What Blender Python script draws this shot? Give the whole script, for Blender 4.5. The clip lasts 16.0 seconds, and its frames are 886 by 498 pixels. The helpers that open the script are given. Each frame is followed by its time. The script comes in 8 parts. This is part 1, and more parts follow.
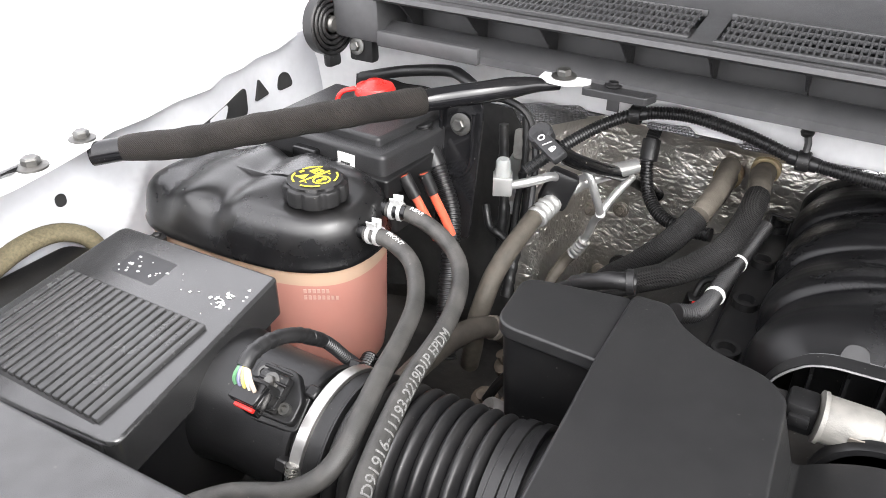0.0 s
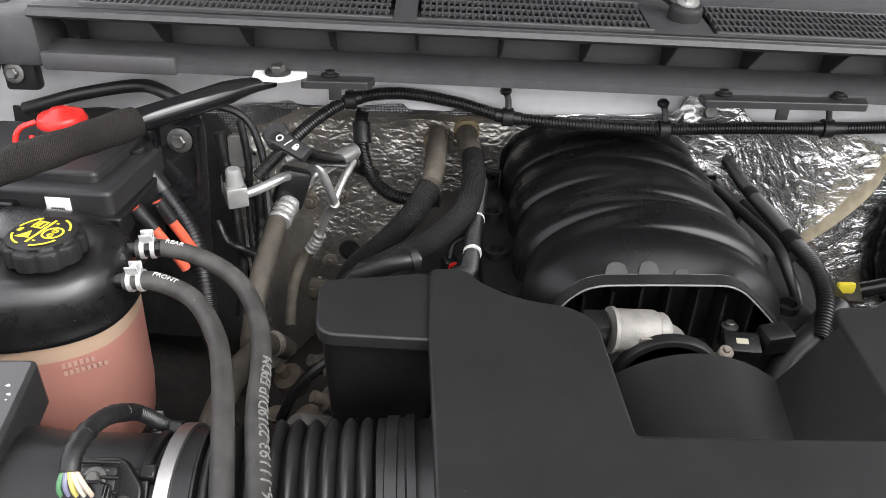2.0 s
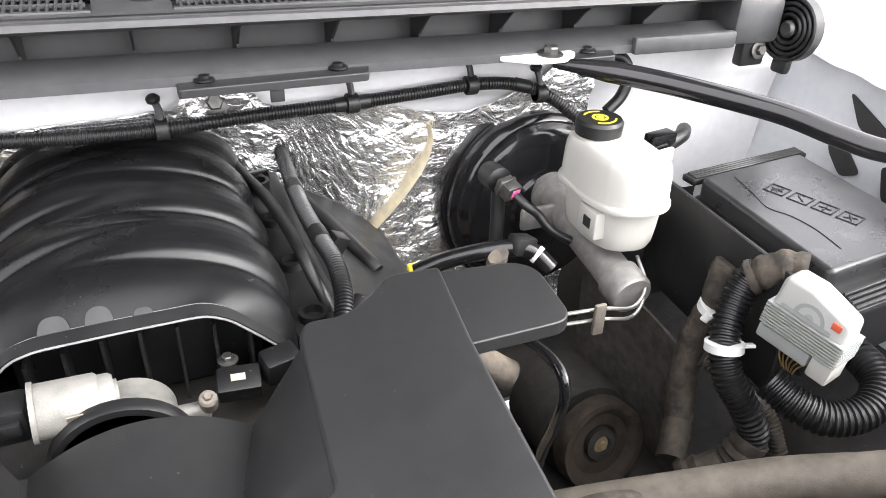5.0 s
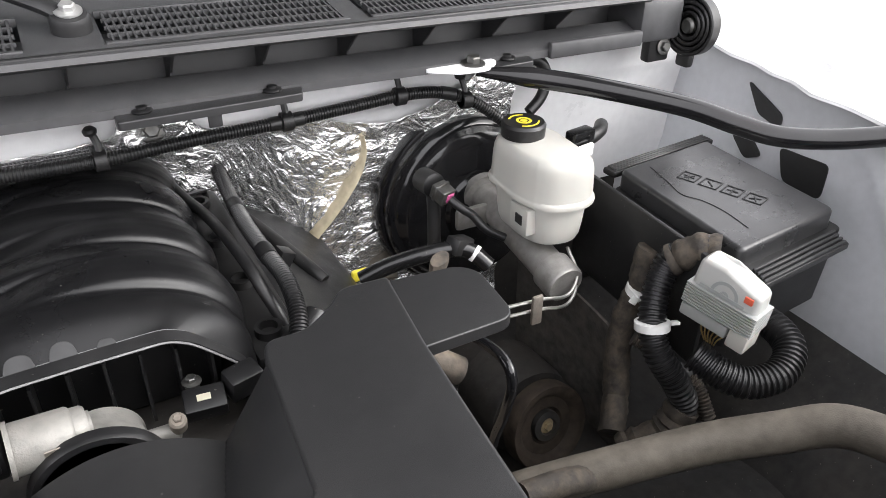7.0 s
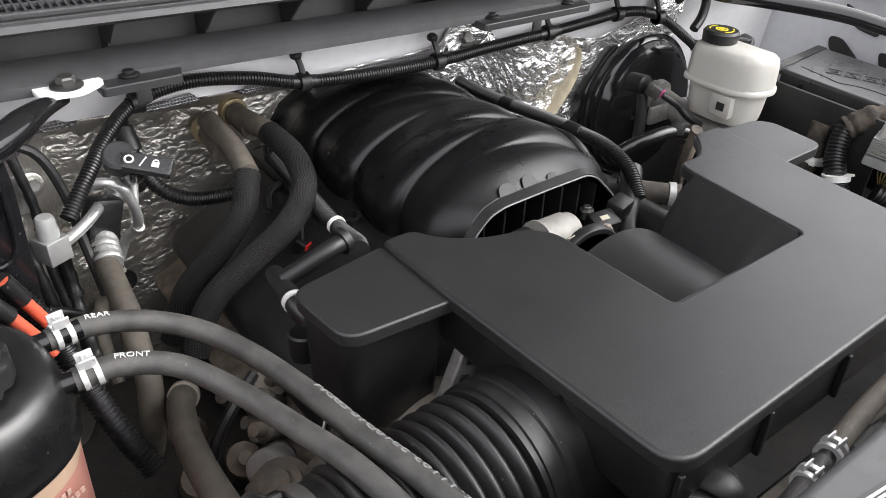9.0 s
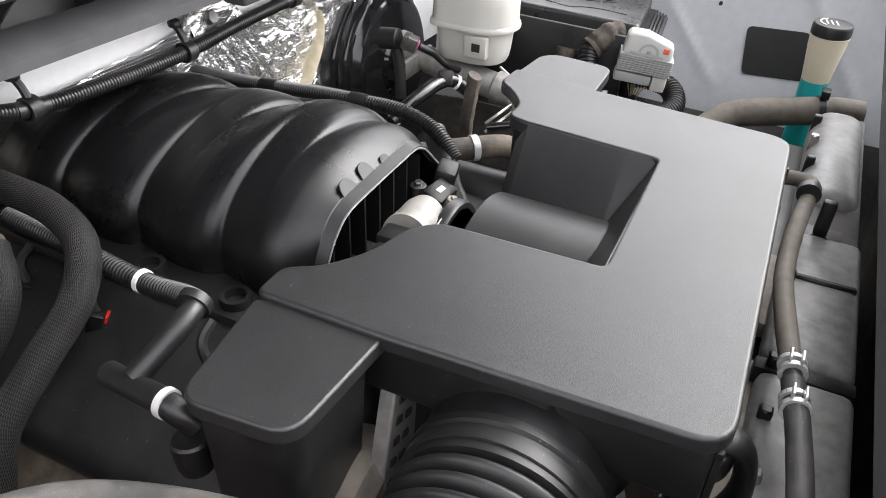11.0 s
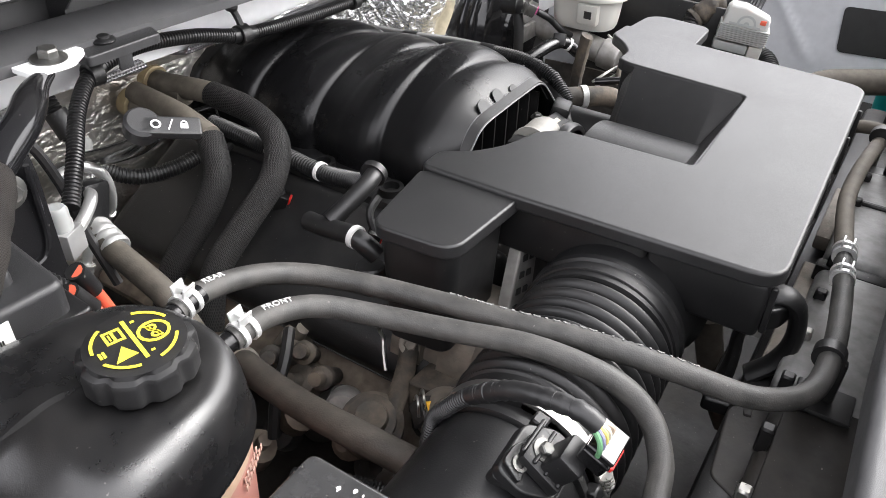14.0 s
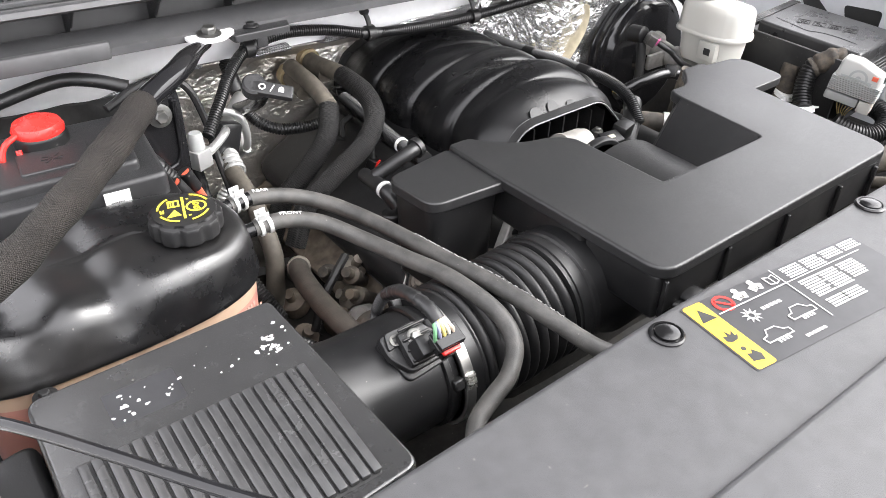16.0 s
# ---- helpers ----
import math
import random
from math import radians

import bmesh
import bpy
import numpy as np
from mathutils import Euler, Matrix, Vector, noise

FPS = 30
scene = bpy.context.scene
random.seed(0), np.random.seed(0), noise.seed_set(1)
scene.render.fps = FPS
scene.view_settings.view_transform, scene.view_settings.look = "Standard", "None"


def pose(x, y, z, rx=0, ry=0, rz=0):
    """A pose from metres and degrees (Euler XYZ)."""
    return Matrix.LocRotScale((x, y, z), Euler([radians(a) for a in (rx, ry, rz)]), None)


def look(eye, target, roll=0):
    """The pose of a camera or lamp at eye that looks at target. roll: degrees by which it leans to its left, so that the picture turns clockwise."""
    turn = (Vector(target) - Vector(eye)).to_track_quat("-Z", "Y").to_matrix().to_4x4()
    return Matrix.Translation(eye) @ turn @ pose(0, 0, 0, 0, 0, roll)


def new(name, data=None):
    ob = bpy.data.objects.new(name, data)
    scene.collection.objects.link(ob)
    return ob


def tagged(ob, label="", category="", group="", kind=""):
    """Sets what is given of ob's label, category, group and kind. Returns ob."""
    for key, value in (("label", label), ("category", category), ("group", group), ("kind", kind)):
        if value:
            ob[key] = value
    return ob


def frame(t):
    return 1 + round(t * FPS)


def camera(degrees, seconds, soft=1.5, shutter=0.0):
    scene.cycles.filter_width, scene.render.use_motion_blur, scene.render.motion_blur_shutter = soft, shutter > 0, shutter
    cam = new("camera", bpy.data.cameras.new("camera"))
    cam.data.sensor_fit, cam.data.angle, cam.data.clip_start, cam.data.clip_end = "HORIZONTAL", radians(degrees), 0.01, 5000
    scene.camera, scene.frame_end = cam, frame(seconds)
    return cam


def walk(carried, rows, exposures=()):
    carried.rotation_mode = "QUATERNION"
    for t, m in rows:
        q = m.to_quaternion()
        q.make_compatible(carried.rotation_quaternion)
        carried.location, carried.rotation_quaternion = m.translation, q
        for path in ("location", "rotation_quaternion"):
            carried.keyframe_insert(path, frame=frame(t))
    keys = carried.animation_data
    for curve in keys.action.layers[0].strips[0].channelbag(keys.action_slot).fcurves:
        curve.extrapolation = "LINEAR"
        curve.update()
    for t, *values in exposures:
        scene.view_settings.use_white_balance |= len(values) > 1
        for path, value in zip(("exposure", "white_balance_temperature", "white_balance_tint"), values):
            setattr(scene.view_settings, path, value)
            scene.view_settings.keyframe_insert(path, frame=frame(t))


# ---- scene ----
cam = camera(60.5, 16.0, 0.8)
PATH = [
    (0, (-0.152, 0.055, 1.533), (-1.006, 1.537, 0.496), 0.2),
    (0.5, (-0.189, 0.042, 1.521), (-0.888, 1.607, 0.49), 0.5),
    (1, (-0.248, 0.015, 1.527), (-0.722, 1.661, 0.496), 1.2),
    (1.5, (-0.267, 0.0, 1.539), (-0.52, 1.691, 0.501), 1.4),
    (2, (-0.294, 0.035, 1.526), (-0.275, 1.743, 0.486), 1.7),
    (2.5, (-0.317, 0.037, 1.525), (-0.039, 1.718, 0.477), 2.0),
    (3, (-0.331, 0.04, 1.525), (0.098, 1.685, 0.472), 1.8),
    (3.5, (-0.316, 0.065, 1.517), (0.204, 1.683, 0.462), 1.7),
    (4, (-0.225, 0.093, 1.516), (0.357, 1.691, 0.464), 1.6),
    (4.5, (-0.09, 0.133, 1.485), (0.532, 1.722, 0.441), 1.7),
    (5, (0.01, 0.144, 1.476), (0.675, 1.718, 0.436), 2.1),
    (5.2, (0.054, 0.141, 1.465), (0.741, 1.711, 0.434), 1.9),
    (6.2, (0.125, 0.13, 1.488), (0.895, 1.655, 0.444), 1.8),
    (7.3, (-0.152, 0.115, 1.518), (0.705, 1.577, 0.456), 1.5),
    (7.5, (-0.262, 0.112, 1.518), (0.616, 1.555, 0.448), 2.2),
    (8, (-0.468, 0.107, 1.515), (0.421, 1.538, 0.437), 1.8),
    (8.2, (-0.52, 0.107, 1.516), (0.376, 1.529, 0.432), 1.9),
    (10.3, (-0.69, 0.374, 1.491), (0.722, 1.229, 0.361), 3.3),
    (10.5, (-0.692, 0.399, 1.487), (0.765, 1.16, 0.346), 3.4),
    (11, (-0.66, 0.375, 1.472), (0.831, 1.048, 0.321), 2.7),
    (11.5, (-0.664, 0.328, 1.501), (0.838, 0.975, 0.35), 2.6),
    (12, (-0.707, 0.306, 1.501), (0.787, 0.97, 0.348), 2.5),
    (12.5, (-0.741, 0.341, 1.498), (0.733, 1.035, 0.339), 2.6),
    (13, (-0.78, 0.384, 1.488), (0.68, 1.104, 0.326), 2.3),
    (13.5, (-0.845, 0.38, 1.487), (0.604, 1.128, 0.329), 2.2),
    (14, (-0.869, 0.311, 1.484), (0.512, 1.172, 0.321), 1.9),
    (14.5, (-0.858, 0.211, 1.472), (0.387, 1.253, 0.304), 1.4),
    (15, (-0.869, 0.133, 1.485), (0.207, 1.341, 0.309), 1.0),
    (15.5, (-0.862, 0.08, 1.517), (0.134, 1.349, 0.334), 1.3),
    (16, (-0.865, -0.024, 1.579), (0.138, 1.261, 0.42), 1.5),
]
EXPOSURES = [(0, 1.6), (0.5, 1.4), (1, 1.30), (1.5, 1.18), (2, 0.96), (2.5, 1.12), (3, 1.38), (3.5, 1.56), (4.5, 1.86), (5, 1.92), (7.3, 1.10), (8, 0.96), (10.3, 1.46), (11.5, 1.60), (12.5, 1.58), (13.5, 1.55), (14.5, 1.58), (16, 1.85)]
walk(cam, [(t, look(eye, target, roll)) for t, eye, target, roll in PATH], EXPOSURES)
# ---- light ----
world = bpy.data.worlds.new("sky")
scene.world = world
world.use_nodes = True
wn = world.node_tree.nodes
sky = wn.new("ShaderNodeTexSky")
sky.sky_type = "NISHITA"
sky.sun_disc = False
sky.sun_elevation = radians(40)
sky.sun_rotation = radians(125)
sky.dust_density = 6.0
sky.air_density = 1.0
grey = wn.new("ShaderNodeHueSaturation")
grey.inputs["Saturation"].default_value = 0.12
world.node_tree.links.new(sky.outputs[0], grey.inputs["Color"])
cloud = wn.new("ShaderNodeMix")
cloud.data_type = "RGBA"
cloud.inputs["Factor"].default_value = 0.87
cloud.inputs["B"].default_value = (1.0, 0.98, 1.035, 1)
world.node_tree.links.new(grey.outputs[0], cloud.inputs["A"])
world.node_tree.links.new(cloud.outputs["Result"], wn["Background"].inputs["Color"])
wn["Background"].inputs["Strength"].default_value = 0.95
sun = new("sun", bpy.data.lights.new("sun", "SUN"))
sun.data.energy = 0.15
sun.data.angle = radians(60)
sun.data.color = (1.0, 0.98, 0.95)
sun.matrix_world = look((-1.6, -3.8, 4.8), (0, 0.6, 1.0))

# ---- materials ----


def nodes_of(name):
    m = bpy.data.materials.new(name)
    m.use_nodes = True
    t = m.node_tree
    return m, t, t.nodes, t.links, t.nodes["Principled BSDF"]


def surface(name, colour, rough=0.5, metal=0.0, spread=0.25, scale=60.0, bump=0.0, bump_scale=400.0, dust=0.0, dust_colour=(0.10, 0.09, 0.08),
            dust_scale=9.0, rough_spread=0.12, spec=0.5, per_object=0.0, island=0.0, specks=0.0):
    """Paint, plastic, rubber or metal with grain, a coarser wear and dust."""
    m, t, n, l, p = nodes_of(name)
    co = n.new("ShaderNodeTexCoord")
    fine, coarse = n.new("ShaderNodeTexNoise"), n.new("ShaderNodeTexNoise")
    fine.inputs["Scale"].default_value, fine.inputs["Detail"].default_value = scale, 4
    coarse.inputs["Scale"].default_value, coarse.inputs["Detail"].default_value = dust_scale, 7
    coarse.inputs["Roughness"].default_value = 0.65
    l.new(co.outputs["Object"], fine.inputs["Vector"])
    l.new(co.outputs["Object"], coarse.inputs["Vector"])
    mul = n.new("ShaderNodeMapRange")
    mul.inputs["To Min"].default_value, mul.inputs["To Max"].default_value = 1 - spread, 1 + spread
    mul.inputs["From Min"].default_value, mul.inputs["From Max"].default_value = 0.3, 0.7
    l.new(fine.outputs["Fac"], mul.inputs["Value"])
    tint = n.new("ShaderNodeMix")
    tint.data_type, tint.blend_type = "RGBA", "MULTIPLY"
    tint.inputs["Factor"].default_value = 1.0
    tint.inputs["A"].default_value = (*colour, 1)
    l.new(mul.outputs["Result"], tint.inputs["B"])
    out = tint.outputs["Result"]
    if per_object or island:
        info = n.new("ShaderNodeObjectInfo") if per_object else n.new("ShaderNodeNewGeometry")
        rnd = n.new("ShaderNodeMapRange")
        a = per_object or island
        rnd.inputs["To Min"].default_value, rnd.inputs["To Max"].default_value = 1 - a, 1 + a
        l.new(info.outputs["Random" if per_object else "Random Per Island"], rnd.inputs["Value"])
        again = n.new("ShaderNodeMix")
        again.data_type, again.blend_type = "RGBA", "MULTIPLY"
        again.inputs["Factor"].default_value = 1.0
        l.new(out, again.inputs["A"])
        l.new(rnd.outputs["Result"], again.inputs["B"])
        out = again.outputs["Result"]
    rr = n.new("ShaderNodeMapRange")
    rr.inputs["From Min"].default_value, rr.inputs["From Max"].default_value = 0.3, 0.7
    rr.inputs["To Min"].default_value, rr.inputs["To Max"].default_value = rough - rough_spread, min(1.0, rough + rough_spread)
    l.new(coarse.outputs["Fac"], rr.inputs["Value"])
    rough_out = rr.outputs["Result"]
    if dust > 0:
        ramp = n.new("ShaderNodeMapRange")
        ramp.inputs["From Min"].default_value, ramp.inputs["From Max"].default_value = 0.45, 0.8
        ramp.inputs["To Max"].default_value = dust
        l.new(coarse.outputs["Fac"], ramp.inputs["Value"])
        mix = n.new("ShaderNodeMix")
        mix.data_type = "RGBA"
        l.new(ramp.outputs["Result"], mix.inputs["Factor"])
        l.new(out, mix.inputs["A"])
        mix.inputs["B"].default_value = (*dust_colour, 1)
        out = mix.outputs["Result"]
    if specks > 0:
        dots, cut, lay = n.new("ShaderNodeTexNoise"), n.new("ShaderNodeMapRange"), n.new("ShaderNodeMix")
        dots.inputs["Scale"].default_value, dots.inputs["Detail"].default_value = 260, 1.5
        l.new(co.outputs["Object"], dots.inputs["Vector"])
        cut.inputs["From Min"].default_value, cut.inputs["From Max"].default_value, cut.inputs["To Max"].default_value = 0.735, 0.79, specks
        l.new(dots.outputs["Fac"], cut.inputs["Value"])
        lay.data_type = "RGBA"
        l.new(cut.outputs["Result"], lay.inputs["Factor"])
        l.new(out, lay.inputs["A"])
        lay.inputs["B"].default_value = (0.30, 0.28, 0.25, 1)
        out = lay.outputs["Result"]
    l.new(out, p.inputs["Base Color"])
    l.new(rough_out, p.inputs["Roughness"])
    p.inputs["Metallic"].default_value = metal
    p.inputs["Specular IOR Level"].default_value = spec
    if bump > 0:
        nb, b = n.new("ShaderNodeTexNoise"), n.new("ShaderNodeBump")
        nb.inputs["Scale"].default_value, nb.inputs["Detail"].default_value = bump_scale, 3
        l.new(co.outputs["Object"], nb.inputs["Vector"])
        b.inputs["Strength"].default_value, b.inputs["Distance"].default_value = bump, 0.001
        l.new(nb.outputs["Fac"], b.inputs["Height"])
        l.new(b.outputs["Normal"], p.inputs["Normal"])
    return m


def woven(name, dark, light, across, along, rough=0.7, metal=0.0, slant=0.0, depth=0.6, spec=0.3):
    """Cloth or braid that follows the tube's own length (v, metres) and girth (u, 0 to 1)."""
    m, t, n, l, p = nodes_of(name)
    uv, sep = n.new("ShaderNodeUVMap"), n.new("ShaderNodeSeparateXYZ")
    l.new(uv.outputs["UV"], sep.inputs[0])

    def wave(a, b, sign):
        s = n.new("ShaderNodeMath")
        s.operation = "MULTIPLY"
        s.inputs[1].default_value = a * 2 * math.pi
        l.new(sep.outputs["X"], s.inputs[0])
        v = n.new("ShaderNodeMath")
        v.operation = "MULTIPLY_ADD"
        v.inputs[1].default_value = sign * b * 2 * math.pi
        l.new(sep.outputs["Y"], v.inputs[0])
        l.new(s.outputs[0], v.inputs[2])
        c = n.new("ShaderNodeMath")
        c.operation = "SINE"
        l.new(v.outputs[0], c.inputs[0])
        return c.outputs[0]

    if slant:
        one, two = wave(across, along * slant, 1), wave(across, along * slant, -1)
    else:
        one, two = wave(across, 0, 1), wave(0, along, 1)
    mix = n.new("ShaderNodeMath")
    mix.operation = "MAXIMUM" if slant else "MULTIPLY"
    l.new(one, mix.inputs[0])
    l.new(two, mix.inputs[1])
    rng = n.new("ShaderNodeMapRange")
    rng.inputs["From Min"].default_value = 0.30 if slant else -1
    l.new(mix.outputs[0], rng.inputs["Value"])
    co, nz = n.new("ShaderNodeTexCoord"), n.new("ShaderNodeTexNoise")
    nz.inputs["Scale"].default_value, nz.inputs["Detail"].default_value = 25, 6
    l.new(co.outputs["Object"], nz.inputs["Vector"])
    f = n.new("ShaderNodeMath")
    f.operation = "MULTIPLY"
    l.new(rng.outputs["Result"], f.inputs[0])
    l.new(nz.outputs["Fac"], f.inputs[1])
    col = n.new("ShaderNodeMix")
    col.data_type = "RGBA"
    l.new(f.outputs[0], col.inputs["Factor"])
    col.inputs["A"].default_value, col.inputs["B"].default_value = (*dark, 1), (*light, 1)
    l.new(col.outputs["Result"], p.inputs["Base Color"])
    p.inputs["Roughness"].default_value, p.inputs["Metallic"].default_value = rough, metal
    p.inputs["Specular IOR Level"].default_value = spec
    b = n.new("ShaderNodeBump")
    b.inputs["Strength"].default_value, b.inputs["Distance"].default_value = depth, 0.0015
    l.new(rng.outputs["Result"], b.inputs["Height"])
    l.new(b.outputs["Normal"], p.inputs["Normal"])
    return m


def foil_material(name, stretch=(6, 26, 6), strength=0.8, rough=0.24, weave=0.0, colour=(0.86, 0.86, 0.85), dirty=0.2, deep=0.018, grime=(0.30, 0.26, 0.21), from_=0.52):
    """Crinkled aluminium foil: creases at two sizes, and a glass-cloth weave under it where asked."""
    m, t, n, l, p = nodes_of(name)
    co, mp = n.new("ShaderNodeTexCoord"), n.new("ShaderNodeMapping")
    mp.inputs["Scale"].default_value = stretch
    mp.inputs["Rotation"].default_value = (0.3, 0.5, 0.6)
    l.new(co.outputs["Object"], mp.inputs["Vector"])
    v1, v2, nz = n.new("ShaderNodeTexVoronoi"), n.new("ShaderNodeTexVoronoi"), n.new("ShaderNodeTexNoise")
    v1.feature = v2.feature = "DISTANCE_TO_EDGE"
    v1.inputs["Scale"].default_value, v2.inputs["Scale"].default_value = 5.0, 13.0
    nz.inputs["Scale"].default_value, nz.inputs["Detail"].default_value = 4, 4
    nz.inputs["Distortion"].default_value = 2.0
    for x in (v1, v2, nz):
        l.new(mp.outputs["Vector"], x.inputs["Vector"])
    a = n.new("ShaderNodeMath")
    a.operation = "MULTIPLY_ADD"
    a.inputs[1].default_value = 0.2
    l.new(v2.outputs["Distance"], a.inputs[0])
    l.new(v1.outputs["Distance"], a.inputs[2])
    c = n.new("ShaderNodeMath")
    c.operation = "ADD"
    l.new(a.outputs[0], c.inputs[0])
    l.new(nz.outputs["Fac"], c.inputs[1])
    height = c.outputs[0]
    if weave:
        w1, w2 = n.new("ShaderNodeTexWave"), n.new("ShaderNodeTexWave")
        w1.inputs["Scale"].default_value = w2.inputs["Scale"].default_value = weave
        w1.bands_direction, w2.bands_direction = "X", "Z"
        mm, ad = n.new("ShaderNodeMath"), n.new("ShaderNodeMath")
        mm.operation = "MAXIMUM"
        for w, i in ((w1, 0), (w2, 1)):
            l.new(co.outputs["Object"], w.inputs["Vector"])
            l.new(w.outputs["Fac"], mm.inputs[i])
        ad.operation = "MULTIPLY_ADD"
        ad.inputs[1].default_value = 0.9
        l.new(mm.outputs[0], ad.inputs[0])
        l.new(height, ad.inputs[2])
        height = ad.outputs[0]
    b = n.new("ShaderNodeBump")
    b.inputs["Strength"].default_value, b.inputs["Distance"].default_value = strength, deep
    l.new(height, b.inputs["Height"])
    l.new(b.outputs["Normal"], p.inputs["Normal"])
    dirt, ramp = n.new("ShaderNodeTexNoise"), n.new("ShaderNodeMix")
    dirt.inputs["Scale"].default_value, dirt.inputs["Detail"].default_value = 7, 6
    l.new(co.outputs["Object"], dirt.inputs["Vector"])
    rg = n.new("ShaderNodeMapRange")
    rg.inputs["From Min"].default_value, rg.inputs["From Max"].default_value, rg.inputs["To Max"].default_value = from_, from_ + 0.28, dirty
    l.new(dirt.outputs["Fac"], rg.inputs["Value"])
    ramp.data_type = "RGBA"
    l.new(rg.outputs["Result"], ramp.inputs["Factor"])
    ramp.inputs["A"].default_value, ramp.inputs["B"].default_value = (*colour, 1), (*grime, 1)
    l.new(ramp.outputs["Result"], p.inputs["Base Color"])
    p.inputs["Metallic"].default_value, p.inputs["Roughness"].default_value = 0.9, rough
    return m


def milky(name, colour, rough=0.35, through_it=0.25, radius=0.01):
    """Translucent moulded plastic."""
    m, t, n, l, p = nodes_of(name)
    co, nz, mix = n.new("ShaderNodeTexCoord"), n.new("ShaderNodeTexNoise"), n.new("ShaderNodeMix")
    nz.inputs["Scale"].default_value, nz.inputs["Detail"].default_value = 14, 5
    l.new(co.outputs["Object"], nz.inputs["Vector"])
    mix.data_type = "RGBA"
    l.new(nz.outputs["Fac"], mix.inputs["Factor"])
    mix.inputs["A"].default_value = (*colour, 1)
    mix.inputs["B"].default_value = (*[c * 0.8 for c in colour], 1)
    l.new(mix.outputs["Result"], p.inputs["Base Color"])
    p.inputs["Roughness"].default_value = rough
    p.inputs["Subsurface Weight"].default_value = through_it
    p.inputs["Subsurface Radius"].default_value = (radius, radius * 0.8, radius * 0.7)
    p.inputs["Subsurface Scale"].default_value = 1.0
    return m


COVER = surface("satin_cover_plastic", (0.017, 0.017, 0.0175), 0.35, bump=0.25, bump_scale=1500, spread=0.12, dust=0.10, dust_colour=(0.05, 0.048, 0.045), dust_scale=7, rough_spread=0.06, specks=0.22)
TRIM = surface("grained_trim_plastic", (0.022, 0.022, 0.023), 0.42, bump=0.3, bump_scale=1400, spread=0.12, dust=0.06, rough_spread=0.06)
BLACK = surface("black_moulded_plastic", (0.008, 0.008, 0.0085), 0.42, bump=0.12, bump_scale=700, spread=0.2, dust=0.10, specks=0.35)
GLOSS = surface("glossy_black_plastic", (0.006, 0.006, 0.0065), 0.22, bump=0.08, bump_scale=500, spread=0.2, dust=0.05, rough_spread=0.07, specks=0.3)
ENAMEL = surface("black_enamel", (0.009, 0.009, 0.010), 0.12, spread=0.1, dust=0.10, rough_spread=0.06, specks=0.3)
RIBBED = surface("ribbed_conduit_plastic", (0.008, 0.008, 0.0085), 0.40, spread=0.2, dust=0.06, dust_scale=25, specks=0.3)
DIRTY = surface("dusty_conduit_plastic", (0.045, 0.039, 0.033), 0.75, spread=0.4, dust=0.95, dust_colour=(0.22, 0.175, 0.13), dust_scale=18, bump=0.4, bump_scale=250)
MUD = surface("mud_caked_tape", (0.030, 0.025, 0.020), 0.8, spread=0.5, dust=0.85, dust_colour=(0.135, 0.108, 0.080), dust_scale=45, bump=0.9, bump_scale=160)
RUBBER = surface("grey_rubber_hose", (0.036, 0.035, 0.033), 0.55, spread=0.25, dust=0.55, dust_colour=(0.12, 0.112, 0.103), dust_scale=38, bump=0.3, bump_scale=900, specks=0.3)
RUBBER_DARK = surface("black_rubber", (0.010, 0.010, 0.0105), 0.42, spread=0.2, dust=0.12, dust_scale=14, bump=0.1, bump_scale=900, specks=0.4)
RUBBER_BROWN = surface("brown_dusty_hose", (0.062, 0.054, 0.043), 0.7, spread=0.3, dust=0.7, dust_colour=(0.135, 0.118, 0.096), dust_scale=24, bump=0.3, bump_scale=600)
RUBBER_TAN_DARK = surface("dusty_black_rubber_hose", (0.045, 0.039, 0.032), 0.65, spread=0.3, dust=0.7, dust_colour=(0.10, 0.086, 0.07), dust_scale=25, bump=0.3, bump_scale=600)
RUBBER_TAN = surface("dusty_rubber_hose", (0.095, 0.083, 0.067), 0.7, spread=0.25, dust=0.7, dust_colour=(0.19, 0.167, 0.138), dust_scale=22, bump=0.3, bump_scale=600)
WHITE = surface("white_body_paint", (0.80, 0.80, 0.80), 0.28, spread=0.03, dust=0.10, dust_colour=(0.60, 0.59, 0.57), dust_scale=6, rough_spread=0.06)
SHELL = surface("plain_white_base_coat", (0.72, 0.72, 0.725), 0.38, spread=0.04, dust=0.12, dust_colour=(0.42, 0.40, 0.37), dust_scale=7)
# The white body paint again, greyed to carry the inner panel's shade.
GREYED_WHITE = surface("greyed_white_paint", (0.60, 0.61, 0.635), 0.42, spread=0.04, dust=0.20, dust_colour=(0.55, 0.545, 0.54), dust_scale=5)
SEALANT = surface("cream_seam_sealer", (0.46, 0.40, 0.28), 0.6, spread=0.2, bump=0.3, bump_scale=120)
CAST = surface("cast_aluminium", (0.31, 0.30, 0.285), 0.5, metal=0.5, spread=0.2, bump=0.4, bump_scale=500, dust=0.25, dust_scale=20)
CAST_DIRTY = surface("dirty_cast_aluminium", (0.25, 0.225, 0.195), 0.6, metal=0.5, spread=0.3, bump=0.5, bump_scale=300, dust=0.7, dust_colour=(0.20, 0.16, 0.12), dust_scale=15)
THROTTLE = surface("weathered_throttle_casting", (0.235, 0.228, 0.212), 0.58, metal=0.35, spread=0.2, bump=0.4, bump_scale=450, dust=0.35, dust_colour=(0.20, 0.18, 0.15), dust_scale=30)
BRIGHT = surface("bright_aluminium", (0.56, 0.56, 0.55), 0.38, metal=0.7, spread=0.08, dust=0.12, dust_scale=30)
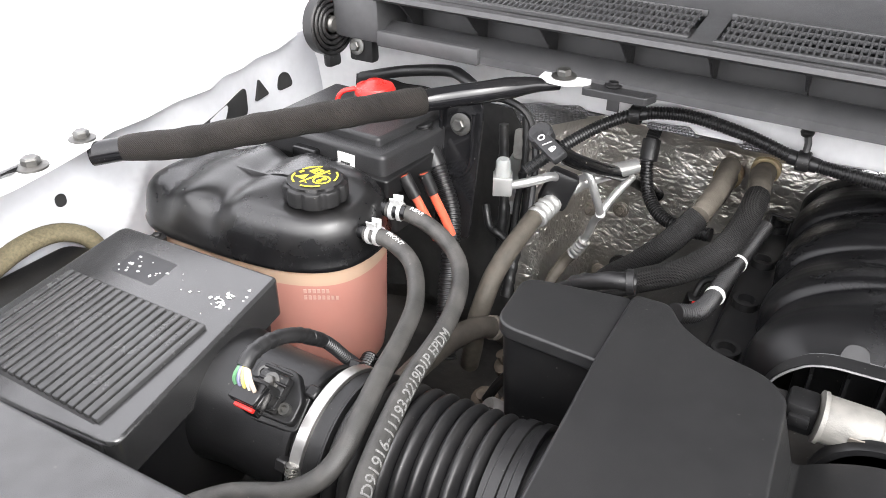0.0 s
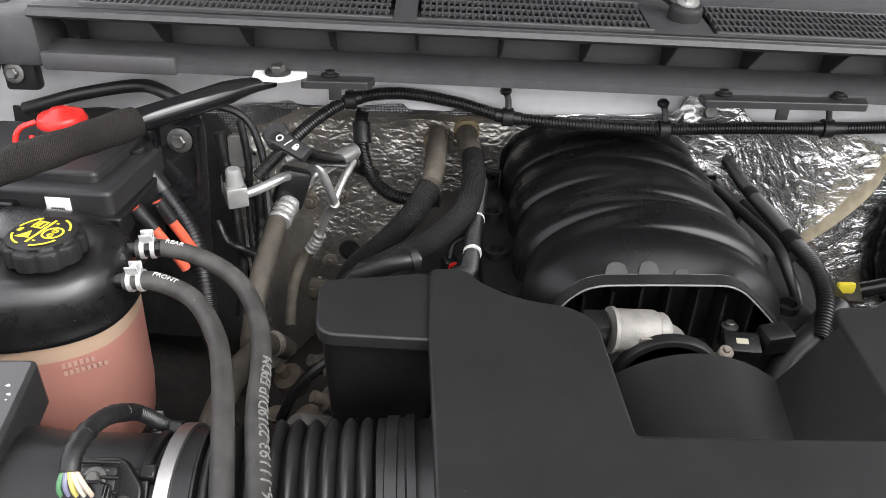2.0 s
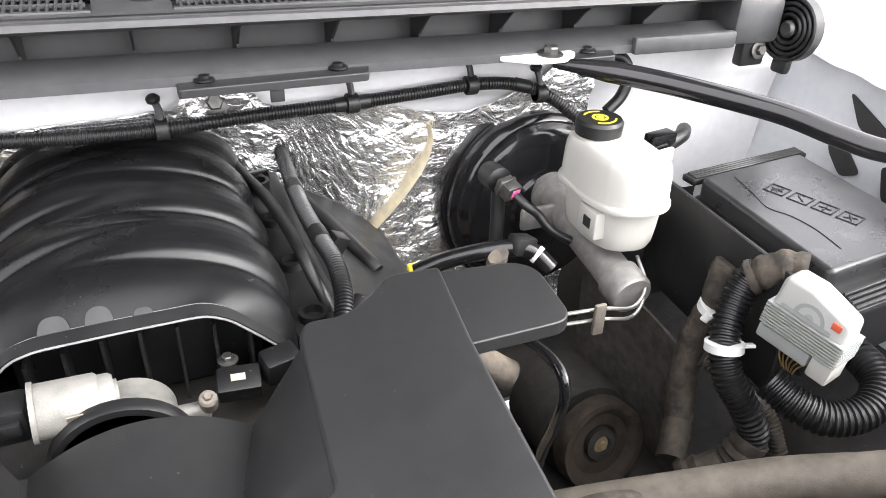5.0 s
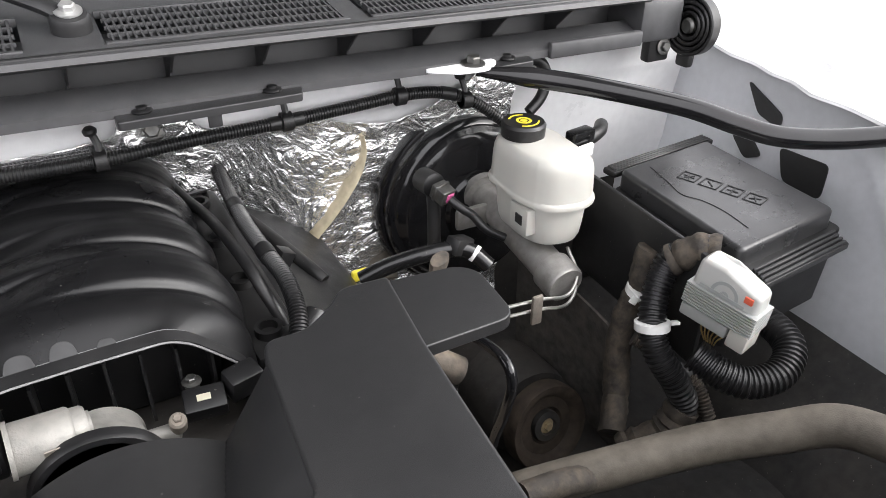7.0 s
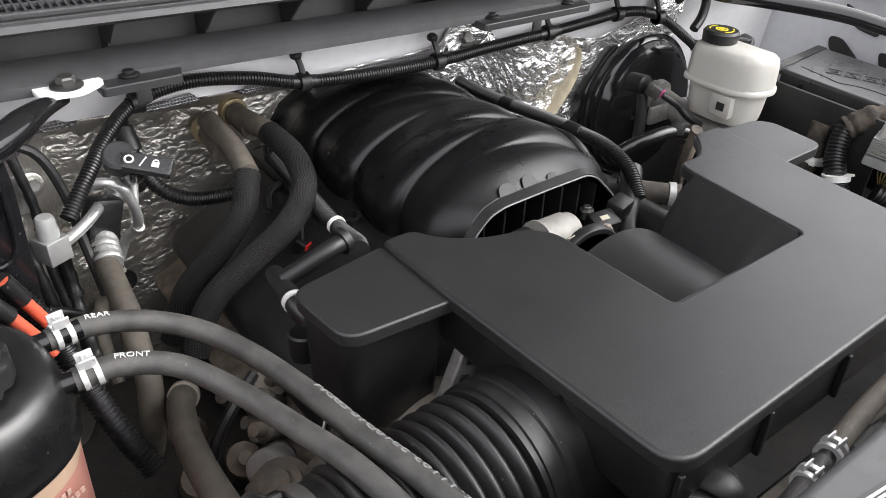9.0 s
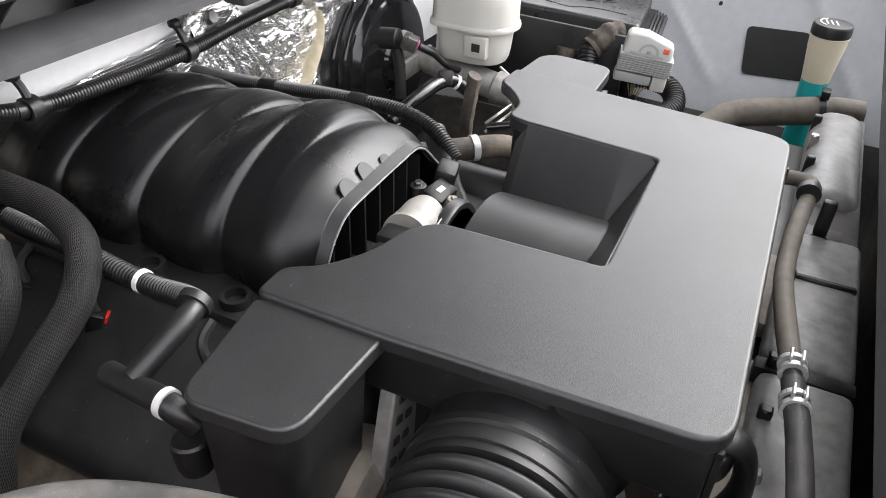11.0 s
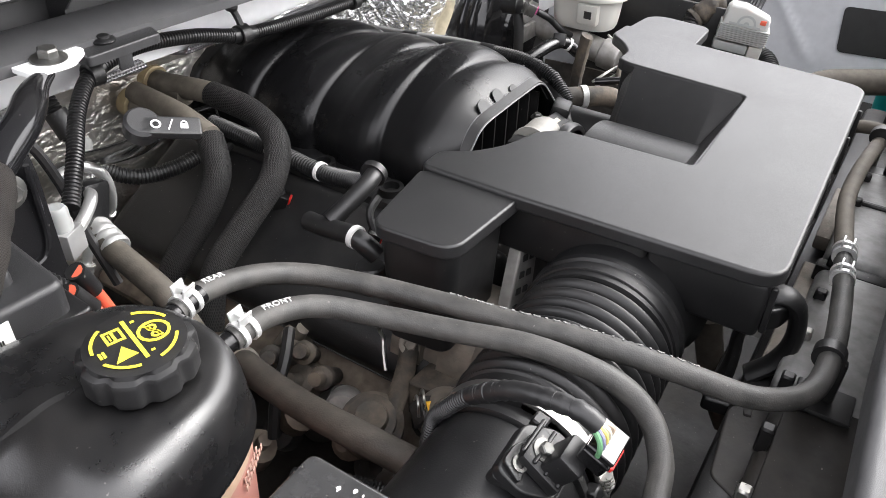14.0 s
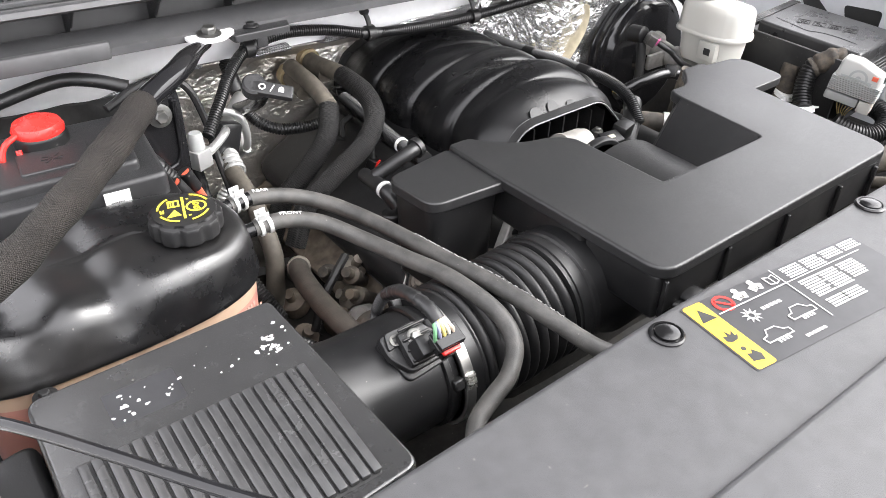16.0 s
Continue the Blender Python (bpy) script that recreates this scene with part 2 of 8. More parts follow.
STEEL = surface("zinc_plated_steel", (0.55, 0.54, 0.51), 0.34, metal=0.9, spread=0.15, dust=0.25, dust_scale=60)
BOLT = surface("dull_steel_bolt", (0.13, 0.13, 0.125), 0.42, metal=0.8, spread=0.3, dust=0.4, dust_colour=(0.14, 0.115, 0.09), dust_scale=90)
GOLD = surface("yellow_zinc", (0.55, 0.42, 0.18), 0.4, metal=0.8, spread=0.2)
CARBON = surface("dark_engine_casting", (0.022, 0.021, 0.020), 0.6, spread=0.4, dust=0.6, dust_colour=(0.07, 0.06, 0.05), dust_scale=10, bump=0.4, bump_scale=150, specks=0.6)
HEADS = surface("engine_head_casting", (0.17, 0.14, 0.11), 0.65, metal=0.3, spread=0.4, dust=0.7, dust_colour=(0.13, 0.10, 0.075), dust_scale=16, bump=0.5, bump_scale=120)
RED = surface("red_plastic", (0.62, 0.025, 0.02), 0.32, spread=0.08)
ORANGE = surface("orange_cable_sheath", (0.66, 0.12, 0.065), 0.45, spread=0.15, dust=0.2)
YELLOW = surface("yellow_print", (0.78, 0.66, 0.05), 0.5, spread=0.08)
AMBER = surface("amber_print", (0.85, 0.48, 0.03), 0.5, spread=0.05)
PAPER = surface("white_label", (0.78, 0.78, 0.76), 0.55, spread=0.04)
PRINT = surface("white_print", (0.52, 0.52, 0.51), 0.6, spread=0.10)
HOSE_PRINT = surface("worn_hose_print", (0.17, 0.17, 0.165), 0.7, spread=0.5, scale=900)
# Printed ink; also the shade painted into holes, slots and grooves.
INK_AND_SHADE = surface("black_ink_and_shade", (0.02, 0.02, 0.02), 0.6, spread=0.1)
PATCH = surface("dark_label_film", (0.026, 0.026, 0.028), 0.4, spread=0.1)
RESERVOIR = milky("milky_plastic", (0.53, 0.52, 0.48))
NATURAL = milky("natural_plastic", (0.72, 0.66, 0.50), through_it=0.3)
COOLANT = milky("coolant_behind_plastic", (0.46, 0.215, 0.175), through_it=0.3)
WASHER = milky("washer_fluid_behind_plastic", (0.02, 0.42, 0.42), through_it=0.3)
CLEAR_GREY = milky("pale_grey_connector_plastic", (0.36, 0.37, 0.36), rough=0.4)
MODULE_WHITE = milky("clouded_white_plastic", (0.50, 0.50, 0.48))
LEVEL = milky("pale_moulded_mark", (0.52, 0.33, 0.275))
TANK_WALL = milky("tank_plastic", (0.50, 0.36, 0.26), through_it=0.3)
FOIL = foil_material("crinkled_foil", stretch=(4, 19, 7), strength=0.9, rough=0.27, colour=(0.94, 0.94, 0.93), dirty=0.08, deep=0.010)
FOIL_MAT = foil_material("foil_faced_glass_cloth", stretch=(7, 7, 7), strength=0.75, rough=0.42, weave=75, colour=(0.34, 0.34, 0.35), deep=0.004)
FOIL_OLD = foil_material("dirty_foil", stretch=(10, 30, 15), strength=0.85, rough=0.36, colour=(0.76, 0.73, 0.68), dirty=0.75, deep=0.0042, grime=(0.20, 0.168, 0.128), from_=0.47)
SCUFF = surface("scuffed_grey_plastic", (0.075, 0.075, 0.076), 0.5, spread=0.2)
GREY_TRIM = surface("faded_grey_trim_plastic", (0.050, 0.050, 0.052), 0.46, bump=0.3, bump_scale=1400, spread=0.14, dust=0.12, dust_colour=(0.13, 0.125, 0.12), rough_spread=0.08, specks=0.18, spec=0.5)
RUNNER = surface("black_runner_plastic", (0.0055, 0.0055, 0.006), 0.30, bump=0.18, bump_scale=1500, spread=0.15, dust=0.05, dust_colour=(0.06, 0.058, 0.055), dust_scale=7, rough_spread=0.07, specks=0.12, spec=0.34)
FOAM = surface("tan_foam_seal", (0.13, 0.11, 0.065), 0.85, spread=0.25, scale=300, bump=0.6, bump_scale=900)
BAND = surface("polished_steel_band", (0.60, 0.59, 0.57), 0.36, metal=0.97, spread=0.06, rough_spread=0.06)
SPRING = surface("zinc_spring_steel", (0.70, 0.70, 0.69), 0.36, metal=0.55, spread=0.12, dust=0.2, dust_scale=80)
ROCKER = surface("dusty_rocker_plastic", (0.010, 0.010, 0.0105), 0.46, bump=0.2, bump_scale=600, spread=0.25, dust=0.40, dust_colour=(0.036, 0.034, 0.031), dust_scale=18, rough_spread=0.1, specks=0.5, spec=0.45)
LIP = surface("pale_lip_plastic", (0.17, 0.17, 0.172), 0.5, spread=0.2)
TAB_GREY = surface("grey_tab_plastic", (0.028, 0.028, 0.029), 0.55, spread=0.2, spec=0.35)
TANK_LID = surface("satin_black_tank_plastic", (0.006, 0.006, 0.0065), 0.30, bump=0.14, bump_scale=1100, spread=0.2, dust=0.12, rough_spread=0.16, specks=0.25, spec=0.75)
# Paler than the lid plastic, to carry the highlights along the rib tops.
RIB_GREY = surface("highlit_rib_plastic", (0.045, 0.045, 0.046), 0.26, bump=0.1, bump_scale=1200, spread=0.15, dust=0.1, rough_spread=0.05)
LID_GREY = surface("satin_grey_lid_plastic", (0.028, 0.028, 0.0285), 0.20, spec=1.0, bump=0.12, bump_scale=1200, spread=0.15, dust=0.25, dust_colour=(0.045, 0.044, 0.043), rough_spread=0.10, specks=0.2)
BRASS = surface("dusty_brass", (0.34, 0.27, 0.16), 0.5, metal=0.5, spread=0.25, dust=0.5, dust_colour=(0.22, 0.19, 0.14), dust_scale=60)
WIRES = [surface(a, b, 0.5, spread=0.08, dust=0.3) for a, b in (("green_wire", (0.10, 0.24, 0.12)), ("violet_wire", (0.20, 0.20, 0.30)), ("yellow_wire", (0.62, 0.52, 0.16)), ("pale_wire", (0.58, 0.55, 0.46)), ("peach_wire", (0.50, 0.40, 0.32)))]
SLEEVE = woven("woven_fabric_sleeve", (0.006, 0.005, 0.0045), (0.055, 0.047, 0.041), 34, 430, depth=0.9)
BRAID = woven("braided_hose_sleeve", (0.004, 0.004, 0.0045), (0.075, 0.073, 0.071), 52, 140, rough=0.55, slant=1.0, depth=0.8, spec=0.18)
ASPHALT = surface("pale_concrete", (0.42, 0.41, 0.39), 0.85, spread=0.15, scale=40, dust=0.3, dust_colour=(0.30, 0.29, 0.28), dust_scale=0.8, bump=0.3, bump_scale=200)
GLASS, _t, _n, _l, _p = nodes_of("windscreen_glass")
_p.inputs["Transmission Weight"].default_value, _p.inputs["Roughness"].default_value = 0.8, 0.02
_p.inputs["Base Color"].default_value = (0.25, 0.30, 0.30, 1)

# ---- building tools ----


def mesh_of(bm, name, material, smooth=40):
    bmesh.ops.recalc_face_normals(bm, faces=bm.faces)
    me = bpy.data.meshes.new(name)
    bm.to_mesh(me)
    bm.free()
    if material is not None:
        me.materials.append(material)
    if smooth:
        me.shade_smooth()
        me.set_sharp_from_angle(angle=radians(smooth))
    return me


def thing(name, label, category, at=(0, 0, 0), kind="", group=""):
    return tagged(_placed(new(name), at), label, category, group, kind)


def _placed(ob, at):
    ob.empty_display_size = 0.02
    ob.location = at
    return ob


def part(name, bm, material, parent, label="", smooth=40):
    """One mesh under a thing or a part. The bmesh is in world places."""
    ob = new(name, mesh_of(bm, name, material, smooth))
    ob.parent = parent
    p = parent
    off = Vector((0, 0, 0))
    while p is not None:
        off += p.location
        p = p.parent
    ob.data.transform(Matrix.Translation(-off))
    if smooth and max(len(f.vertices) for f in ob.data.polygons) > 5:
        flat = ob.modifiers.new("flat_faces", "WEIGHTED_NORMAL")
        flat.keep_sharp = True
        flat.weight = 100
    return tagged(ob, label)


def single(name, bm, material, label, category, kind="", group="", smooth=40):
    """A thing that is one mesh, with its origin at its lowest middle."""
    bm.verts.ensure_lookup_table()
    xs, ys, zs = zip(*[v.co for v in bm.verts])
    o = Vector(((min(xs) + max(xs)) / 2, (min(ys) + max(ys)) / 2, min(zs)))
    bmesh.ops.translate(bm, verts=bm.verts, vec=-o)
    ob = new(name, mesh_of(bm, name, material, smooth))
    ob.location = o
    return tagged(ob, label, category, group, kind)


def join(*bms):
    out = bmesh.new()
    for b in bms:
        me = bpy.data.meshes.new("tmp")
        b.to_mesh(me)
        b.free()
        out.from_mesh(me)
        bpy.data.meshes.remove(me)
    return out


def moved(bm, m):
    bmesh.ops.transform(bm, matrix=m, verts=bm.verts)
    return bm


def rbox(x0, x1, y0, y1, z0, z1, bevel=0.004, seg=2):
    bm = bmesh.new()
    bmesh.ops.create_cube(bm, size=1)
    bmesh.ops.scale(bm, vec=(x1 - x0, y1 - y0, z1 - z0), verts=bm.verts)
    bmesh.ops.translate(bm, vec=((x0 + x1) / 2, (y0 + y1) / 2, (z0 + z1) / 2), verts=bm.verts)
    if bevel:
        bmesh.ops.bevel(bm, geom=bm.edges[:], offset=bevel, segments=seg, affect="EDGES", profile=0.5)
    return bm


def rounded(outline, radii, n=5):
    """A plan outline with its corners rounded; radii: one for all or one a corner."""
    pts, k = [], len(outline)
    if not hasattr(radii, "__len__"):
        radii = [radii] * k
    for i in range(k):
        a, b, c = Vector(outline[i - 1]), Vector(outline[i]), Vector(outline[(i + 1) % k])
        u, v = (a - b), (c - b)
        r = min(radii[i], u.length * 0.49, v.length * 0.49)
        if r < 1e-5:
            pts.append(b)
            continue
        s, e = b + u.normalized() * r, b + v.normalized() * r
        for j in range(n + 1):
            f = j / n
            pts.append((1 - f) ** 2 * s + 2 * f * (1 - f) * b + f * f * e)
    return pts


def prism(outline, z0, z1, top=0.0, bottom=0.0, seg=3, grow=1.0):
    """A plan outline drawn up from z0 to z1, its top edge rounded; grow: the foot's size against the top's."""
    bm = bmesh.new()
    n = len(outline)
    cx = sum(p[0] for p in outline) / n
    cy = sum(p[1] for p in outline) / n
    hi = [bm.verts.new((p[0], p[1], z1)) for p in outline]
    lo = [bm.verts.new((cx + (p[0] - cx) * grow, cy + (p[1] - cy) * grow, z0)) for p in outline]
    bm.faces.new(hi)
    bm.faces.new(lo[::-1])
    for i in range(n):
        j = (i + 1) % n
        bm.faces.new((hi[i], lo[i], lo[j], hi[j]))
    bmesh.ops.recalc_face_normals(bm, faces=bm.faces)
    for z, off in ((z1, top), (z0, bottom)):
        if off:
            ed = [e for e in bm.edges if all(abs(v.co.z - z) < 1e-6 for v in e.verts)]
            bmesh.ops.bevel(bm, geom=ed, offset=off, segments=seg, affect="EDGES", profile=0.5, clamp_overlap=True)
    return bm


def spline(pts, step):
    """Points every step metres along a smooth curve through pts."""
    p = [Vector(q) for q in pts]
    p = [p[0] * 2 - p[1]] + p + [p[-1] * 2 - p[-2]]
    fine = []
    for i in range(1, len(p) - 2):
        a, b, c, d = p[i - 1], p[i], p[i + 1], p[i + 2]
        m = max(2, int((c - b).length / (step * 0.5)))
        for j in range(m):
            f = j / m
            fine.append(0.5 * (2 * b + (c - a) * f + (2 * a - 5 * b + 4 * c - d) * f * f + (3 * b - a - 3 * c + d) * f ** 3))
    fine.append(p[-2])
    run = [0.0]
    for a, b in zip(fine[:-1], fine[1:]):
        run.append(run[-1] + (b - a).length)
    count = max(2, int(round(run[-1] / step)))
    out, k = [], 0
    for i in range(count + 1):
        s = run[-1] * i / count
        while k < len(run) - 2 and run[k + 1] < s:
            k += 1
        f = (s - run[k]) / max(1e-9, run[k + 1] - run[k])
        out.append(fine[k].lerp(fine[k + 1], f))
    return out


def frames_along(line):
    """Turning axes along a line of points: tangent, side, up."""
    axes, side = [], None
    for i, q in enumerate(line):
        t = (line[min(i + 1, len(line) - 1)] - line[max(i - 1, 0)]).normalized()
        if side is None:
            side = t.cross(Vector((0, 0, 1)))
            if side.length < 1e-3:
                side = t.cross(Vector((1, 0, 0)))
            side.normalize()
        side = (side - t * side.dot(t)).normalized()
        axes.append((t, side, side.cross(t)))
    return axes


def tube(pts, r, seg=14, step=0.008, shape=None, flat=1.0, wall=0.0):
    """A hose, pipe or cable through pts. shape(s, length): the radius's factor at s metres. flat: height over width. wall: open ends of that thickness."""
    line = spline(pts, step)
    axes = frames_along(line)
    bm = bmesh.new()
    uv = bm.loops.layers.uv.new("UVMap")
    total = sum((b - a).length for a, b in zip(line[:-1], line[1:]))
    rings, run, at = [], 0.0, []
    for i, (q, (t, u, w)) in enumerate(zip(line, axes)):
        if i:
            run += (q - line[i - 1]).length
        f = r * (shape(run, total) if shape else 1.0)
        rings.append([bm.verts.new(q + u * (f * math.cos(2 * math.pi * k / seg)) + w * (f * flat * math.sin(2 * math.pi * k / seg))) for k in range(seg)])
        at.append(run)
    for i in range(len(rings) - 1):
        for k in range(seg):
            j = (k + 1) % seg
            face = bm.faces.new((rings[i][k], rings[i][j], rings[i + 1][j], rings[i + 1][k]))
            for lp, (uu, vv) in zip(face.loops, ((k / seg, at[i]), ((k + 1) / seg, at[i]), ((k + 1) / seg, at[i + 1]), (k / seg, at[i + 1]))):
                lp[uv].uv = (uu, vv)
    for ring, (t, u, w), q in ((rings[0], axes[0], line[0]), (rings[-1], axes[-1], line[-1])):
        if wall:
            inner = [bm.verts.new(q + (v.co - q) * (1 - wall / r)) for v in ring]
            d = -t if ring is rings[0] else t
            deep = [bm.verts.new(v.co - d * r * 1.5) for v in inner]
            for k in range(seg):
                j = (k + 1) % seg
                bm.faces.new((ring[k], ring[j], inner[j], inner[k]))
                bm.faces.new((inner[k], inner[j], deep[j], deep[k]))
            bm.faces.new(deep)
        else:
            bm.faces.new(ring)
    return bm


def ridges(pitch, depth=0.12, land=0.5):
    """A conduit's ring ridges."""
    def f(s, total):
        return 1.0 if (s / pitch) % 1.0 < land else 1.0 - depth
    return f


def conduit(pts, r, pitch=0.004, seg=12, depth=0.14):
    return tube(pts, r, seg, pitch / 4, ridges(pitch, depth))


def lathe(profile, seg=28, m=None):
    """A turned form about z from (radius, height) pairs."""
    bm = bmesh.new()
    rings = []
    for r, z in profile:
        if r < 1e-6:
            rings.append([bm.verts.new((0, 0, z))])
        else:
            rings.append([bm.verts.new((r * math.cos(2 * math.pi * k / seg), r * math.sin(2 * math.pi * k / seg), z)) for k in range(seg)])
    for a, b in zip(rings[:-1], rings[1:]):
        for k in range(seg):
            j = (k + 1) % seg
            q = [a[k % len(a)], a[j % len(a)], b[j % len(b)], b[k % len(b)]]
            q = list(dict.fromkeys(q))
            if len(q) > 2:
                bm.faces.new(q)
    for ring in (rings[0], rings[-1]):
        if len(ring) > 2:
            bm.faces.new(ring)
    return moved(bm, m) if m is not None else bm


def aim(at, way, spin=0.0):
    """A pose at a place with its z along way."""
    return Matrix.Translation(at) @ Vector(way).to_track_quat("Z", "Y").to_matrix().to_4x4() @ pose(0, 0, 0, 0, 0, spin)


def hex_bolt(at, way, r=0.008, washer=True):
    """A flanged hexagon bolt head."""
    bm = lathe([(r * 1.0, 0.0), (r * 1.75, 0.0), (r * 1.75, r * 0.22), (r * 1.15, r * 0.4)], 20)
    h = lathe([(r * 1.05, r * 0.3), (r * 1.05, r * 1.05), (r * 0.85, r * 1.25), (0.0, r * 1.15)], 6)
    return moved(join(bm, h), aim(at, way))


def grid(nx, ny, f):
    """A sheet of nx by ny cells; f(u, v) gives the place for u, v from 0 to 1."""
    bm = bmesh.new()
    uv = bm.loops.layers.uv.new("UVMap")
    vs = [[bm.verts.new(f(i / nx, j / ny)) for j in range(ny + 1)] for i in range(nx + 1)]
    for i in range(nx):
        for j in range(ny):
            face = bm.faces.new((vs[i][j], vs[i + 1][j], vs[i + 1][j + 1], vs[i][j + 1]))
            for lp, (a, b) in zip(face.loops, ((i, j), (i + 1, j), (i + 1, j + 1), (i, j + 1))):
                lp[uv].uv = (a / nx, b / ny)
    return bm


def thick(bm, d, toward=(0, -1, 0.6)):
    """Gives a sheet the thickness d, away from the side that looks toward the given way."""
    bm.normal_update()
    to = Vector(toward)
    if sum((f.normal.dot(to) * f.calc_area() for f in bm.faces)) < 0:
        bmesh.ops.reverse_faces(bm, faces=bm.faces[:])
        bm.normal_update()
    front, rim = bm.faces[:], [e for e in bm.edges if len(e.link_faces) == 1]
    back = {v: bm.verts.new(v.co - v.normal * d) for v in bm.verts[:]}
    for f in front:
        bm.faces.new([back[v] for v in reversed(f.verts)])
    for e in rim:
        a, b = e.verts
        bm.faces.new((a, b, back[b], back[a]))
    return bm


def words(text, size, depth=0.0004):
    """Lettering as a mesh in the x-y plane, from its left foot."""
    cu = bpy.data.curves.new("lettering", "FONT")
    cu.body, cu.size, cu.extrude, cu.resolution_u = text, size, depth, 3
    ob = bpy.data.objects.new("lettering", cu)
    scene.collection.objects.link(ob)
    bpy.context.view_layer.update()
    ev = ob.evaluated_get(bpy.context.evaluated_depsgraph_get())
    me = bpy.data.meshes.new_from_object(ev)
    bm = bmesh.new()
    bm.from_mesh(me)
    bpy.data.objects.remove(ob)
    bpy.data.meshes.remove(me)
    bpy.data.curves.remove(cu)
    return bm


def wrapped(bm, pts, r, start, turn, flip=False):
    """Lays flat lettering round a tube through pts, from start metres on, at the angle turn (degrees) from its side."""
    bmesh.ops.triangulate(bm, faces=bm.faces[:])
    for _ in range(3):
        bmesh.ops.subdivide_edges(bm, edges=[e for e in bm.edges if e.calc_length() > 0.0022], cuts=1)
        bmesh.ops.triangulate(bm, faces=bm.faces[:])
    line = spline(pts, 0.004)
    axes = frames_along(line)
    run = [0.0]
    for a, b in zip(line[:-1], line[1:]):
        run.append(run[-1] + (b - a).length)
    for v in bm.verts:
        s = start + (-v.co.x if flip else v.co.x)
        s = min(max(s, 0.0), run[-1])
        k = min(len(run) - 2, max(0, int(np.searchsorted(run, s)) - 1))
        f = (s - run[k]) / max(1e-9, run[k + 1] - run[k])
        q = line[k].lerp(line[k + 1], f)
        t, u, w = axes[k]
        a = radians(turn) + (-v.co.y if flip else v.co.y) / r
        v.co = q + (u * math.cos(a) + w * math.sin(a)) * (r + 0.0004 + v.co.z)
    return bm

# ---- the large structure ----


def lean(bm):
    """The body shell stands a touch lower on the driver's side."""
    for v in bm.verts:
        v.co.z -= 0.02 * v.co.x
    return bm


ground = single("ground", grid(24, 24, lambda u, v: (600 * (u - 0.5), 600 * (v - 0.5), 0)), ASPHALT, "pale grey worn concrete yard under the truck", "ground", "structure")


def step_between(x, a, b):
    f = min(1.0, max(0.0, (x - a) / (b - a)))
    return f * f * (3 - 2 * f)


def recess(x):
    """How far the firewall stands back behind the engine."""
    return 0.115 * step_between(x, -0.58, -0.50) * (1 - 0.8 * step_between(x, 0.16, 0.32)) * (1 - step_between(x, 0.44, 0.52))


def firewall_place(u, v):
    x = -1.0 + 2.0 * u
    d = recess(x)
    prof = [(1.02, 1.186), (1.07, 1.184), (1.076, 1.12), (1.082 + d * 0.6, 1.105), (1.09 + d, 1.06), (1.10 + d, 0.93), (1.10 + d, 0.90)]
    f = v * (len(prof) - 1)
    i = min(int(f), len(prof) - 2)
    g = f - i
    y, z = (prof[i][k] * (1 - g) + prof[i + 1][k] * g for k in (0, 1))
    return (x, y, z)


firewall = single("firewall", thick(lean(grid(60, 24, firewall_place)), 0.012, (0, -1, 0.2)), SHELL, "white painted steel firewall behind the engine", "firewall", "structure")

# foil heat shields on the firewall
MAT_TOP = [(-0.66, 1.096), (-0.60, 1.112), (-0.56, 1.121), (-0.505, 1.130), (-0.482, 1.118), (-0.465, 1.104), (-0.43, 1.101), (-0.412, 1.108), (-0.402, 1.128), (-0.345, 1.133), (-0.335, 1.122), (-0.320, 1.098),
           (-0.288, 1.095), (-0.281, 1.112), (-0.274, 1.128), (-0.19, 1.124), (-0.10, 1.127), (0.0, 1.131), (0.045, 1.138), (0.06, 1.174), (0.125, 1.172), (0.145, 1.136), (0.17, 1.126),
           (0.30, 1.116), (0.36, 1.095), (0.44, 1.085), (0.47, 1.10), (0.58, 1.165), (0.63, 1.155)]


def mat_top(x):
    return float(np.interp(x, [a for a, b in MAT_TOP], [b for a, b in MAT_TOP]))


def wall_y(x, z):
    d = recess(x)
    return float(np.interp(-z, [-1.192, -1.12, -1.105, -1.06, -0.9, -0.35], [1.07, 1.076, 1.082 + d * 0.6, 1.09 + d, 1.10 + d, 1.10 + d]))


def foil_sheet(x0, x1, top, foot, lift, rough, seed, nx=70, ny=40):
    def f(u, v):
        x = x0 + (x1 - x0) * u
        t = top(x)
        z = t + (foot - t) * v
        q = Vector((x * 14, seed, z * 14))
        k = noise.fractal(q, 0.9, 2.0, 4) * rough
        return (x, wall_y(x, z) - lift - 0.004 + k, z)
    return thick(lean(grid(nx, ny, f)), 0.003)


heat_shield = thing("heat_shield", "crinkled aluminium foil heat shield with scalloped flaps on the firewall", "heat shield", (0, 1.08, 0.8))
part("cloth_mat", foil_sheet(-0.66, 0.16, mat_top, 1.080, 0.006, 0.003, 3, 220, 12), FOIL_MAT, heat_shield, "woven foil-faced mat with cut flaps")
part("foil_sheet", foil_sheet(-0.6, -0.12, lambda x: 1.082, 0.62, 0.012, 0.006, 7), FOIL_OLD, heat_shield, "dirty crinkled foil")
part("foil_sheet", foil_sheet(-0.13, 0.63, mat_top, 0.70, 0.012, 0.013, 11, 90, 50), FOIL, heat_shield, "bright crinkled foil")

# cowl tray with its ribs, seal and air grille


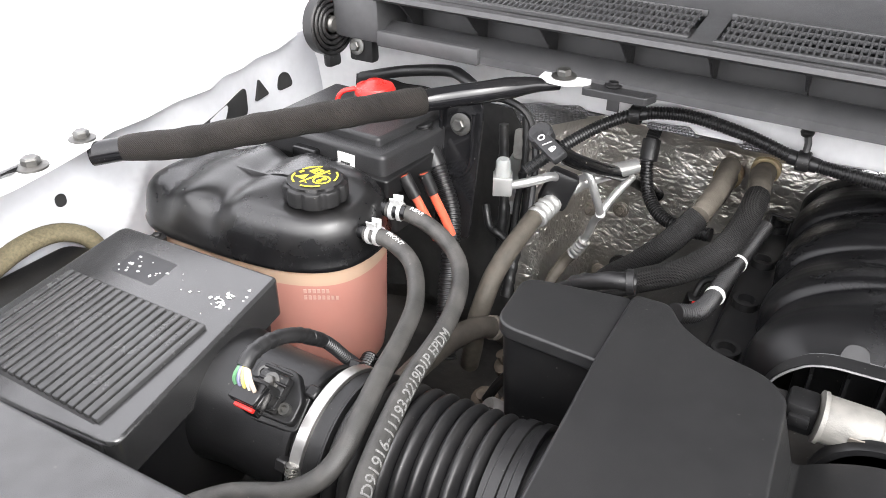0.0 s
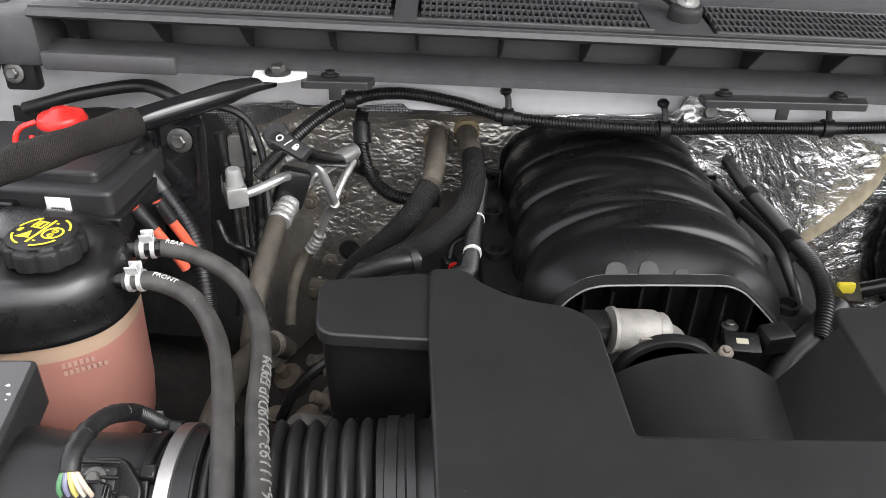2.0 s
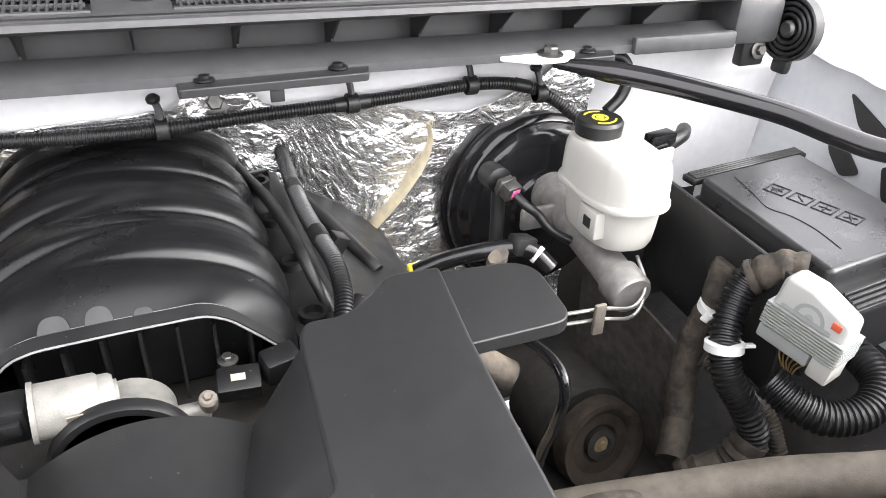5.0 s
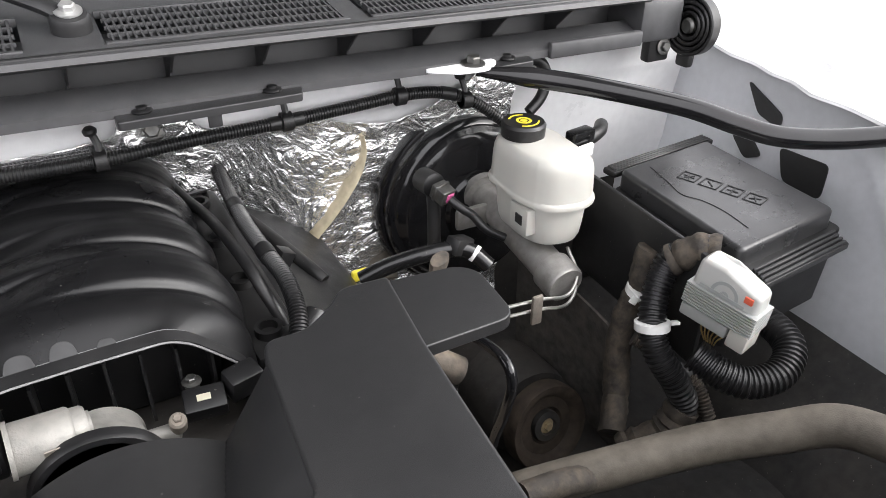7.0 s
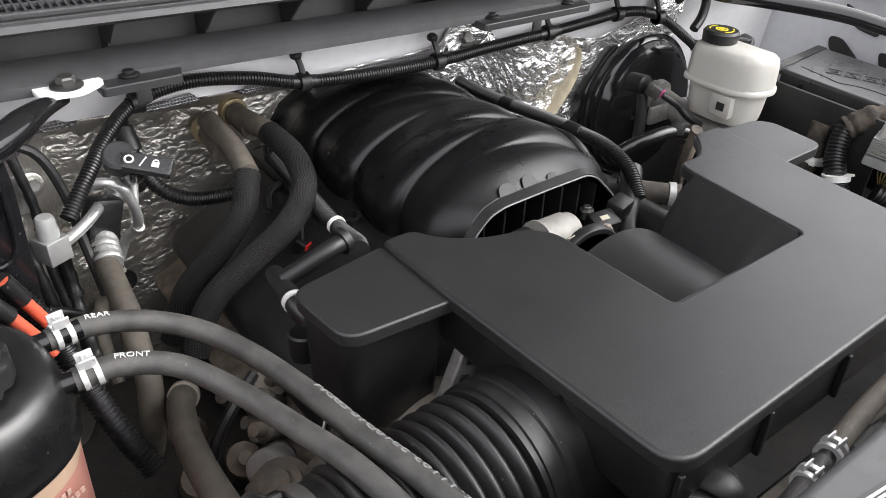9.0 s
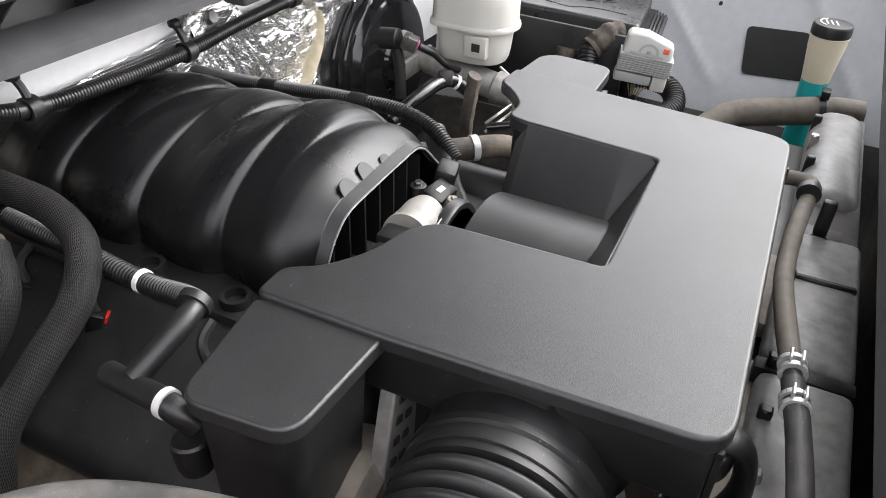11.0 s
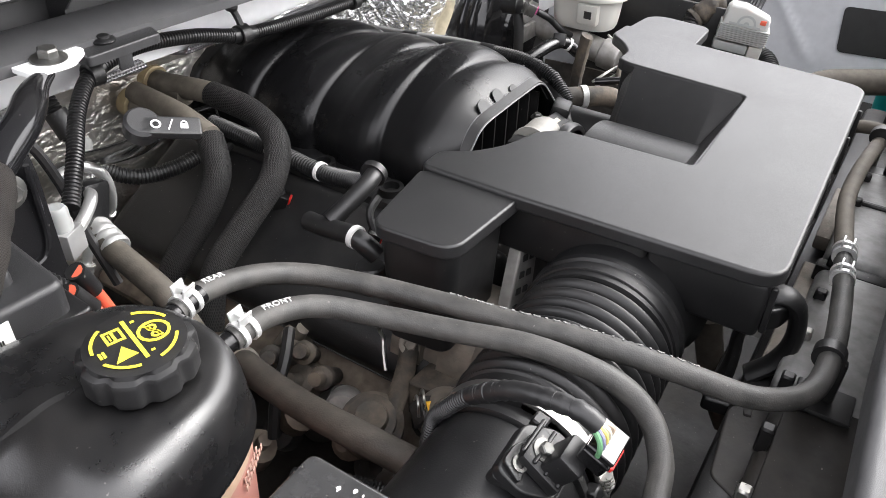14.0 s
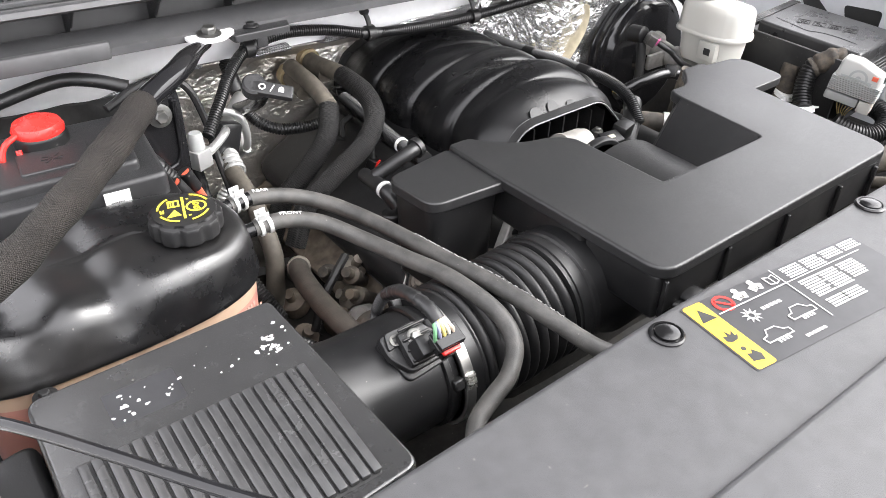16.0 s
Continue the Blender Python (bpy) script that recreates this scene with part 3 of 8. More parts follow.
def swept_profile(prof, x0, x1, n=40, bow=0.0):
    """A moulding of one cross section (y, z) along x; bow: how far its ends sweep back."""
    def f(u, v):
        x = x0 + (x1 - x0) * u
        k = v * (len(prof) - 1)
        i = min(int(k), len(prof) - 2)
        g = k - i
        y, z = (prof[i][c] * (1 - g) + prof[i + 1][c] * g for c in (0, 1))
        return (x, y + bow * (x / 0.8) ** 2, z)
    return grid(n, len(prof) - 1, f)


cowl = thing("cowl_panel", "dark grey plastic cowl panel with ribbed channel and air grille", "cowl panel", (0, 1.1, 1.2))
part("tray", thick(lean(swept_profile([(0.985, 1.190), (0.985, 1.201), (1.024, 1.2165), (1.029, 1.2155), (1.031, 1.208)], -0.80, 0.80)), 0.003), GREY_TRIM, cowl)
# Channel and ribs take a darker plastic than the tray, for the recess's shade.
part("channel", thick(lean(swept_profile([(1.0312, 1.2075), (1.0325, 1.203), (1.060, 1.201), (1.064, 1.206), (1.066, 1.258)], -0.80, 0.80)), 0.003), TRIM, cowl, "channel behind the lip, in darker plastic for its shade")
part("top_rail", thick(lean(swept_profile([(1.068, 1.2615), (0.982, 1.2575), (0.975, 1.2580), (0.971, 1.2605), (0.973, 1.2640), (0.977, 1.2650), (0.979, 1.2625), (0.985, 1.261), (0.988, 1.266), (0.996, 1.267)], -0.80, 0.80)), -0.0025, (0, 0, -1)), GREY_TRIM, cowl)
part("seal", lean(tube([(-0.80, 0.982, 1.2655), (-0.4, 0.982, 1.2655), (0.0, 0.982, 1.2655), (0.4, 0.982, 1.2655), (0.80, 0.982, 1.2655)], 0.0042, 10, 0.04)), RUBBER_DARK, cowl, "black rubber weather seal")
rib_bm = bmesh.new()
rib_bm.faces.new([rib_bm.verts.new(p) for p in ((0, 1.033, 1.203), (0, 1.063, 1.203), (0, 1.064, 1.2605), (0, 0.986, 1.2575), (0, 1.010, 1.240), (0, 1.033, 1.2185))])
rib_mesh = mesh_of(thick(rib_bm, 0.003, (1, 0, 0)), "rib", TRIM, 0)
for i in range(14):
    x = -0.77 + 0.1115 * i
    ob = new("rib", rib_mesh)
    ob.parent = cowl
    ob.location = (x, -1.1, -0.02 * x - 1.2)
for s in (-1, 1):
    part("end_block", lean(rbox(min(s * 0.80, s * 0.885), max(s * 0.80, s * 0.885), 0.985, 1.075, 1.188, 1.255, 0.010)), GREY_TRIM, cowl)
    part("end_block", lean(rbox(min(s * 0.63, s * 0.80), max(s * 0.63, s * 0.80), 0.978, 0.990, 1.188, 1.212, 0.004)), GREY_TRIM, cowl)
# grille openings: slats over black sheets that stand in for the shaded wells
WELLS = ((-0.74, -0.36), (-0.32, -0.03), (0.06, 0.33), (0.37, 0.74))
for prof in ([(0.996, 1.2665), (1.003, 1.2655)], [(1.094, 1.275), (1.13, 1.281), (1.21, 1.305)]):
    part("deck", thick(lean(swept_profile(prof, -0.80, 0.80, 20)), 0.003, (0, 0, 1)), GREY_TRIM, cowl)
for a, b in ((-0.80, -0.745), (-0.355, -0.325), (-0.025, 0.055), (0.335, 0.365), (0.745, 0.80)):
    part("deck_bridge", thick(lean(grid(2, 4, lambda u, v: (a + (b - a) * u, 1.003 + 0.091 * v, 1.2655 + 0.0095 * v))), 0.003, (0, 0, 1)), GREY_TRIM, cowl)
slat_mesh = mesh_of(moved(rbox(-0.0013, 0.0013, 0.0, 0.093, -0.003, 0.004, 0.0), pose(0, 0, 0, 6.0, 0, 0)), "slat", GREY_TRIM, 0)
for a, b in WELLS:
    part("well_shade", thick(lean(grid(1, 1, lambda u, v: (a + (b - a) * u, 1.003 + 0.090 * v, 1.2480 + 0.0094 * v))), 0.001, (0, 0, 1)), INK_AND_SHADE, cowl, "black sheet for the shade in the grille well")
    count = int((b - a) / 0.0078)
    for i in range(count):
        x = a + (i + 0.5) * (b - a) / count
        ob = new("slat", slat_mesh)
        ob.parent = cowl
        ob.location = (x, 1.002 - 1.1, 1.2665 - 0.02 * x - 1.2)
    for k in range(1, 4):
        f = k / 4
        part("crossbar", lean(rbox(a, b, 1.002 + 0.092 * f - 0.0013, 1.002 + 0.092 * f + 0.0013, 1.2662 + 0.0096 * f, 1.2708 + 0.0096 * f, 0)), GREY_TRIM, cowl)
    part("grille_frame", lean(join(rbox(a - 0.005, b + 0.005, 0.996, 1.003, 1.264, 1.2715, 0.001), rbox(a - 0.005, b + 0.005, 1.093, 1.100, 1.273, 1.2815, 0.001))), GREY_TRIM, cowl)

# windscreen and the wiper arm before it
windscreen = single("windscreen", thick(lean(grid(12, 12, lambda u, v: (-0.8 + 1.6 * u, 1.195 + 0.60 * v + 0.04 * (2 * u - 1) ** 2, 1.297 + 0.50 * v))), 0.005), GLASS,
                    "tinted sloping windscreen glass behind the cowl", "windscreen", "structure")
cab = single("cab_bulkhead", join(rbox(-0.9, 0.9, 1.60, 1.63, 0.4, 2.2, 0.01), rbox(-0.9, 0.9, 1.27, 1.63, 0.9, 1.28, 0.01)), surface("dark_cabin_trim", (0.05, 0.052, 0.056), 0.6), "dark cabin dashboard behind the windscreen", "dashboard", "structure")

wiper = thing("wiper_arm", "dark grey wiper arm with a pale hexagon pivot nut", "wiper", (0.02, 1.10, 1.26))
part("arm", tube([(0.022, 1.062, 1.288), (0.0, 1.075, 1.300), (-0.06, 1.115, 1.318), (-0.16, 1.165, 1.330), (-0.35, 1.22, 1.345), (-0.55, 1.26, 1.36)], 0.014, 12, 0.01, lambda s, t: 1.0 - 0.5 * min(1, s / 0.25), 0.7), TRIM, wiper)
part("pivot_boss", lathe([(0.022, 0), (0.022, 0.018), (0.019, 0.024), (0.012, 0.026)], 24, aim((0.028, 1.060, 1.268), (0, -0.3, 1))), TRIM, wiper)
part("pivot_nut", hex_bolt((0.028, 1.053, 1.293), (0, -0.3, 1), 0.0085), BRIGHT, wiper, "bright hexagon nut")


def rail_edge(y, ragged):
    """The fender rail's inner edge: how far out it lies at y."""
    e = float(np.interp(y, [-0.3, 0.43, 0.60, 0.77, 0.97, 1.10, 1.3], [0.895, 0.900, 0.925, 0.948, 0.988, 1.03, 1.05]))
    return e + ragged * float(np.interp(y, [0.40, 0.45, 0.505, 0.56, 0.60, 0.66, 0.72, 0.78, 0.83, 0.87, 0.92, 0.97],
                                        [0.0, -0.006, -0.004, 0.0, 0.012, 0.004, 0.008, -0.004, 0.010, 0.002, 0.010, 0.0]))


def fender(side, label):
    top = thing("fender", label, "fender", (side * 0.95, 0.4, 0.5), "structure")

    def rail(u, v):
        y = -0.3 + 1.6 * u
        e = rail_edge(y, 1.0)
        prof = [(e, 1.1535), (e + 0.002, 1.158), (e + 0.050, 1.159), (e + 0.058, 1.164), (e + 0.064, 1.180), (e + 0.085, 1.186), (e + 0.12, 1.190), (e + 0.15, 1.180), (e + 0.16, 1.15), (1.20, 0.9), (1.18, 0.55)]
        f = v * (len(prof) - 1)
        i = min(int(f), len(prof) - 2)
        g = f - i
        x, z = (prof[i][c] * (1 - g) + prof[i + 1][c] * g for c in (0, 1))
        return (side * x, y, z)

    part("outer_panel", thick(lean(grid(120, 20, rail)), 0.002, (0, 0, 1)), WHITE, top, "glossy white outer panel and rail")
    sx = 0.965

    def inner(u, v):
        y = -0.25 + 1.44 * u
        z = 1.157 - 0.75 * v
        x = sx + 0.05 * step_between(y, 0.75, 1.0) * (1 - v) - 0.02 * step_between(z, 1.0, 0.8) + 0.004 * math.sin(y * 9) * v
        # pressed stiffening grooves
        for c, k in ((0.60, 0.8), (0.30, 0.7), (0.18, 0.6)):
            d = y - (c + k * (z - 1.0))
            x -= 0.007 * math.exp(-(d / 0.009) ** 2) * step_between(z, 0.86, 0.9) * (1 - step_between(z, 1.09, 1.13))
        return (side * x, y, z)

    part("inner_panel", thick(lean(grid(130, 70, inner)), 0.003, (-side, 0, 0)), GREYED_WHITE, top, "inner wheelhouse panel in white paint greyed for its shade")
    # openings: black patches laid on the uncut panel for their shaded hollows
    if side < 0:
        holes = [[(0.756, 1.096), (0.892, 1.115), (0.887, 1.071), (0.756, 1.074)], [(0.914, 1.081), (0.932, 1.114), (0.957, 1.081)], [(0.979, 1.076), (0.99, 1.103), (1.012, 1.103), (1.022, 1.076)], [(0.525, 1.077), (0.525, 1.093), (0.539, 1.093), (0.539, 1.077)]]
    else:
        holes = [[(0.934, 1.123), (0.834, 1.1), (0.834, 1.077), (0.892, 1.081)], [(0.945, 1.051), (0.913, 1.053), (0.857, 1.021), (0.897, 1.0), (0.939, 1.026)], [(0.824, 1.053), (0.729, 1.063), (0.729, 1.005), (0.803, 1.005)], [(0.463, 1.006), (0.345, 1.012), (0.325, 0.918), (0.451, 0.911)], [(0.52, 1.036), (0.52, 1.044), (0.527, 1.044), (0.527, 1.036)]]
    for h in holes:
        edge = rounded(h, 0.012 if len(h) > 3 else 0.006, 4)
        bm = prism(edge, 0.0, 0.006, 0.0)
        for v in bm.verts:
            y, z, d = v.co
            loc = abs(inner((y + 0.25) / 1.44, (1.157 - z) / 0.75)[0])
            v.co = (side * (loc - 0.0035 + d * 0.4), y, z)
        part("opening", lean(bm), INK_AND_SHADE, top, "black patch for the shade in a panel opening")
    return top


fender_right = fender(-1, "white fender with scalloped rail and pale inner panel")
fender_left = fender(1, "white fender with pale pressed inner panel and dark openings")

# hood raised over the bay
hood = single("hood", thick(grid(8, 8, lambda u, v: (-0.85 + 1.7 * u, 1.14 - 0.66 * v, 1.36 + 1.0 * v)), 0.03, (0, -0.3, -1)), surface("hood_liner", (0.07, 0.07, 0.07), 0.8), "raised white hood with a dark grey liner", "hood", "structure")
front_end = single("front_end", join(rbox(-0.95, 0.95, -0.36, -0.30, 0.35, 1.14, 0.02), rbox(-0.72, 0.72, 0.16, 0.17, 0.3, 1.0, 0.002)), BLACK, "dark grille and radiator core at the truck's nose", "grille", "structure")

def gapped(nx, ny, f, hole):
    """A sheet with a gap in it."""
    bm = grid(nx, ny, f)
    x0, x1, y0, y1 = hole
    inside = [q for q in bm.faces if x0 < q.calc_center_median().x < x1 and y0 < q.calc_center_median().y < y1]
    bmesh.ops.delete(bm, geom=inside, context="FACES")
    return bm


# Added sheets block light from below and keep the bay's depths dark.
undertray = thing("bay_floor", "dark splash shields and liners added to close the bay bottom", "splash shield", (0, 0.5, 0.6), "structure")
part("firewall_liner", thick(grid(40, 10, lambda u, v: (-0.93 + 1.86 * u, 1.135 + recess(-0.93 + 1.86 * u) + 0.006 * noise.noise(Vector((u * 30, v * 9, 0))), 0.94 - 0.45 * v)), 0.02), CARBON, undertray)
part("tray", thick(gapped(60, 60, lambda u, v: (-0.94 + 1.88 * u, -0.3 + 1.5 * v, 0.62 + 0.03 * noise.noise(Vector((u * 8, v * 8, 3)))), (0.485, 0.54, 0.90, 0.985)), 0.01, (0, 0, 1)), CARBON, undertray)
for s in (-1, 1):
    part("wheel_liner", thick(grid(30, 20, lambda u, v: (s * (0.945 - 0.20 * math.sin(math.pi * u) * v), 0.05 + 1.0 * u, 0.80 - 0.23 * v)), 0.01, (-s, 0, 0)), CARBON, undertray)

# ---- engine and what is mounted on it ----
HOSE_R = 0.0095

# engine cover
cover = thing("engine_cover", "satin black plastic engine cover with a cut-out round the intake", "engine cover", (-0.04, 0.5, 0.97))
LID = rounded([(-0.300, 0.697), (-0.262, 0.698), (-0.247, 0.672), (-0.212, 0.647), (-0.160, 0.634), (-0.140, 0.612), (-0.134, 0.463), (0.079, 0.466), (0.092, 0.626), (0.100, 0.645), (0.135, 0.644),
               (0.165, 0.665), (0.186, 0.690), (0.236, 0.687), (0.222, 0.58), (0.203, 0.343), (-0.287, 0.335), (-0.299, 0.585)],
              [0.01, 0.012, 0.02, 0.02, 0.015, 0.012, 0.008, 0.008, 0.012, 0.012, 0.012, 0.02, 0.012, 0.006, 0.006, 0.028, 0.030, 0.006])
LEFT_TAB = rounded([(-0.412, 0.678), (-0.302, 0.696), (-0.285, 0.66), (-0.290, 0.584), (-0.404, 0.590)], [0.02, 0.006, 0.002, 0.004, 0.022])
RIGHT_TAB = rounded([(0.226, 0.687), (0.310, 0.679), (0.325, 0.660), (0.318, 0.580), (0.214, 0.578)], [0.004, 0.012, 0.012, 0.02, 0.003])


def notch(u, v):
    y = 0.462 + 0.168 * v
    edge = 0.0815 + 0.012 * (y - 0.466) / 0.16
    near = -0.1375 - 0.006 * (y - 0.466) / 0.16
    x = near + (edge - near) * u
    foot = float(np.interp(y, [0.50, 0.62], [0.000, 0.050]))
    z = max(1.030, 1.060 - 4.5 * (x + 0.035) ** 2)
    z = max(z, 1.028 + 0.0710 * max(0.0, x - foot) / (edge - foot))
    z = max(z, 1.094 - (x - near) * 3.2)
    z = max(z, 1.099 - max(0.0, y - 0.464) * 1.7)
    return (x, y, z - max(0.0, y - 0.616) * 2.0)


part("lid", join(prism(LID, 1.0845, 1.10, 0.0095, 0.003, 5), prism(LEFT_TAB, 1.0790, 1.0945, 0.0095, 0.003, 5), prism(RIGHT_TAB, 1.0805, 1.0945, 0.0085, 0.003, 5)), COVER, cover)
part("duct_recess", grid(160, 130, notch), COVER, cover, "", 30)
for box in ((-0.281, 0.192, 0.344, 0.455), (-0.285, -0.150, 0.4555, 0.640), (0.105, 0.212, 0.4555, 0.640)):
    part("skirt", rbox(*box, 1.025, 1.086, 0.006, 3), BLACK, cover)
for x in (-0.272, -0.16, -0.04, 0.08, 0.17):
    part("skirt_rib", rbox(x - 0.0025, x + 0.0025, 0.338, 0.3438, 1.03, 1.080, 0.001, 1), BLACK, cover)
part("resonator", (prism(rounded([(-0.408, 0.672), (-0.31, 0.688), (-0.288, 0.60), (-0.400, 0.594)], [0.018, 0.01, 0.01, 0.018]), 0.955, 1.080, 0.0, 0.012, grow=0.90)), BLACK, cover, "black box-shaped resonator under the lid")

# intake manifold
manifold = thing("intake_manifold", "black ribbed plastic intake manifold with arched runners", "intake manifold", (-0.03, 0.95, 0.93))


LOBE_AT = [0, 0.02, 0.06, 0.13, 0.24, 0.36, 0.52, 0.68, 0.82, 0.94, 1.0]
LOBE_HIGH = [0.14, 0.40, 0.62, 0.82, 0.96, 1.0, 0.90, 0.66, 0.40, 0.20, 0.14]
CREST_AT = [0.735, 0.80, 0.85, 0.91, 1.07, 1.22]
CREST_HIGH = [1.090, 1.107, 1.109, 1.097, 1.093, 1.084]
MOUTH_AT = [0.0, 0.06, 0.13, 0.19, 0.27, 0.36, 0.50, 0.68, 0.75, 0.84, 0.94, 1.0]
MOUTH_X = [-0.170, -0.166, -0.158, -0.147, -0.130, -0.110, -0.04, 0.028, 0.048, 0.072, 0.097, 0.106]
MOUTH_Z = [0.975, 1.006, 1.030, 1.046, 1.061, 1.067, 1.0695, 1.0705, 1.061, 1.038, 1.012, 0.975]
BORE_PITCH = 0.1118


def lobe(t):
    """Height of a runner across its width, from its steep front edge back, rounded between the stations."""
    return sum(float(np.interp((t + k * 0.012) % 1.0, LOBE_AT, LOBE_HIGH)) for k in (-1, 0, 1)) / 3


def mouth(u):
    """The rounded front opening's rim, from one foot over the top to the other."""
    return (sum(float(np.interp(u + k * 0.018, MOUTH_AT, MOUTH_X)) for k in (-1, 0, 1)) / 3, sum(float(np.interp(u + k * 0.018, MOUTH_AT, MOUTH_Z)) for k in (-1, 0, 1)) / 3)


def manifold_place(u, v):
    """The two banks of runners are staggered: each runner rises on its own side and dies away across the crown."""
    y = 0.735 + 0.475 * v
    foot = 0.09
    if u < foot or u > 1 - foot:
        f = min(u, 1 - u) / foot
        c, up, low = (-1.0 if u < 0.5 else 1.0), 0.0, 0.045 * (1 - f)
    else:
        a = math.pi * (1 - (u - foot) / (1 - 2 * foot))
        c, up, low = math.cos(a), math.sin(a), 0.0
    side = step_between(c, -0.75, 0.55)
    near, far = lobe((y - 0.843) / BORE_PITCH), lobe((y - 0.797) / BORE_PITCH)
    grow = min(1.0, (y - 0.735) / 0.055)
    full = 1 - (1 - grow) ** 2.4
    d = -0.016 * grow * ((1 - side) * (1 - near) + side * (1 - far))
    top = float(np.interp(y, CREST_AT, CREST_HIGH))
    x = -0.036 + c * (0.157 + d * (1 - 0.3 * up))
    z = 1.004 - low + up * (top - 1.004 + d)
    mx, mz = mouth(u)
    return (mx + (x - mx) * full, y, mz + (z - mz) * full)


part("runner_shell", grid(96, 300, manifold_place), RUNNER, manifold, "arched black runners", 60)
lip = [manifold_place(i / 40, 0.0) for i in range(41)]
part("front_flange", thick(grid(80, 3, lambda u, v: (lambda p: (p[0], 0.737 - 0.012 * v, p[2] + 0.001 - 0.004 * v))(manifold_place(u, 0.0))), 0.003, (0, 0, -1)), BLACK, manifold, "black front flange")
for dy, dz in ((-0.0110, -0.0025), (0.0030, 0.0020)):
    part("flange_edge", tube([(x, y + dy, z + dz) for x, y, z in lip[3:-3]], 0.0012, 6, 0.004), LIP, manifold, "pale flange edge")
for x, w, h in ((-0.094, 0.032, 0.020), (-0.058, 0.029, 0.021), (-0.022, 0.022, 0.011)):
    z = float(np.interp(x, [p[0] for p in lip], [p[2] for p in lip]))
    part("flange_tab", moved(prism(rounded([(-w * 0.46, -0.003), (w * 0.46, -0.003), (w * 0.30, h * 0.85), (-w * 0.30, h * 0.85)], h * 0.42), 0, 0.0012, 0.0006), Matrix.Translation((x, 0.7355, z + 0.0010)) @ pose(0, 0, 0, 47, 0, 0)), TAB_GREY, manifold, "grey moulded tab")
for x, y, z, way in ((-0.207, 1.135, 0.990, (-0.2, -1, 0.35)), (0.143, 1.155, 0.980, (0.2, -1, 0.35))):
    part("lifting_loop", moved(join(rbox(-0.016, 0.016, -0.016, -0.012, -0.012, 0.012, 0.0015, 1), rbox(-0.016, 0.016, 0.012, 0.016, -0.012, 0.012, 0.0015, 1), rbox(-0.016, -0.012, -0.0118, 0.0118, -0.012, 0.012, 0.0015, 1), rbox(0.012, 0.016, -0.0118, 0.0118, -0.012, 0.012, 0.0015, 1)), aim((x, y, z), way)), BLACK, manifold, "square moulded loop")
part("plenum_back", rbox(-0.14, 0.08, 0.772, 0.776, 0.96, 1.066, 0.002), BLACK, manifold)
for i in range(7):
    x = -0.125 + 0.032 * i
    part("web", rbox(x - 0.0015, x + 0.0015, 0.740, 0.774, 0.965, 1.052 - 1.6 * (x + 0.03) ** 2, 0.0), BLACK, manifold)
for x0, x1 in ((-0.235, -0.17), (0.115, 0.175)):
    part("base_rail", rbox(x0, x1, 0.76, 1.18, 0.955, 0.985, 0.008), BLACK, manifold)
for y in (0.80, 0.91, 1.02, 1.13):
    for x in (-0.212, 0.14):
        part("bolt_boss", lathe([(0.016, 0), (0.016, 0.035), (0.011, 0.035), (0.011, 0.01), (0.0, 0.01)], 18, aim((x, y, 0.96), (0, 0, 1))), BLACK, manifold)

# throttle body
throttle = thing("throttle_body", "cast aluminium throttle body with round motor housing", "throttle body", (-0.05, 0.68, 0.96))
part("motor", lathe([(0.0, 0), (0.0215, 0), (0.0225, 0.002), (0.0225, 0.044), (0.0215, 0.046), (0.0200, 0.047), (0.0200, 0.055), (0.018, 0.058), (0.014, 0.058), (0.014, 0.061), (0, 0.061)], 32, aim((-0.110, 0.664, 1.050), (1, 0.10, -0.09))), THROTTLE, throttle)
part("motor_label", moved(rbox(-0.006, 0.006, -0.0006, 0.0006, -0.006, 0.006, 0), pose(-0.080, 0.6445, 1.051, 25, 0, 6)), CAST_DIRTY, throttle, "faint stamped plate")
part("flange", moved(lathe([(0, 0), (0.0245, 0), (0.0245, 0.004), (0, 0.004)], 32), aim((-0.113, 0.6637, 1.0503), (1, 0.10, -0.09))), THROTTLE, throttle, "pale end flange")
part("connector", join(rbox(-0.140, -0.1135, 0.652, 0.682, 1.032, 1.064, 0.004), rbox(-0.155, -0.140, 0.656, 0.678, 1.038, 1.058, 0.003), rbox(-0.136, -0.118, 0.646, 0.653, 1.044, 1.056, 0.002)), BLACK, throttle, "dark electrical plug")
part("bore", lathe([(0.042, 0), (0.043, 0.004), (0.043, 0.022), (0.038, 0.026), (0.038, 0.05), (0.033, 0.05), (0.033, 0.0)], 40, aim((-0.046, 0.66, 0.990), (0, 1, 0))), THROTTLE, throttle)
part("bore_ring", lathe([(0.056, 0), (0.058, 0.004), (0.058, 0.012), (0.053, 0.015), (0.050, 0.015), (0.050, 0.0)], 40, aim((-0.052, 0.635, 1.002), (0, 1, 0))), RUBBER_DARK, throttle, "black rubber duct collar")
for x, z in ((0.018, 1.014), (-0.015, 0.955), (-0.098, 0.965)):
    part("bolt_ear", join(lathe([(0.008, 0), (0.008, 0.012), (0.006, 0.014), (0, 0.014)], 18, aim((x, 0.675, z - 0.006), (0, -0.4, 1))), hex_bolt((x, 0.671, z + 0.006), (0, -0.4, 1), 0.004)), CAST_DIRTY, throttle)
part("yoke", rbox(-0.05, 0.02, 0.668, 0.684, 0.990, 1.012, 0.008, 3), THROTTLE, throttle)

# ---- passenger side: air box, ducts, coolant tank ----
airbox = thing("air_filter_box", "black plastic air filter box with a ribbed sloping lid", "air box", (-0.745, 0.43, 0.85))


def lid_z(y):
    return 1.091 - 0.125 * (0.548 - y)


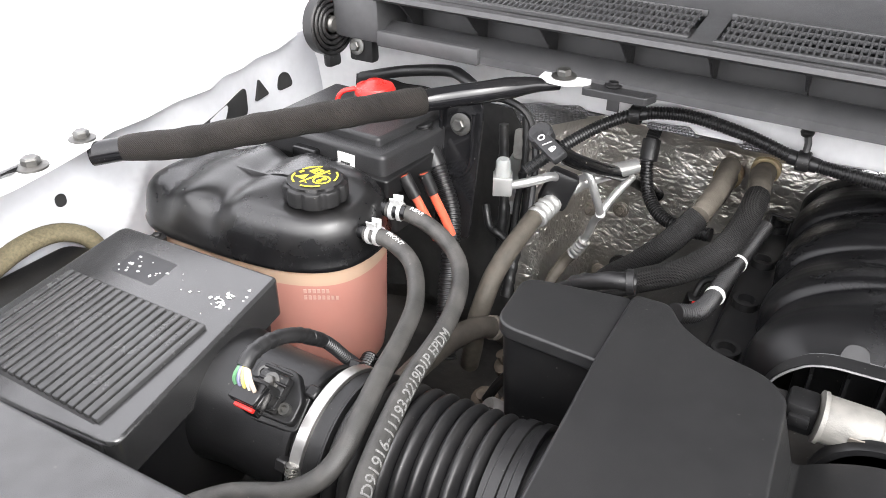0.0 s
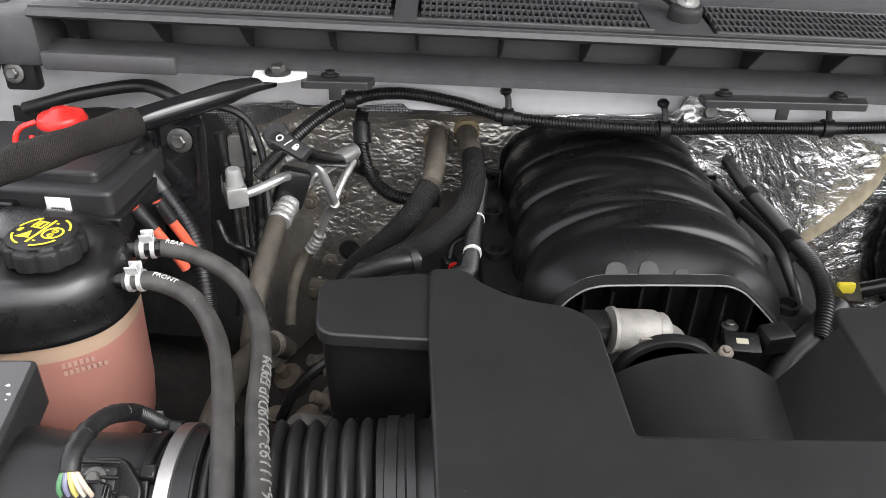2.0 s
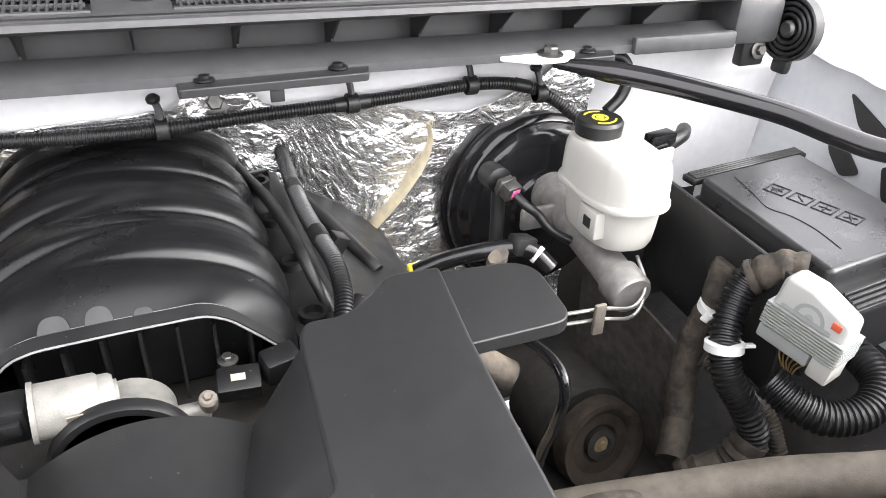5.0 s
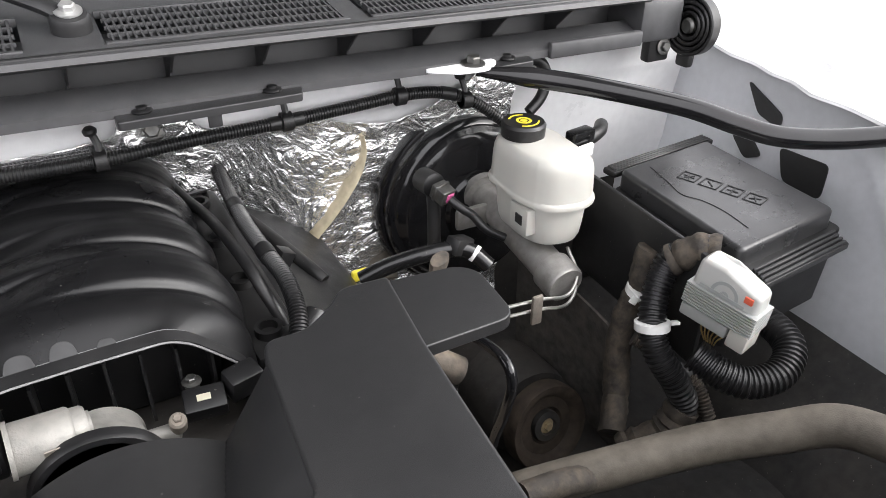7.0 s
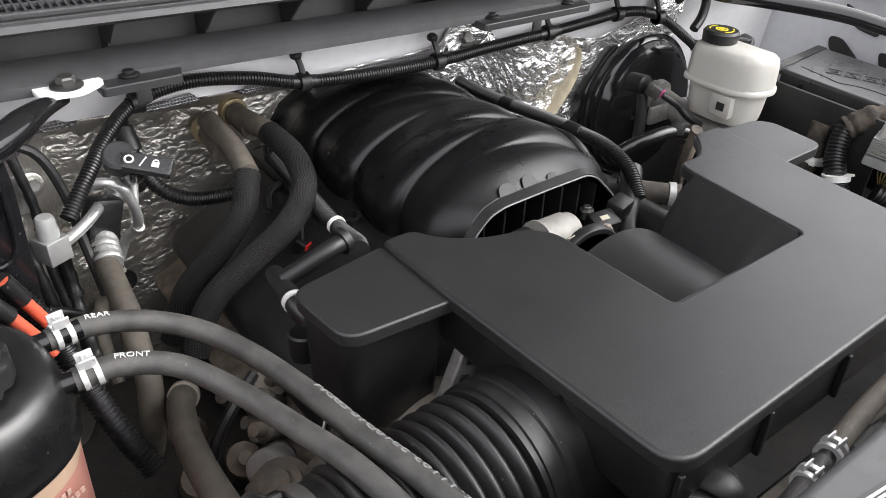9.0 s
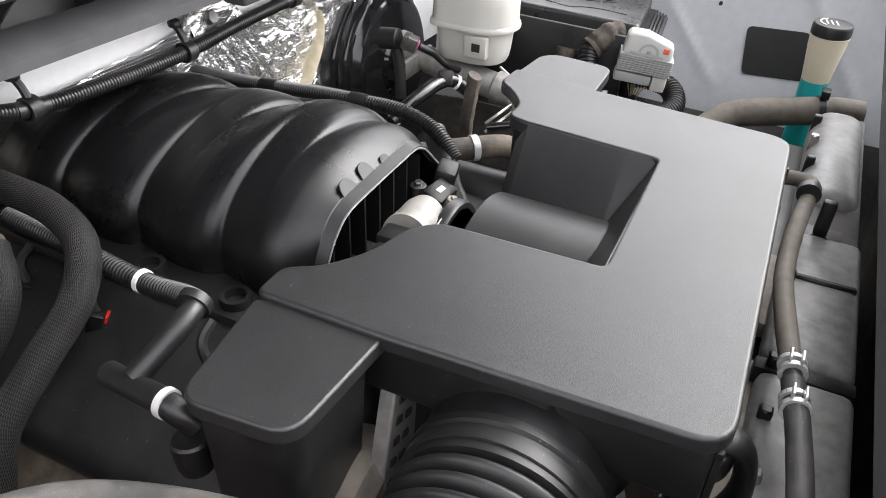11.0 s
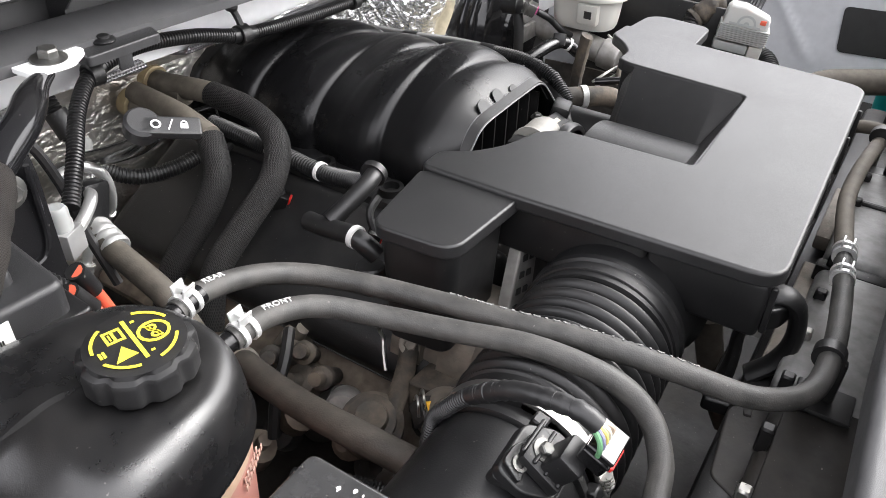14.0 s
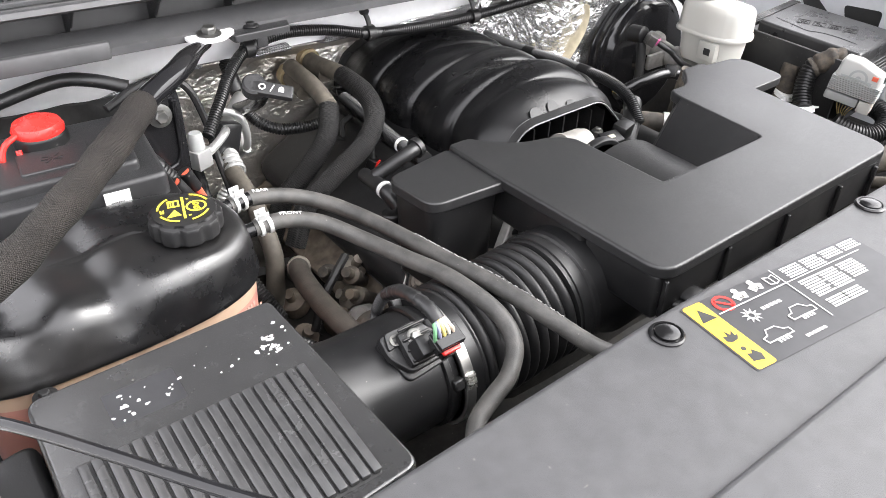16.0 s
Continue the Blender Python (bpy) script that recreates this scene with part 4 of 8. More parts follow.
def sheared(bm):
    for v in bm.verts:
        v.co.z += lid_z(v.co.y) - 1.09
    return bm


part("lid", sheared(prism(rounded([(-0.870, 0.545), (-0.638, 0.550), (-0.618, 0.312), (-0.875, 0.295)], [0.014, 0.008, 0.016, 0.02]), 1.045, 1.09, 0.005)), LID_GREY, airbox)
part("lower_box", sheared(prism(rounded([(-0.862, 0.538), (-0.645, 0.543), (-0.626, 0.320), (-0.868, 0.303)], 0.012), 0.88, 1.05, grow=0.95)), BLACK, airbox)
# A flat black plate paints the shade into the rib grooves.
part("groove_shade", sheared(prism([(-0.853, 0.322), (-0.653, 0.322), (-0.656, 0.459), (-0.853, 0.459)], 1.0895, 1.0904)), INK_AND_SHADE, airbox, "black plate for the shade between the ribs", 0)
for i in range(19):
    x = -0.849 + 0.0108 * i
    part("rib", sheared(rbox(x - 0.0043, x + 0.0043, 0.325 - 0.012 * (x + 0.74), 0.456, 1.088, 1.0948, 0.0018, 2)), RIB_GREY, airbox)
part("inlet_snorkel", prism(rounded([(-0.955, 0.52), (-0.872, 0.54), (-0.872, 0.30), (-0.955, 0.30)], 0.02), 0.90, 1.055, 0.02), BLACK, airbox)
part("corner_screw", join(lathe([(0.011, 0), (0.011, 0.03), (0.0, 0.03)], 18, aim((-0.852, 0.572, 1.035), (0, 0, 1))), hex_bolt((-0.852, 0.572, 1.064), (0, 0, 1), 0.005)), BLACK, airbox)
part("label_patch", sheared(prism(rounded([(-0.815, 0.478), (-0.752, 0.478), (-0.752, 0.517), (-0.815, 0.517)], 0.003), 1.0899, 1.0901)), PATCH, airbox, "dark rectangle where a label was", 0)
part("foam_seal", tube([(-0.942, 0.34, 1.04), (-0.950, 0.40, 1.060), (-0.952, 0.46, 1.076), (-0.948, 0.505, 1.076), (-0.935, 0.535, 1.060), (-0.922, 0.545, 1.03)], 0.014, 14, 0.01, None, 0.8), FOAM, airbox, "tan foam seal lip")
# torn remains of a paper label
random.seed(5)
for cx, cy, n, wide in ((-0.655, 0.507, 5, 0.006), (-0.660, 0.488, 12, 0.009), (-0.672, 0.499, 5, 0.007), (-0.715, 0.497, 5, 0.012), (-0.762, 0.495, 7, 0.013), (-0.795, 0.500, 7, 0.007), (-0.805, 0.484, 4, 0.006)):
    for _ in range(n):
        x, y, r = cx + random.gauss(0, wide), cy + random.gauss(0, 0.006), random.choice((0.0007, 0.0009, 0.0012, 0.0020, 0.0034))
        k = random.randint(6, 10)
        edge = [(x + r * random.uniform(0.35, 1.4) * math.cos(2 * math.pi * j / k), y + r * random.uniform(0.3, 1.0) * math.sin(2 * math.pi * j / k)) for j in range(k)]
        part("label_scrap", sheared(prism(edge, 1.0904, 1.0908)), PAPER, airbox, "torn scrap of white label", 0)

# air duct with the flow sensor, its clamp band and the bellows
AX, AY, AZ = -0.63, 0.465, 0.996
duct = thing("air_duct", "black plastic air duct out of the filter box", "air duct", (-0.57, AY, 0.9))
part("pipe", lathe([(0.074, -0.03), (0.070, 0.0), (0.066, 0.03), (0.066, 0.125), (0.069, 0.128), (0.069, 0.140), (0.055, 0.140), (0.055, 0.0)], 44, aim((AX, AY, AZ), (1, 0, 0))), BLACK, duct)
part("end_bead", lathe([(0.0665, 0.108), (0.070, 0.110), (0.070, 0.116), (0.0665, 0.118)], 44, aim((AX, AY, AZ), (1, 0, 0))), BLACK, duct)
for a in (20, 75, 130):
    m = Matrix.Translation((AX, AY, AZ)) @ pose(0, 0, 0, a - 60, 0, 0)
    part("locating_tab", moved(rbox(0.112, 0.124, -0.006, 0.006, 0.066, 0.077, 0.0015, 1), m), BLACK, duct)
band = thing("hose_clamp", "bright steel worm-drive clamp band round the air duct", "hose clamp", (-0.5, AY, 0.9))
part("band", lathe([(0.0745, 0), (0.0758, 0.001), (0.0758, 0.012), (0.0745, 0.013), (0.072, 0.013), (0.072, 0.0)], 48, aim((-0.505, AY, AZ), (1, 0, 0))), BAND, band)
part("screw_housing", moved(rbox(-0.0065, 0.0065, -0.006, 0.006, -0.004, 0.004, 0.002), aim((-0.4985, 0.394, 1.012), (0, -0.34, -0.94)) @ pose(0, 0, -0.002)), STEEL, band)
profile = [(0.0, 0.0)]
for k in range(4):
    profile += [(0.0052, 0.0002 + 0.003 * k), (0.0066, 0.0008 + 0.003 * k), (0.0066, 0.0018 + 0.003 * k), (0.0050, 0.0024 + 0.003 * k)]
part("screw", moved(lathe(profile + [(0.0, 0.0125)], 18), aim((-0.4985, 0.3925, 1.018), (0, 0.34, 0.94))), STEEL, band, "zinc worm screw")


def bellows_shape(s, total):
    if s < 0.03:
        return 0.955 + (0.03 if s > 0.026 else 0)
    if s > total - 0.032:
        return 1.0 if s < total - 0.008 else 1.04
    k = ((s - 0.03) / 0.0153) % 1.0
    return 0.87 + 0.15 * math.sin(math.pi * k) ** 0.8


bellows = thing("intake_bellows", "black rubber accordion intake bellows between duct and cover", "air hose", (-0.405, AY, 0.92))
part("pleats", tube([(-0.505, AY, AZ), (-0.45, AY + 0.002, AZ), (-0.38, AY + 0.006, AZ), (-0.305, AY + 0.010, AZ + 0.002)], 0.076, 48, 0.0017, bellows_shape), RUBBER_DARK, bellows, "black rubber pleats")
part("end_cuff", lathe([(0.0765, 0.0), (0.0785, 0.001), (0.0785, 0.010), (0.0765, 0.011)], 48, aim((-0.330, AY + 0.009, AZ + 0.001), (1, 0.03, 0.02))), RUBBER_DARK, bellows, "raised cuff at the cover end")
outlet = single("cover_inlet", lathe([(0.072, 0), (0.074, 0.01), (0.078, 0.05), (0.086, 0.06), (0.086, 0.10)], 40, aim((-0.308, AY + 0.011, AZ + 0.002), (1, 0.03, 0.02))), BLACK, "round black inlet stub under the engine cover", "air duct")

def arc_strip_at(x, y, z):
    return moved(arc_strip(0.020, 0.0225, 30, 150, z), Matrix.Translation((x, y, 0)))


# coolant tank
tank = thing("coolant_tank", "coolant tank with a black lid and pink fluid behind pale plastic", "coolant tank", (-0.74, 0.68, 0.88))
TANK_PLAN = rounded([(-0.912, 0.600), (-0.86, 0.583), (-0.74, 0.583), (-0.665, 0.593), (-0.612, 0.622), (-0.600, 0.685), (-0.618, 0.742), (-0.70, 0.775), (-0.86, 0.775), (-0.917, 0.74)],
                    [0.03, 0.02, 0.05, 0.04, 0.03, 0.04, 0.04, 0.05, 0.04, 0.04], 6)
TCX, TCY = -0.755, 0.680


def evened(plan, cx, cy, n):
    """A plan outline met by n even rays from its middle."""
    out = []
    for k in range(n):
        a = 2 * math.pi * k / n
        d = Vector((math.cos(a), math.sin(a)))
        best = 0.0
        for p, q in zip(plan, plan[1:] + plan[:1]):
            e, w = q - p, p - Vector((cx, cy))
            den = d.x * e.y - d.y * e.x
            if abs(den) > 1e-12:
                far, f = (w.x * e.y - w.y * e.x) / den, (w.x * d.y - w.y * d.x) / den
                if far > 0 and -1e-6 <= f <= 1 + 1e-6:
                    best = max(best, far)
        out.append(d * best)
    soft = [sum((out[(k + j) % n] for j in (-2, -1, 0, 1, 2)), Vector((0, 0))) / 5 for k in range(n)]
    return [Vector((cx, cy)) + p for p in soft]


TANK = evened(TANK_PLAN, TCX, TCY, 120)


def tank_ring(scale, z):
    return [Vector((TCX + (p[0] - TCX) * (1 - (1 - scale) * 0.62), TCY + (p[1] - TCY) * scale, z)) for p in TANK]


def loft(rings, cap=True):
    bm = bmesh.new()
    vs = [[bm.verts.new(p) for p in r] for r in rings]
    n = len(vs[0])
    for a, b in zip(vs[:-1], vs[1:]):
        for i in range(n):
            j = (i + 1) % n
            bm.faces.new((a[i], a[j], b[j], b[i]))
    if cap:
        bm.faces.new(vs[0])
        bm.faces.new(vs[-1])
    return bm


bm = loft([tank_ring(s, z) for s, z in ((1.0, 1.062), (1.022, 1.0635), (1.026, 1.066), (1.026, 1.070), (1.008, 1.0725), (1.002, 1.080), (0.995, 1.090), (0.982, 1.100), (0.962, 1.109), (0.93, 1.117), (0.88, 1.1235), (0.81, 1.128), (0.72, 1.1305), (0.6, 1.132), (0.48, 1.1325), (0.36, 1.1325), (0.24, 1.1325), (0.12, 1.1325), (0.03, 1.1325))])
for v in bm.verts:
    if v.co.z > 1.074:
        f = min(1.0, (v.co.z - 1.074) / 0.03)
        near = (v.co.x + 0.671) ** 2 + (v.co.y - 0.662) ** 2
        g = max(math.exp(-((v.co.x - c + 0.10 * (v.co.y - TCY)) / 0.022) ** 2) for c in (-0.780, -0.862))
        v.co.z -= f * (0.009 * g + 0.0012 * math.sin(v.co.x * 74 + 1.0) * math.sin(v.co.y * 52 + v.co.x * 21) + 0.010 * math.exp(-(near / 0.0021) ** 2) + 0.006 * step_between(-v.co.x, 0.70, 0.90))
        v.co.y += 0.006 * g * f * (1 if v.co.y < TCY else -1) * min(1.0, abs(v.co.y - TCY) / 0.05)
part("lid", bm, TANK_LID, tank, "glossy black domed lid", 60)
part("tank_wall", loft([tank_ring(s, z) for s, z in ((0.985, 1.066), (0.97, 1.055), (0.965, 1.042))]), TANK_WALL, tank, "pale see-through plastic above the fluid", 60)
part("fluid_wall", loft([tank_ring(s, z) for s, z in ((0.965, 1.042), (0.95, 1.0), (0.93, 0.94), (0.88, 0.90), (0.8, 0.89))]), COOLANT, tank, "pink coolant showing through the plastic", 60)
for row, z in enumerate((1.036, 1.027)):
    for k in range(8 if row else 6):
        part("level_mark", moved(rbox(-0.0016, 0.0016, -0.0004, 0.0004, -0.0026, 0.0026, 0), pose(-0.652 + 0.0046 * k, 0.6035 + 0.0026 * k, z, 0, 0, 30)), LEVEL, tank, "pale raised level mark", 0)
cap_at = Vector((-0.668, 0.662, 1.118))
CAP_OFF = Vector((-0.003, 0, 0))
cap = part("cap", lathe([(0.027, 0.0), (0.027, 0.006), (0.031, 0.008), (0.0365, 0.010), (0.0378, 0.013), (0.0378, 0.026), (0.0365, 0.029), (0.0330, 0.0305), (0.0320, 0.0335), (0.024, 0.0350), (0, 0.0355)], 128, Matrix.Translation(cap_at + CAP_OFF)), BLACK, tank, "black scalloped screw cap with yellow warning print")
for v in cap.data.vertices:
    q = v.co + tank.location - cap_at - CAP_OFF
    if q.z > 0.009 and Vector((q.x, q.y)).length > 0.0325:
        k = 1 - 0.085 * max(0.0, math.cos(9 * math.atan2(q.y, q.x))) ** 1.5
        v.co.x += q.x * (k - 1)
        v.co.y += q.y * (k - 1)


def arc_strip(r0, r1, a0, a1, z=0.0, n=14, d=0.0005):
    bm = bmesh.new()
    pts = [(r1 * math.cos(radians(a0 + (a1 - a0) * i / n)), r1 * math.sin(radians(a0 + (a1 - a0) * i / n))) for i in range(n + 1)]
    pts += [(r0 * math.cos(radians(a0 + (a1 - a0) * i / n)), r0 * math.sin(radians(a0 + (a1 - a0) * i / n))) for i in range(n, -1, -1)]
    bm.free()
    return prism(pts, z, z + d)


top_m = Matrix.Translation(cap_at + Vector((-0.003, 0, 0.0354))) @ pose(0, 0, 0, 0, 0, -16)
marks = [arc_strip(0.0248, 0.0268, a, a + 52) for a in (20, 285, 205, 125)]
marks += [rbox(-0.0013, 0.0013, -0.021, 0.021, 0, 0.0005, 0)]
# closed eyes in a ring, open book, hazard triangle, line of small print
marks += [moved(arc_strip(0.0086, 0.0106, 0, 359), Matrix.Translation((0.0128, 0, 0)))]
marks += [moved(arc_strip(0.0016, 0.0032, 0, 359), Matrix.Translation((0.0128, d, 0))) for d in (-0.0036, 0.0036)]
marks += [moved(rbox(-0.0009, 0.0009, -0.0075, 0.0075, 0, 0.0005, 0), pose(0.0128, 0, 0, 0, 0, 25))]
marks += [rbox(-0.0155, -0.0035, y - 0.0009, y + 0.0009, 0, 0.0005, 0) for y in (0.0045, 0.0155)]
marks += [rbox(x - 0.0009, x + 0.0009, 0.0054, 0.0146, 0, 0.0005, 0) for x in (-0.0146, -0.0095, -0.0044)]
marks += [rbox(-0.0125, -0.0115, 0.007, 0.013, 0, 0.0005, 0)]
marks += [prism([(-0.0172, -0.0155), (-0.0030, -0.0140), (-0.0090, -0.0022)], 0, 0.0005)]
marks += [rbox(-0.0235 + 0.0024 * k, -0.0218 + 0.0024 * k, -0.006, 0.0, 0, 0.0005, 0) for k in range(2)]
marks += [rbox(0.004, 0.0066, s * 0.0165 - 0.0008, s * 0.0165 + 0.0008, 0, 0.0005, 0) for s in (-1, 1)]
part("cap_print", moved(join(*marks), top_m), YELLOW, cap, "yellow warning symbols", 0)
for at, d in (((-0.600, 0.711, 1.106), (1, 0.05, 0.05)), ((-0.592, 0.659, 1.101), (1, -0.05, 0.05))):
    part("nipple", lathe([(0.0, -0.04), (0.0085, -0.04), (0.0085, 0.02), (0, 0.02)], 16, aim(at, d)), GLOSS, tank)

REAR = [(-0.606, 0.711, 1.106), (-0.575, 0.714, 1.105), (-0.535, 0.706, 1.098), (-0.497, 0.685, 1.086), (-0.470, 0.642, 1.078), (-0.452, 0.580, 1.076), (-0.440, 0.505, 1.079), (-0.430, 0.460, 1.080),
        (-0.418, 0.410, 1.076), (-0.406, 0.368, 1.068), (-0.385, 0.320, 1.055), (-0.345, 0.288, 1.047), (-0.28, 0.282, 1.046), (-0.20, 0.289, 1.047), (-0.140, 0.298, 1.047)]
FRONT = [(-0.600, 0.659, 1.101), (-0.567, 0.656, 1.102), (-0.528, 0.640, 1.093), (-0.497, 0.597, 1.081), (-0.477, 0.539, 1.080), (-0.462, 0.483, 1.083), (-0.451, 0.433, 1.076), (-0.447, 0.403, 1.065),
         (-0.454, 0.380, 1.052), (-0.476, 0.363, 1.039), (-0.502, 0.356, 1.030), (-0.529, 0.346, 1.023), (-0.551, 0.323, 1.019), (-0.570, 0.303, 1.008), (-0.585, 0.285, 0.985)]
NOSE = [(-0.118, 0.301, 1.046), (-0.06, 0.309, 1.041), (0.02, 0.317, 1.034), (0.11, 0.316, 1.030), (0.20, 0.308, 1.028), (0.245, 0.303, 1.025), (0.270, 0.312, 1.021), (0.280, 0.345, 1.013), (0.278, 0.40, 0.99)]


def hose(name, pts, r, material, label, clamps=(), word=None, seg=16):
    top = thing(name, label, "hose", pts[0])
    pipe = part("hose_wall", tube(pts, r, seg, 0.006), material, top)
    line = spline(pts, 0.002)
    axes = frames_along(line)
    for s in clamps:
        k = int(s / 0.002) if s >= 0 else len(line) + int(s / 0.002) - 1
        q, (t, u, w) = line[k], axes[k]
        bands = [moved(lathe([(r + 0.0004, d - 0.0022), (r + 0.0018, d - 0.0022), (r + 0.0018, d + 0.0022), (r + 0.0004, d + 0.0022)], 24), aim(q, t)) for d in (-0.0052, 0.0052)]
        c = part("spring_clamp", join(*bands), SPRING, top, "zinc-plated spring hose clamp")
        m = Matrix((u, t, w)).transposed().to_4x4()
        for d in (-1, 1):
            part("clamp_ear", moved(rbox(-0.0010, 0.0010, -0.0065, 0.0065, -0.002, 0.0085, 0.0005, 1), Matrix.Translation(q + w * (r + 0.001) + u * 0.0045 * d) @ m @ pose(0, 0, 0, 0, 10 * d, 0)), SPRING, c)
        part("clamp_tongue", moved(rbox(-0.0048, 0.0048, -0.0025, 0.0025, 0.0050, 0.0064, 0.0006, 1), Matrix.Translation(q + w * (r + 0.001)) @ m), SPRING, c)
    return top


rear_hose = hose("coolant_hose", REAR, HOSE_R, RUBBER, "grey rubber coolant hose from tank to radiator", (0.012,))
front_hose = hose("coolant_hose", FRONT, HOSE_R, RUBBER, "grey rubber coolant hose curving down beside the air duct", (0.012,))
nose_hose = hose("coolant_hose", NOSE, HOSE_R, RUBBER_TAN, "dusty rubber coolant hose along the radiator")
part("text", wrapped(words("REAR", 0.0080), REAR, HOSE_R, 0.030, 70), PRINT, rear_hose, "white lettering", 0)
part("paint_mark", tube([(-0.553, 0.3205, 1.0183), (-0.559, 0.3145, 1.0152), (-0.565, 0.308, 1.0115)], HOSE_R + 0.0004, 16, 0.003), surface("yellow_green_paint", (0.42, 0.42, 0.06), 0.6, spread=0.4, scale=300), front_hose, "yellow-green paint mark")
part("text", wrapped(words("FRONT", 0.0075), FRONT, HOSE_R, 0.030, 70), PRINT, front_hose, "white lettering", 0)

# right-hand bank: brake booster, master cylinder, reservoir
booster = thing("brake_booster", "round black brake booster with a glossy stepped shell", "brake booster", (0.52, 1.05, 0.83))
BC = (0.553, 1.098, 0.925)
part("rear_shell", lathe([(0.12, -0.05), (0.152, -0.01), (0.156, -0.002), (0.156, 0.014), (0.152, 0.020), (0.144, 0.022)], 64, aim(BC, (0, -1, 0.05))), ENAMEL, booster)
part("front_shell", lathe([(0.146, 0.02), (0.147, 0.032), (0.143, 0.038), (0.134, 0.039), (0.129, 0.044), (0.124, 0.056), (0.112, 0.062), (0.06, 0.066), (0.055, 0.072), (0.03, 0.075), (0, 0.075)], 56, aim(BC, (0, -1, 0.05))), ENAMEL, booster)
master = thing("master_cylinder", "cast aluminium brake master cylinder below the reservoir", "master cylinder", (0.53, 0.9, 0.9))
part("bore", lathe([(0.034, 0), (0.034, 0.012), (0.024, 0.016), (0.022, 0.06), (0.025, 0.065), (0.025, 0.20), (0.030, 0.203), (0.030, 0.235), (0.027, 0.24), (0, 0.24)], 30, aim((0.556, 1.035, 0.958), (0.0, -1, -0.17))), CAST, master)
part("flange", moved(rbox(-0.055, 0.055, -0.018, 0.018, 0, 0.012, 0.006), aim((0.540, 0.992, 0.945), (0, -1, 0), 0)), CAST, master)

reservoir = thing("brake_fluid_reservoir", "milky white brake fluid reservoir with a black cap", "fluid reservoir", (0.585, 0.9, 0.93))
RES = rounded([(0.511, 0.958), (0.508, 0.860), (0.526, 0.815), (0.578, 0.804), (0.610, 0.820), (0.622, 0.958)], [0.03, 0.03, 0.03, 0.03, 0.035, 0.03], 5)
RCX, RCY = 0.565, 0.880


def res_ring(s, z, dx=0.0, dy=0.0):
    return [Vector((RCX + (p[0] - RCX) * s + dx, RCY + (p[1] - RCY) * s + dy, z + 0.008)) for p in RES]


bm = loft([res_ring(s, z, 0) for s, z in ((0.60, 0.960), (0.74, 0.962), (0.79, 0.970), (0.82, 0.985), (0.86, 1.018), (0.88, 1.020), (1.005, 1.022), (1.015, 1.025), (1.005, 1.030), (0.965, 1.032), (0.945, 1.066), (0.93, 1.077), (0.89, 1.086), (0.80, 1.0915), (0.5, 1.094), (0.2, 1.095))])
for v in bm.verts:
    if v.co.z > 1.045:
        v.co.z -= 0.16 * max(0.0, v.co.x - 0.560) * (v.co.z - 1.045) / 0.05
part("tank", bm, RESERVOIR, reservoir, "milky white tank", 50)
part("front_pad", join(rbox(0.512, 0.530, 0.842, 0.884, 0.985, 1.024, 0.003, 2)), RESERVOIR, reservoir, "moulded mounting pad")
# The recess is only a black patch, coloured as its shade.
part("socket", rbox(0.5105, 0.5125, 0.853, 0.868, 0.998, 1.012, 0.0), INK_AND_SHADE, reservoir, "black patch for the shade in a square socket")
part("neck", lathe([(0.026, 0), (0.026, 0.02), (0.0, 0.02)], 24, Matrix.Translation((0.546, 0.913, 1.085))), RESERVOIR, reservoir)
bcap = part("cap", lathe([(0.025, 0), (0.030, 0.002), (0.031, 0.018), (0.028, 0.022), (0, 0.022)], 64, Matrix.Translation((0.546, 0.914, 1.100))), BLACK, reservoir, "black screw cap with yellow print")
part("cap_print", moved(join(arc_strip(0.0075, 0.011, 0, 359), arc_strip(0.0, 0.005, 0, 359), arc_strip(0.019, 0.0215, 60, 140), arc_strip(0.019, 0.0215, 230, 330)), Matrix.Translation((0.546, 0.914, 1.1222))), YELLOW, bcap, "yellow symbol", 0)

# driver-side fuse box
fuse = thing("fuse_box", "black fuse box with an embossed satin lid", "fuse box", (0.80, 0.75, 0.9))
FUSE = rounded([(0.683, 0.862), (0.873, 0.884), (0.862, 0.640), (0.668, 0.620)], 0.012)
flid = part("lid", prism(FUSE, 1.012, 1.042, 0.014, 0, 4), surface("glossy_grey_lid_plastic", (0.028, 0.028, 0.029), 0.32, bump=0.1, bump_scale=900, spread=0.15, dust=0.2, dust_colour=(0.11, 0.105, 0.10), rough_spread=0.1, specks=0.3), fuse, "glossy dark grey lid")
part("seam", tube([(0.726, 0.846, 1.0425), (0.716, 0.80, 1.0425), (0.706, 0.762, 1.0425), (0.718, 0.735, 1.0425), (0.722, 0.70, 1.0425), (0.716, 0.655, 1.0425)], 0.0006, 6, 0.005), INK_AND_SHADE, flid, "moulded seam line")
for i in range(4):
    q = pose(0.754 + 0.0105 * i, 0.797 - 0.030 * i, 1.0425, 0, 0, 20)
    o, k = 0.013, 0.0007
    for piece in [rbox(-o, o, -o, -o + 2 * k, -k, k, 0), rbox(-o, o, o - 2 * k, o, -k, k, 0), rbox(-o, -o + 2 * k, -o, o, -k, k, 0), rbox(o - 2 * k, o, -o, o, -k, k, 0),
         *[moved(rbox(-0.008, 0.008, -k, k, -k, k, 0), pose(0, 0, 0, 0, 0, a)) for a in ((20, 80, 140), (45,), (0, 90), (30, 120))[i]]]:
        part("embossed_line", moved(piece, q), INK_AND_SHADE, flid, "embossed symbol", 0)
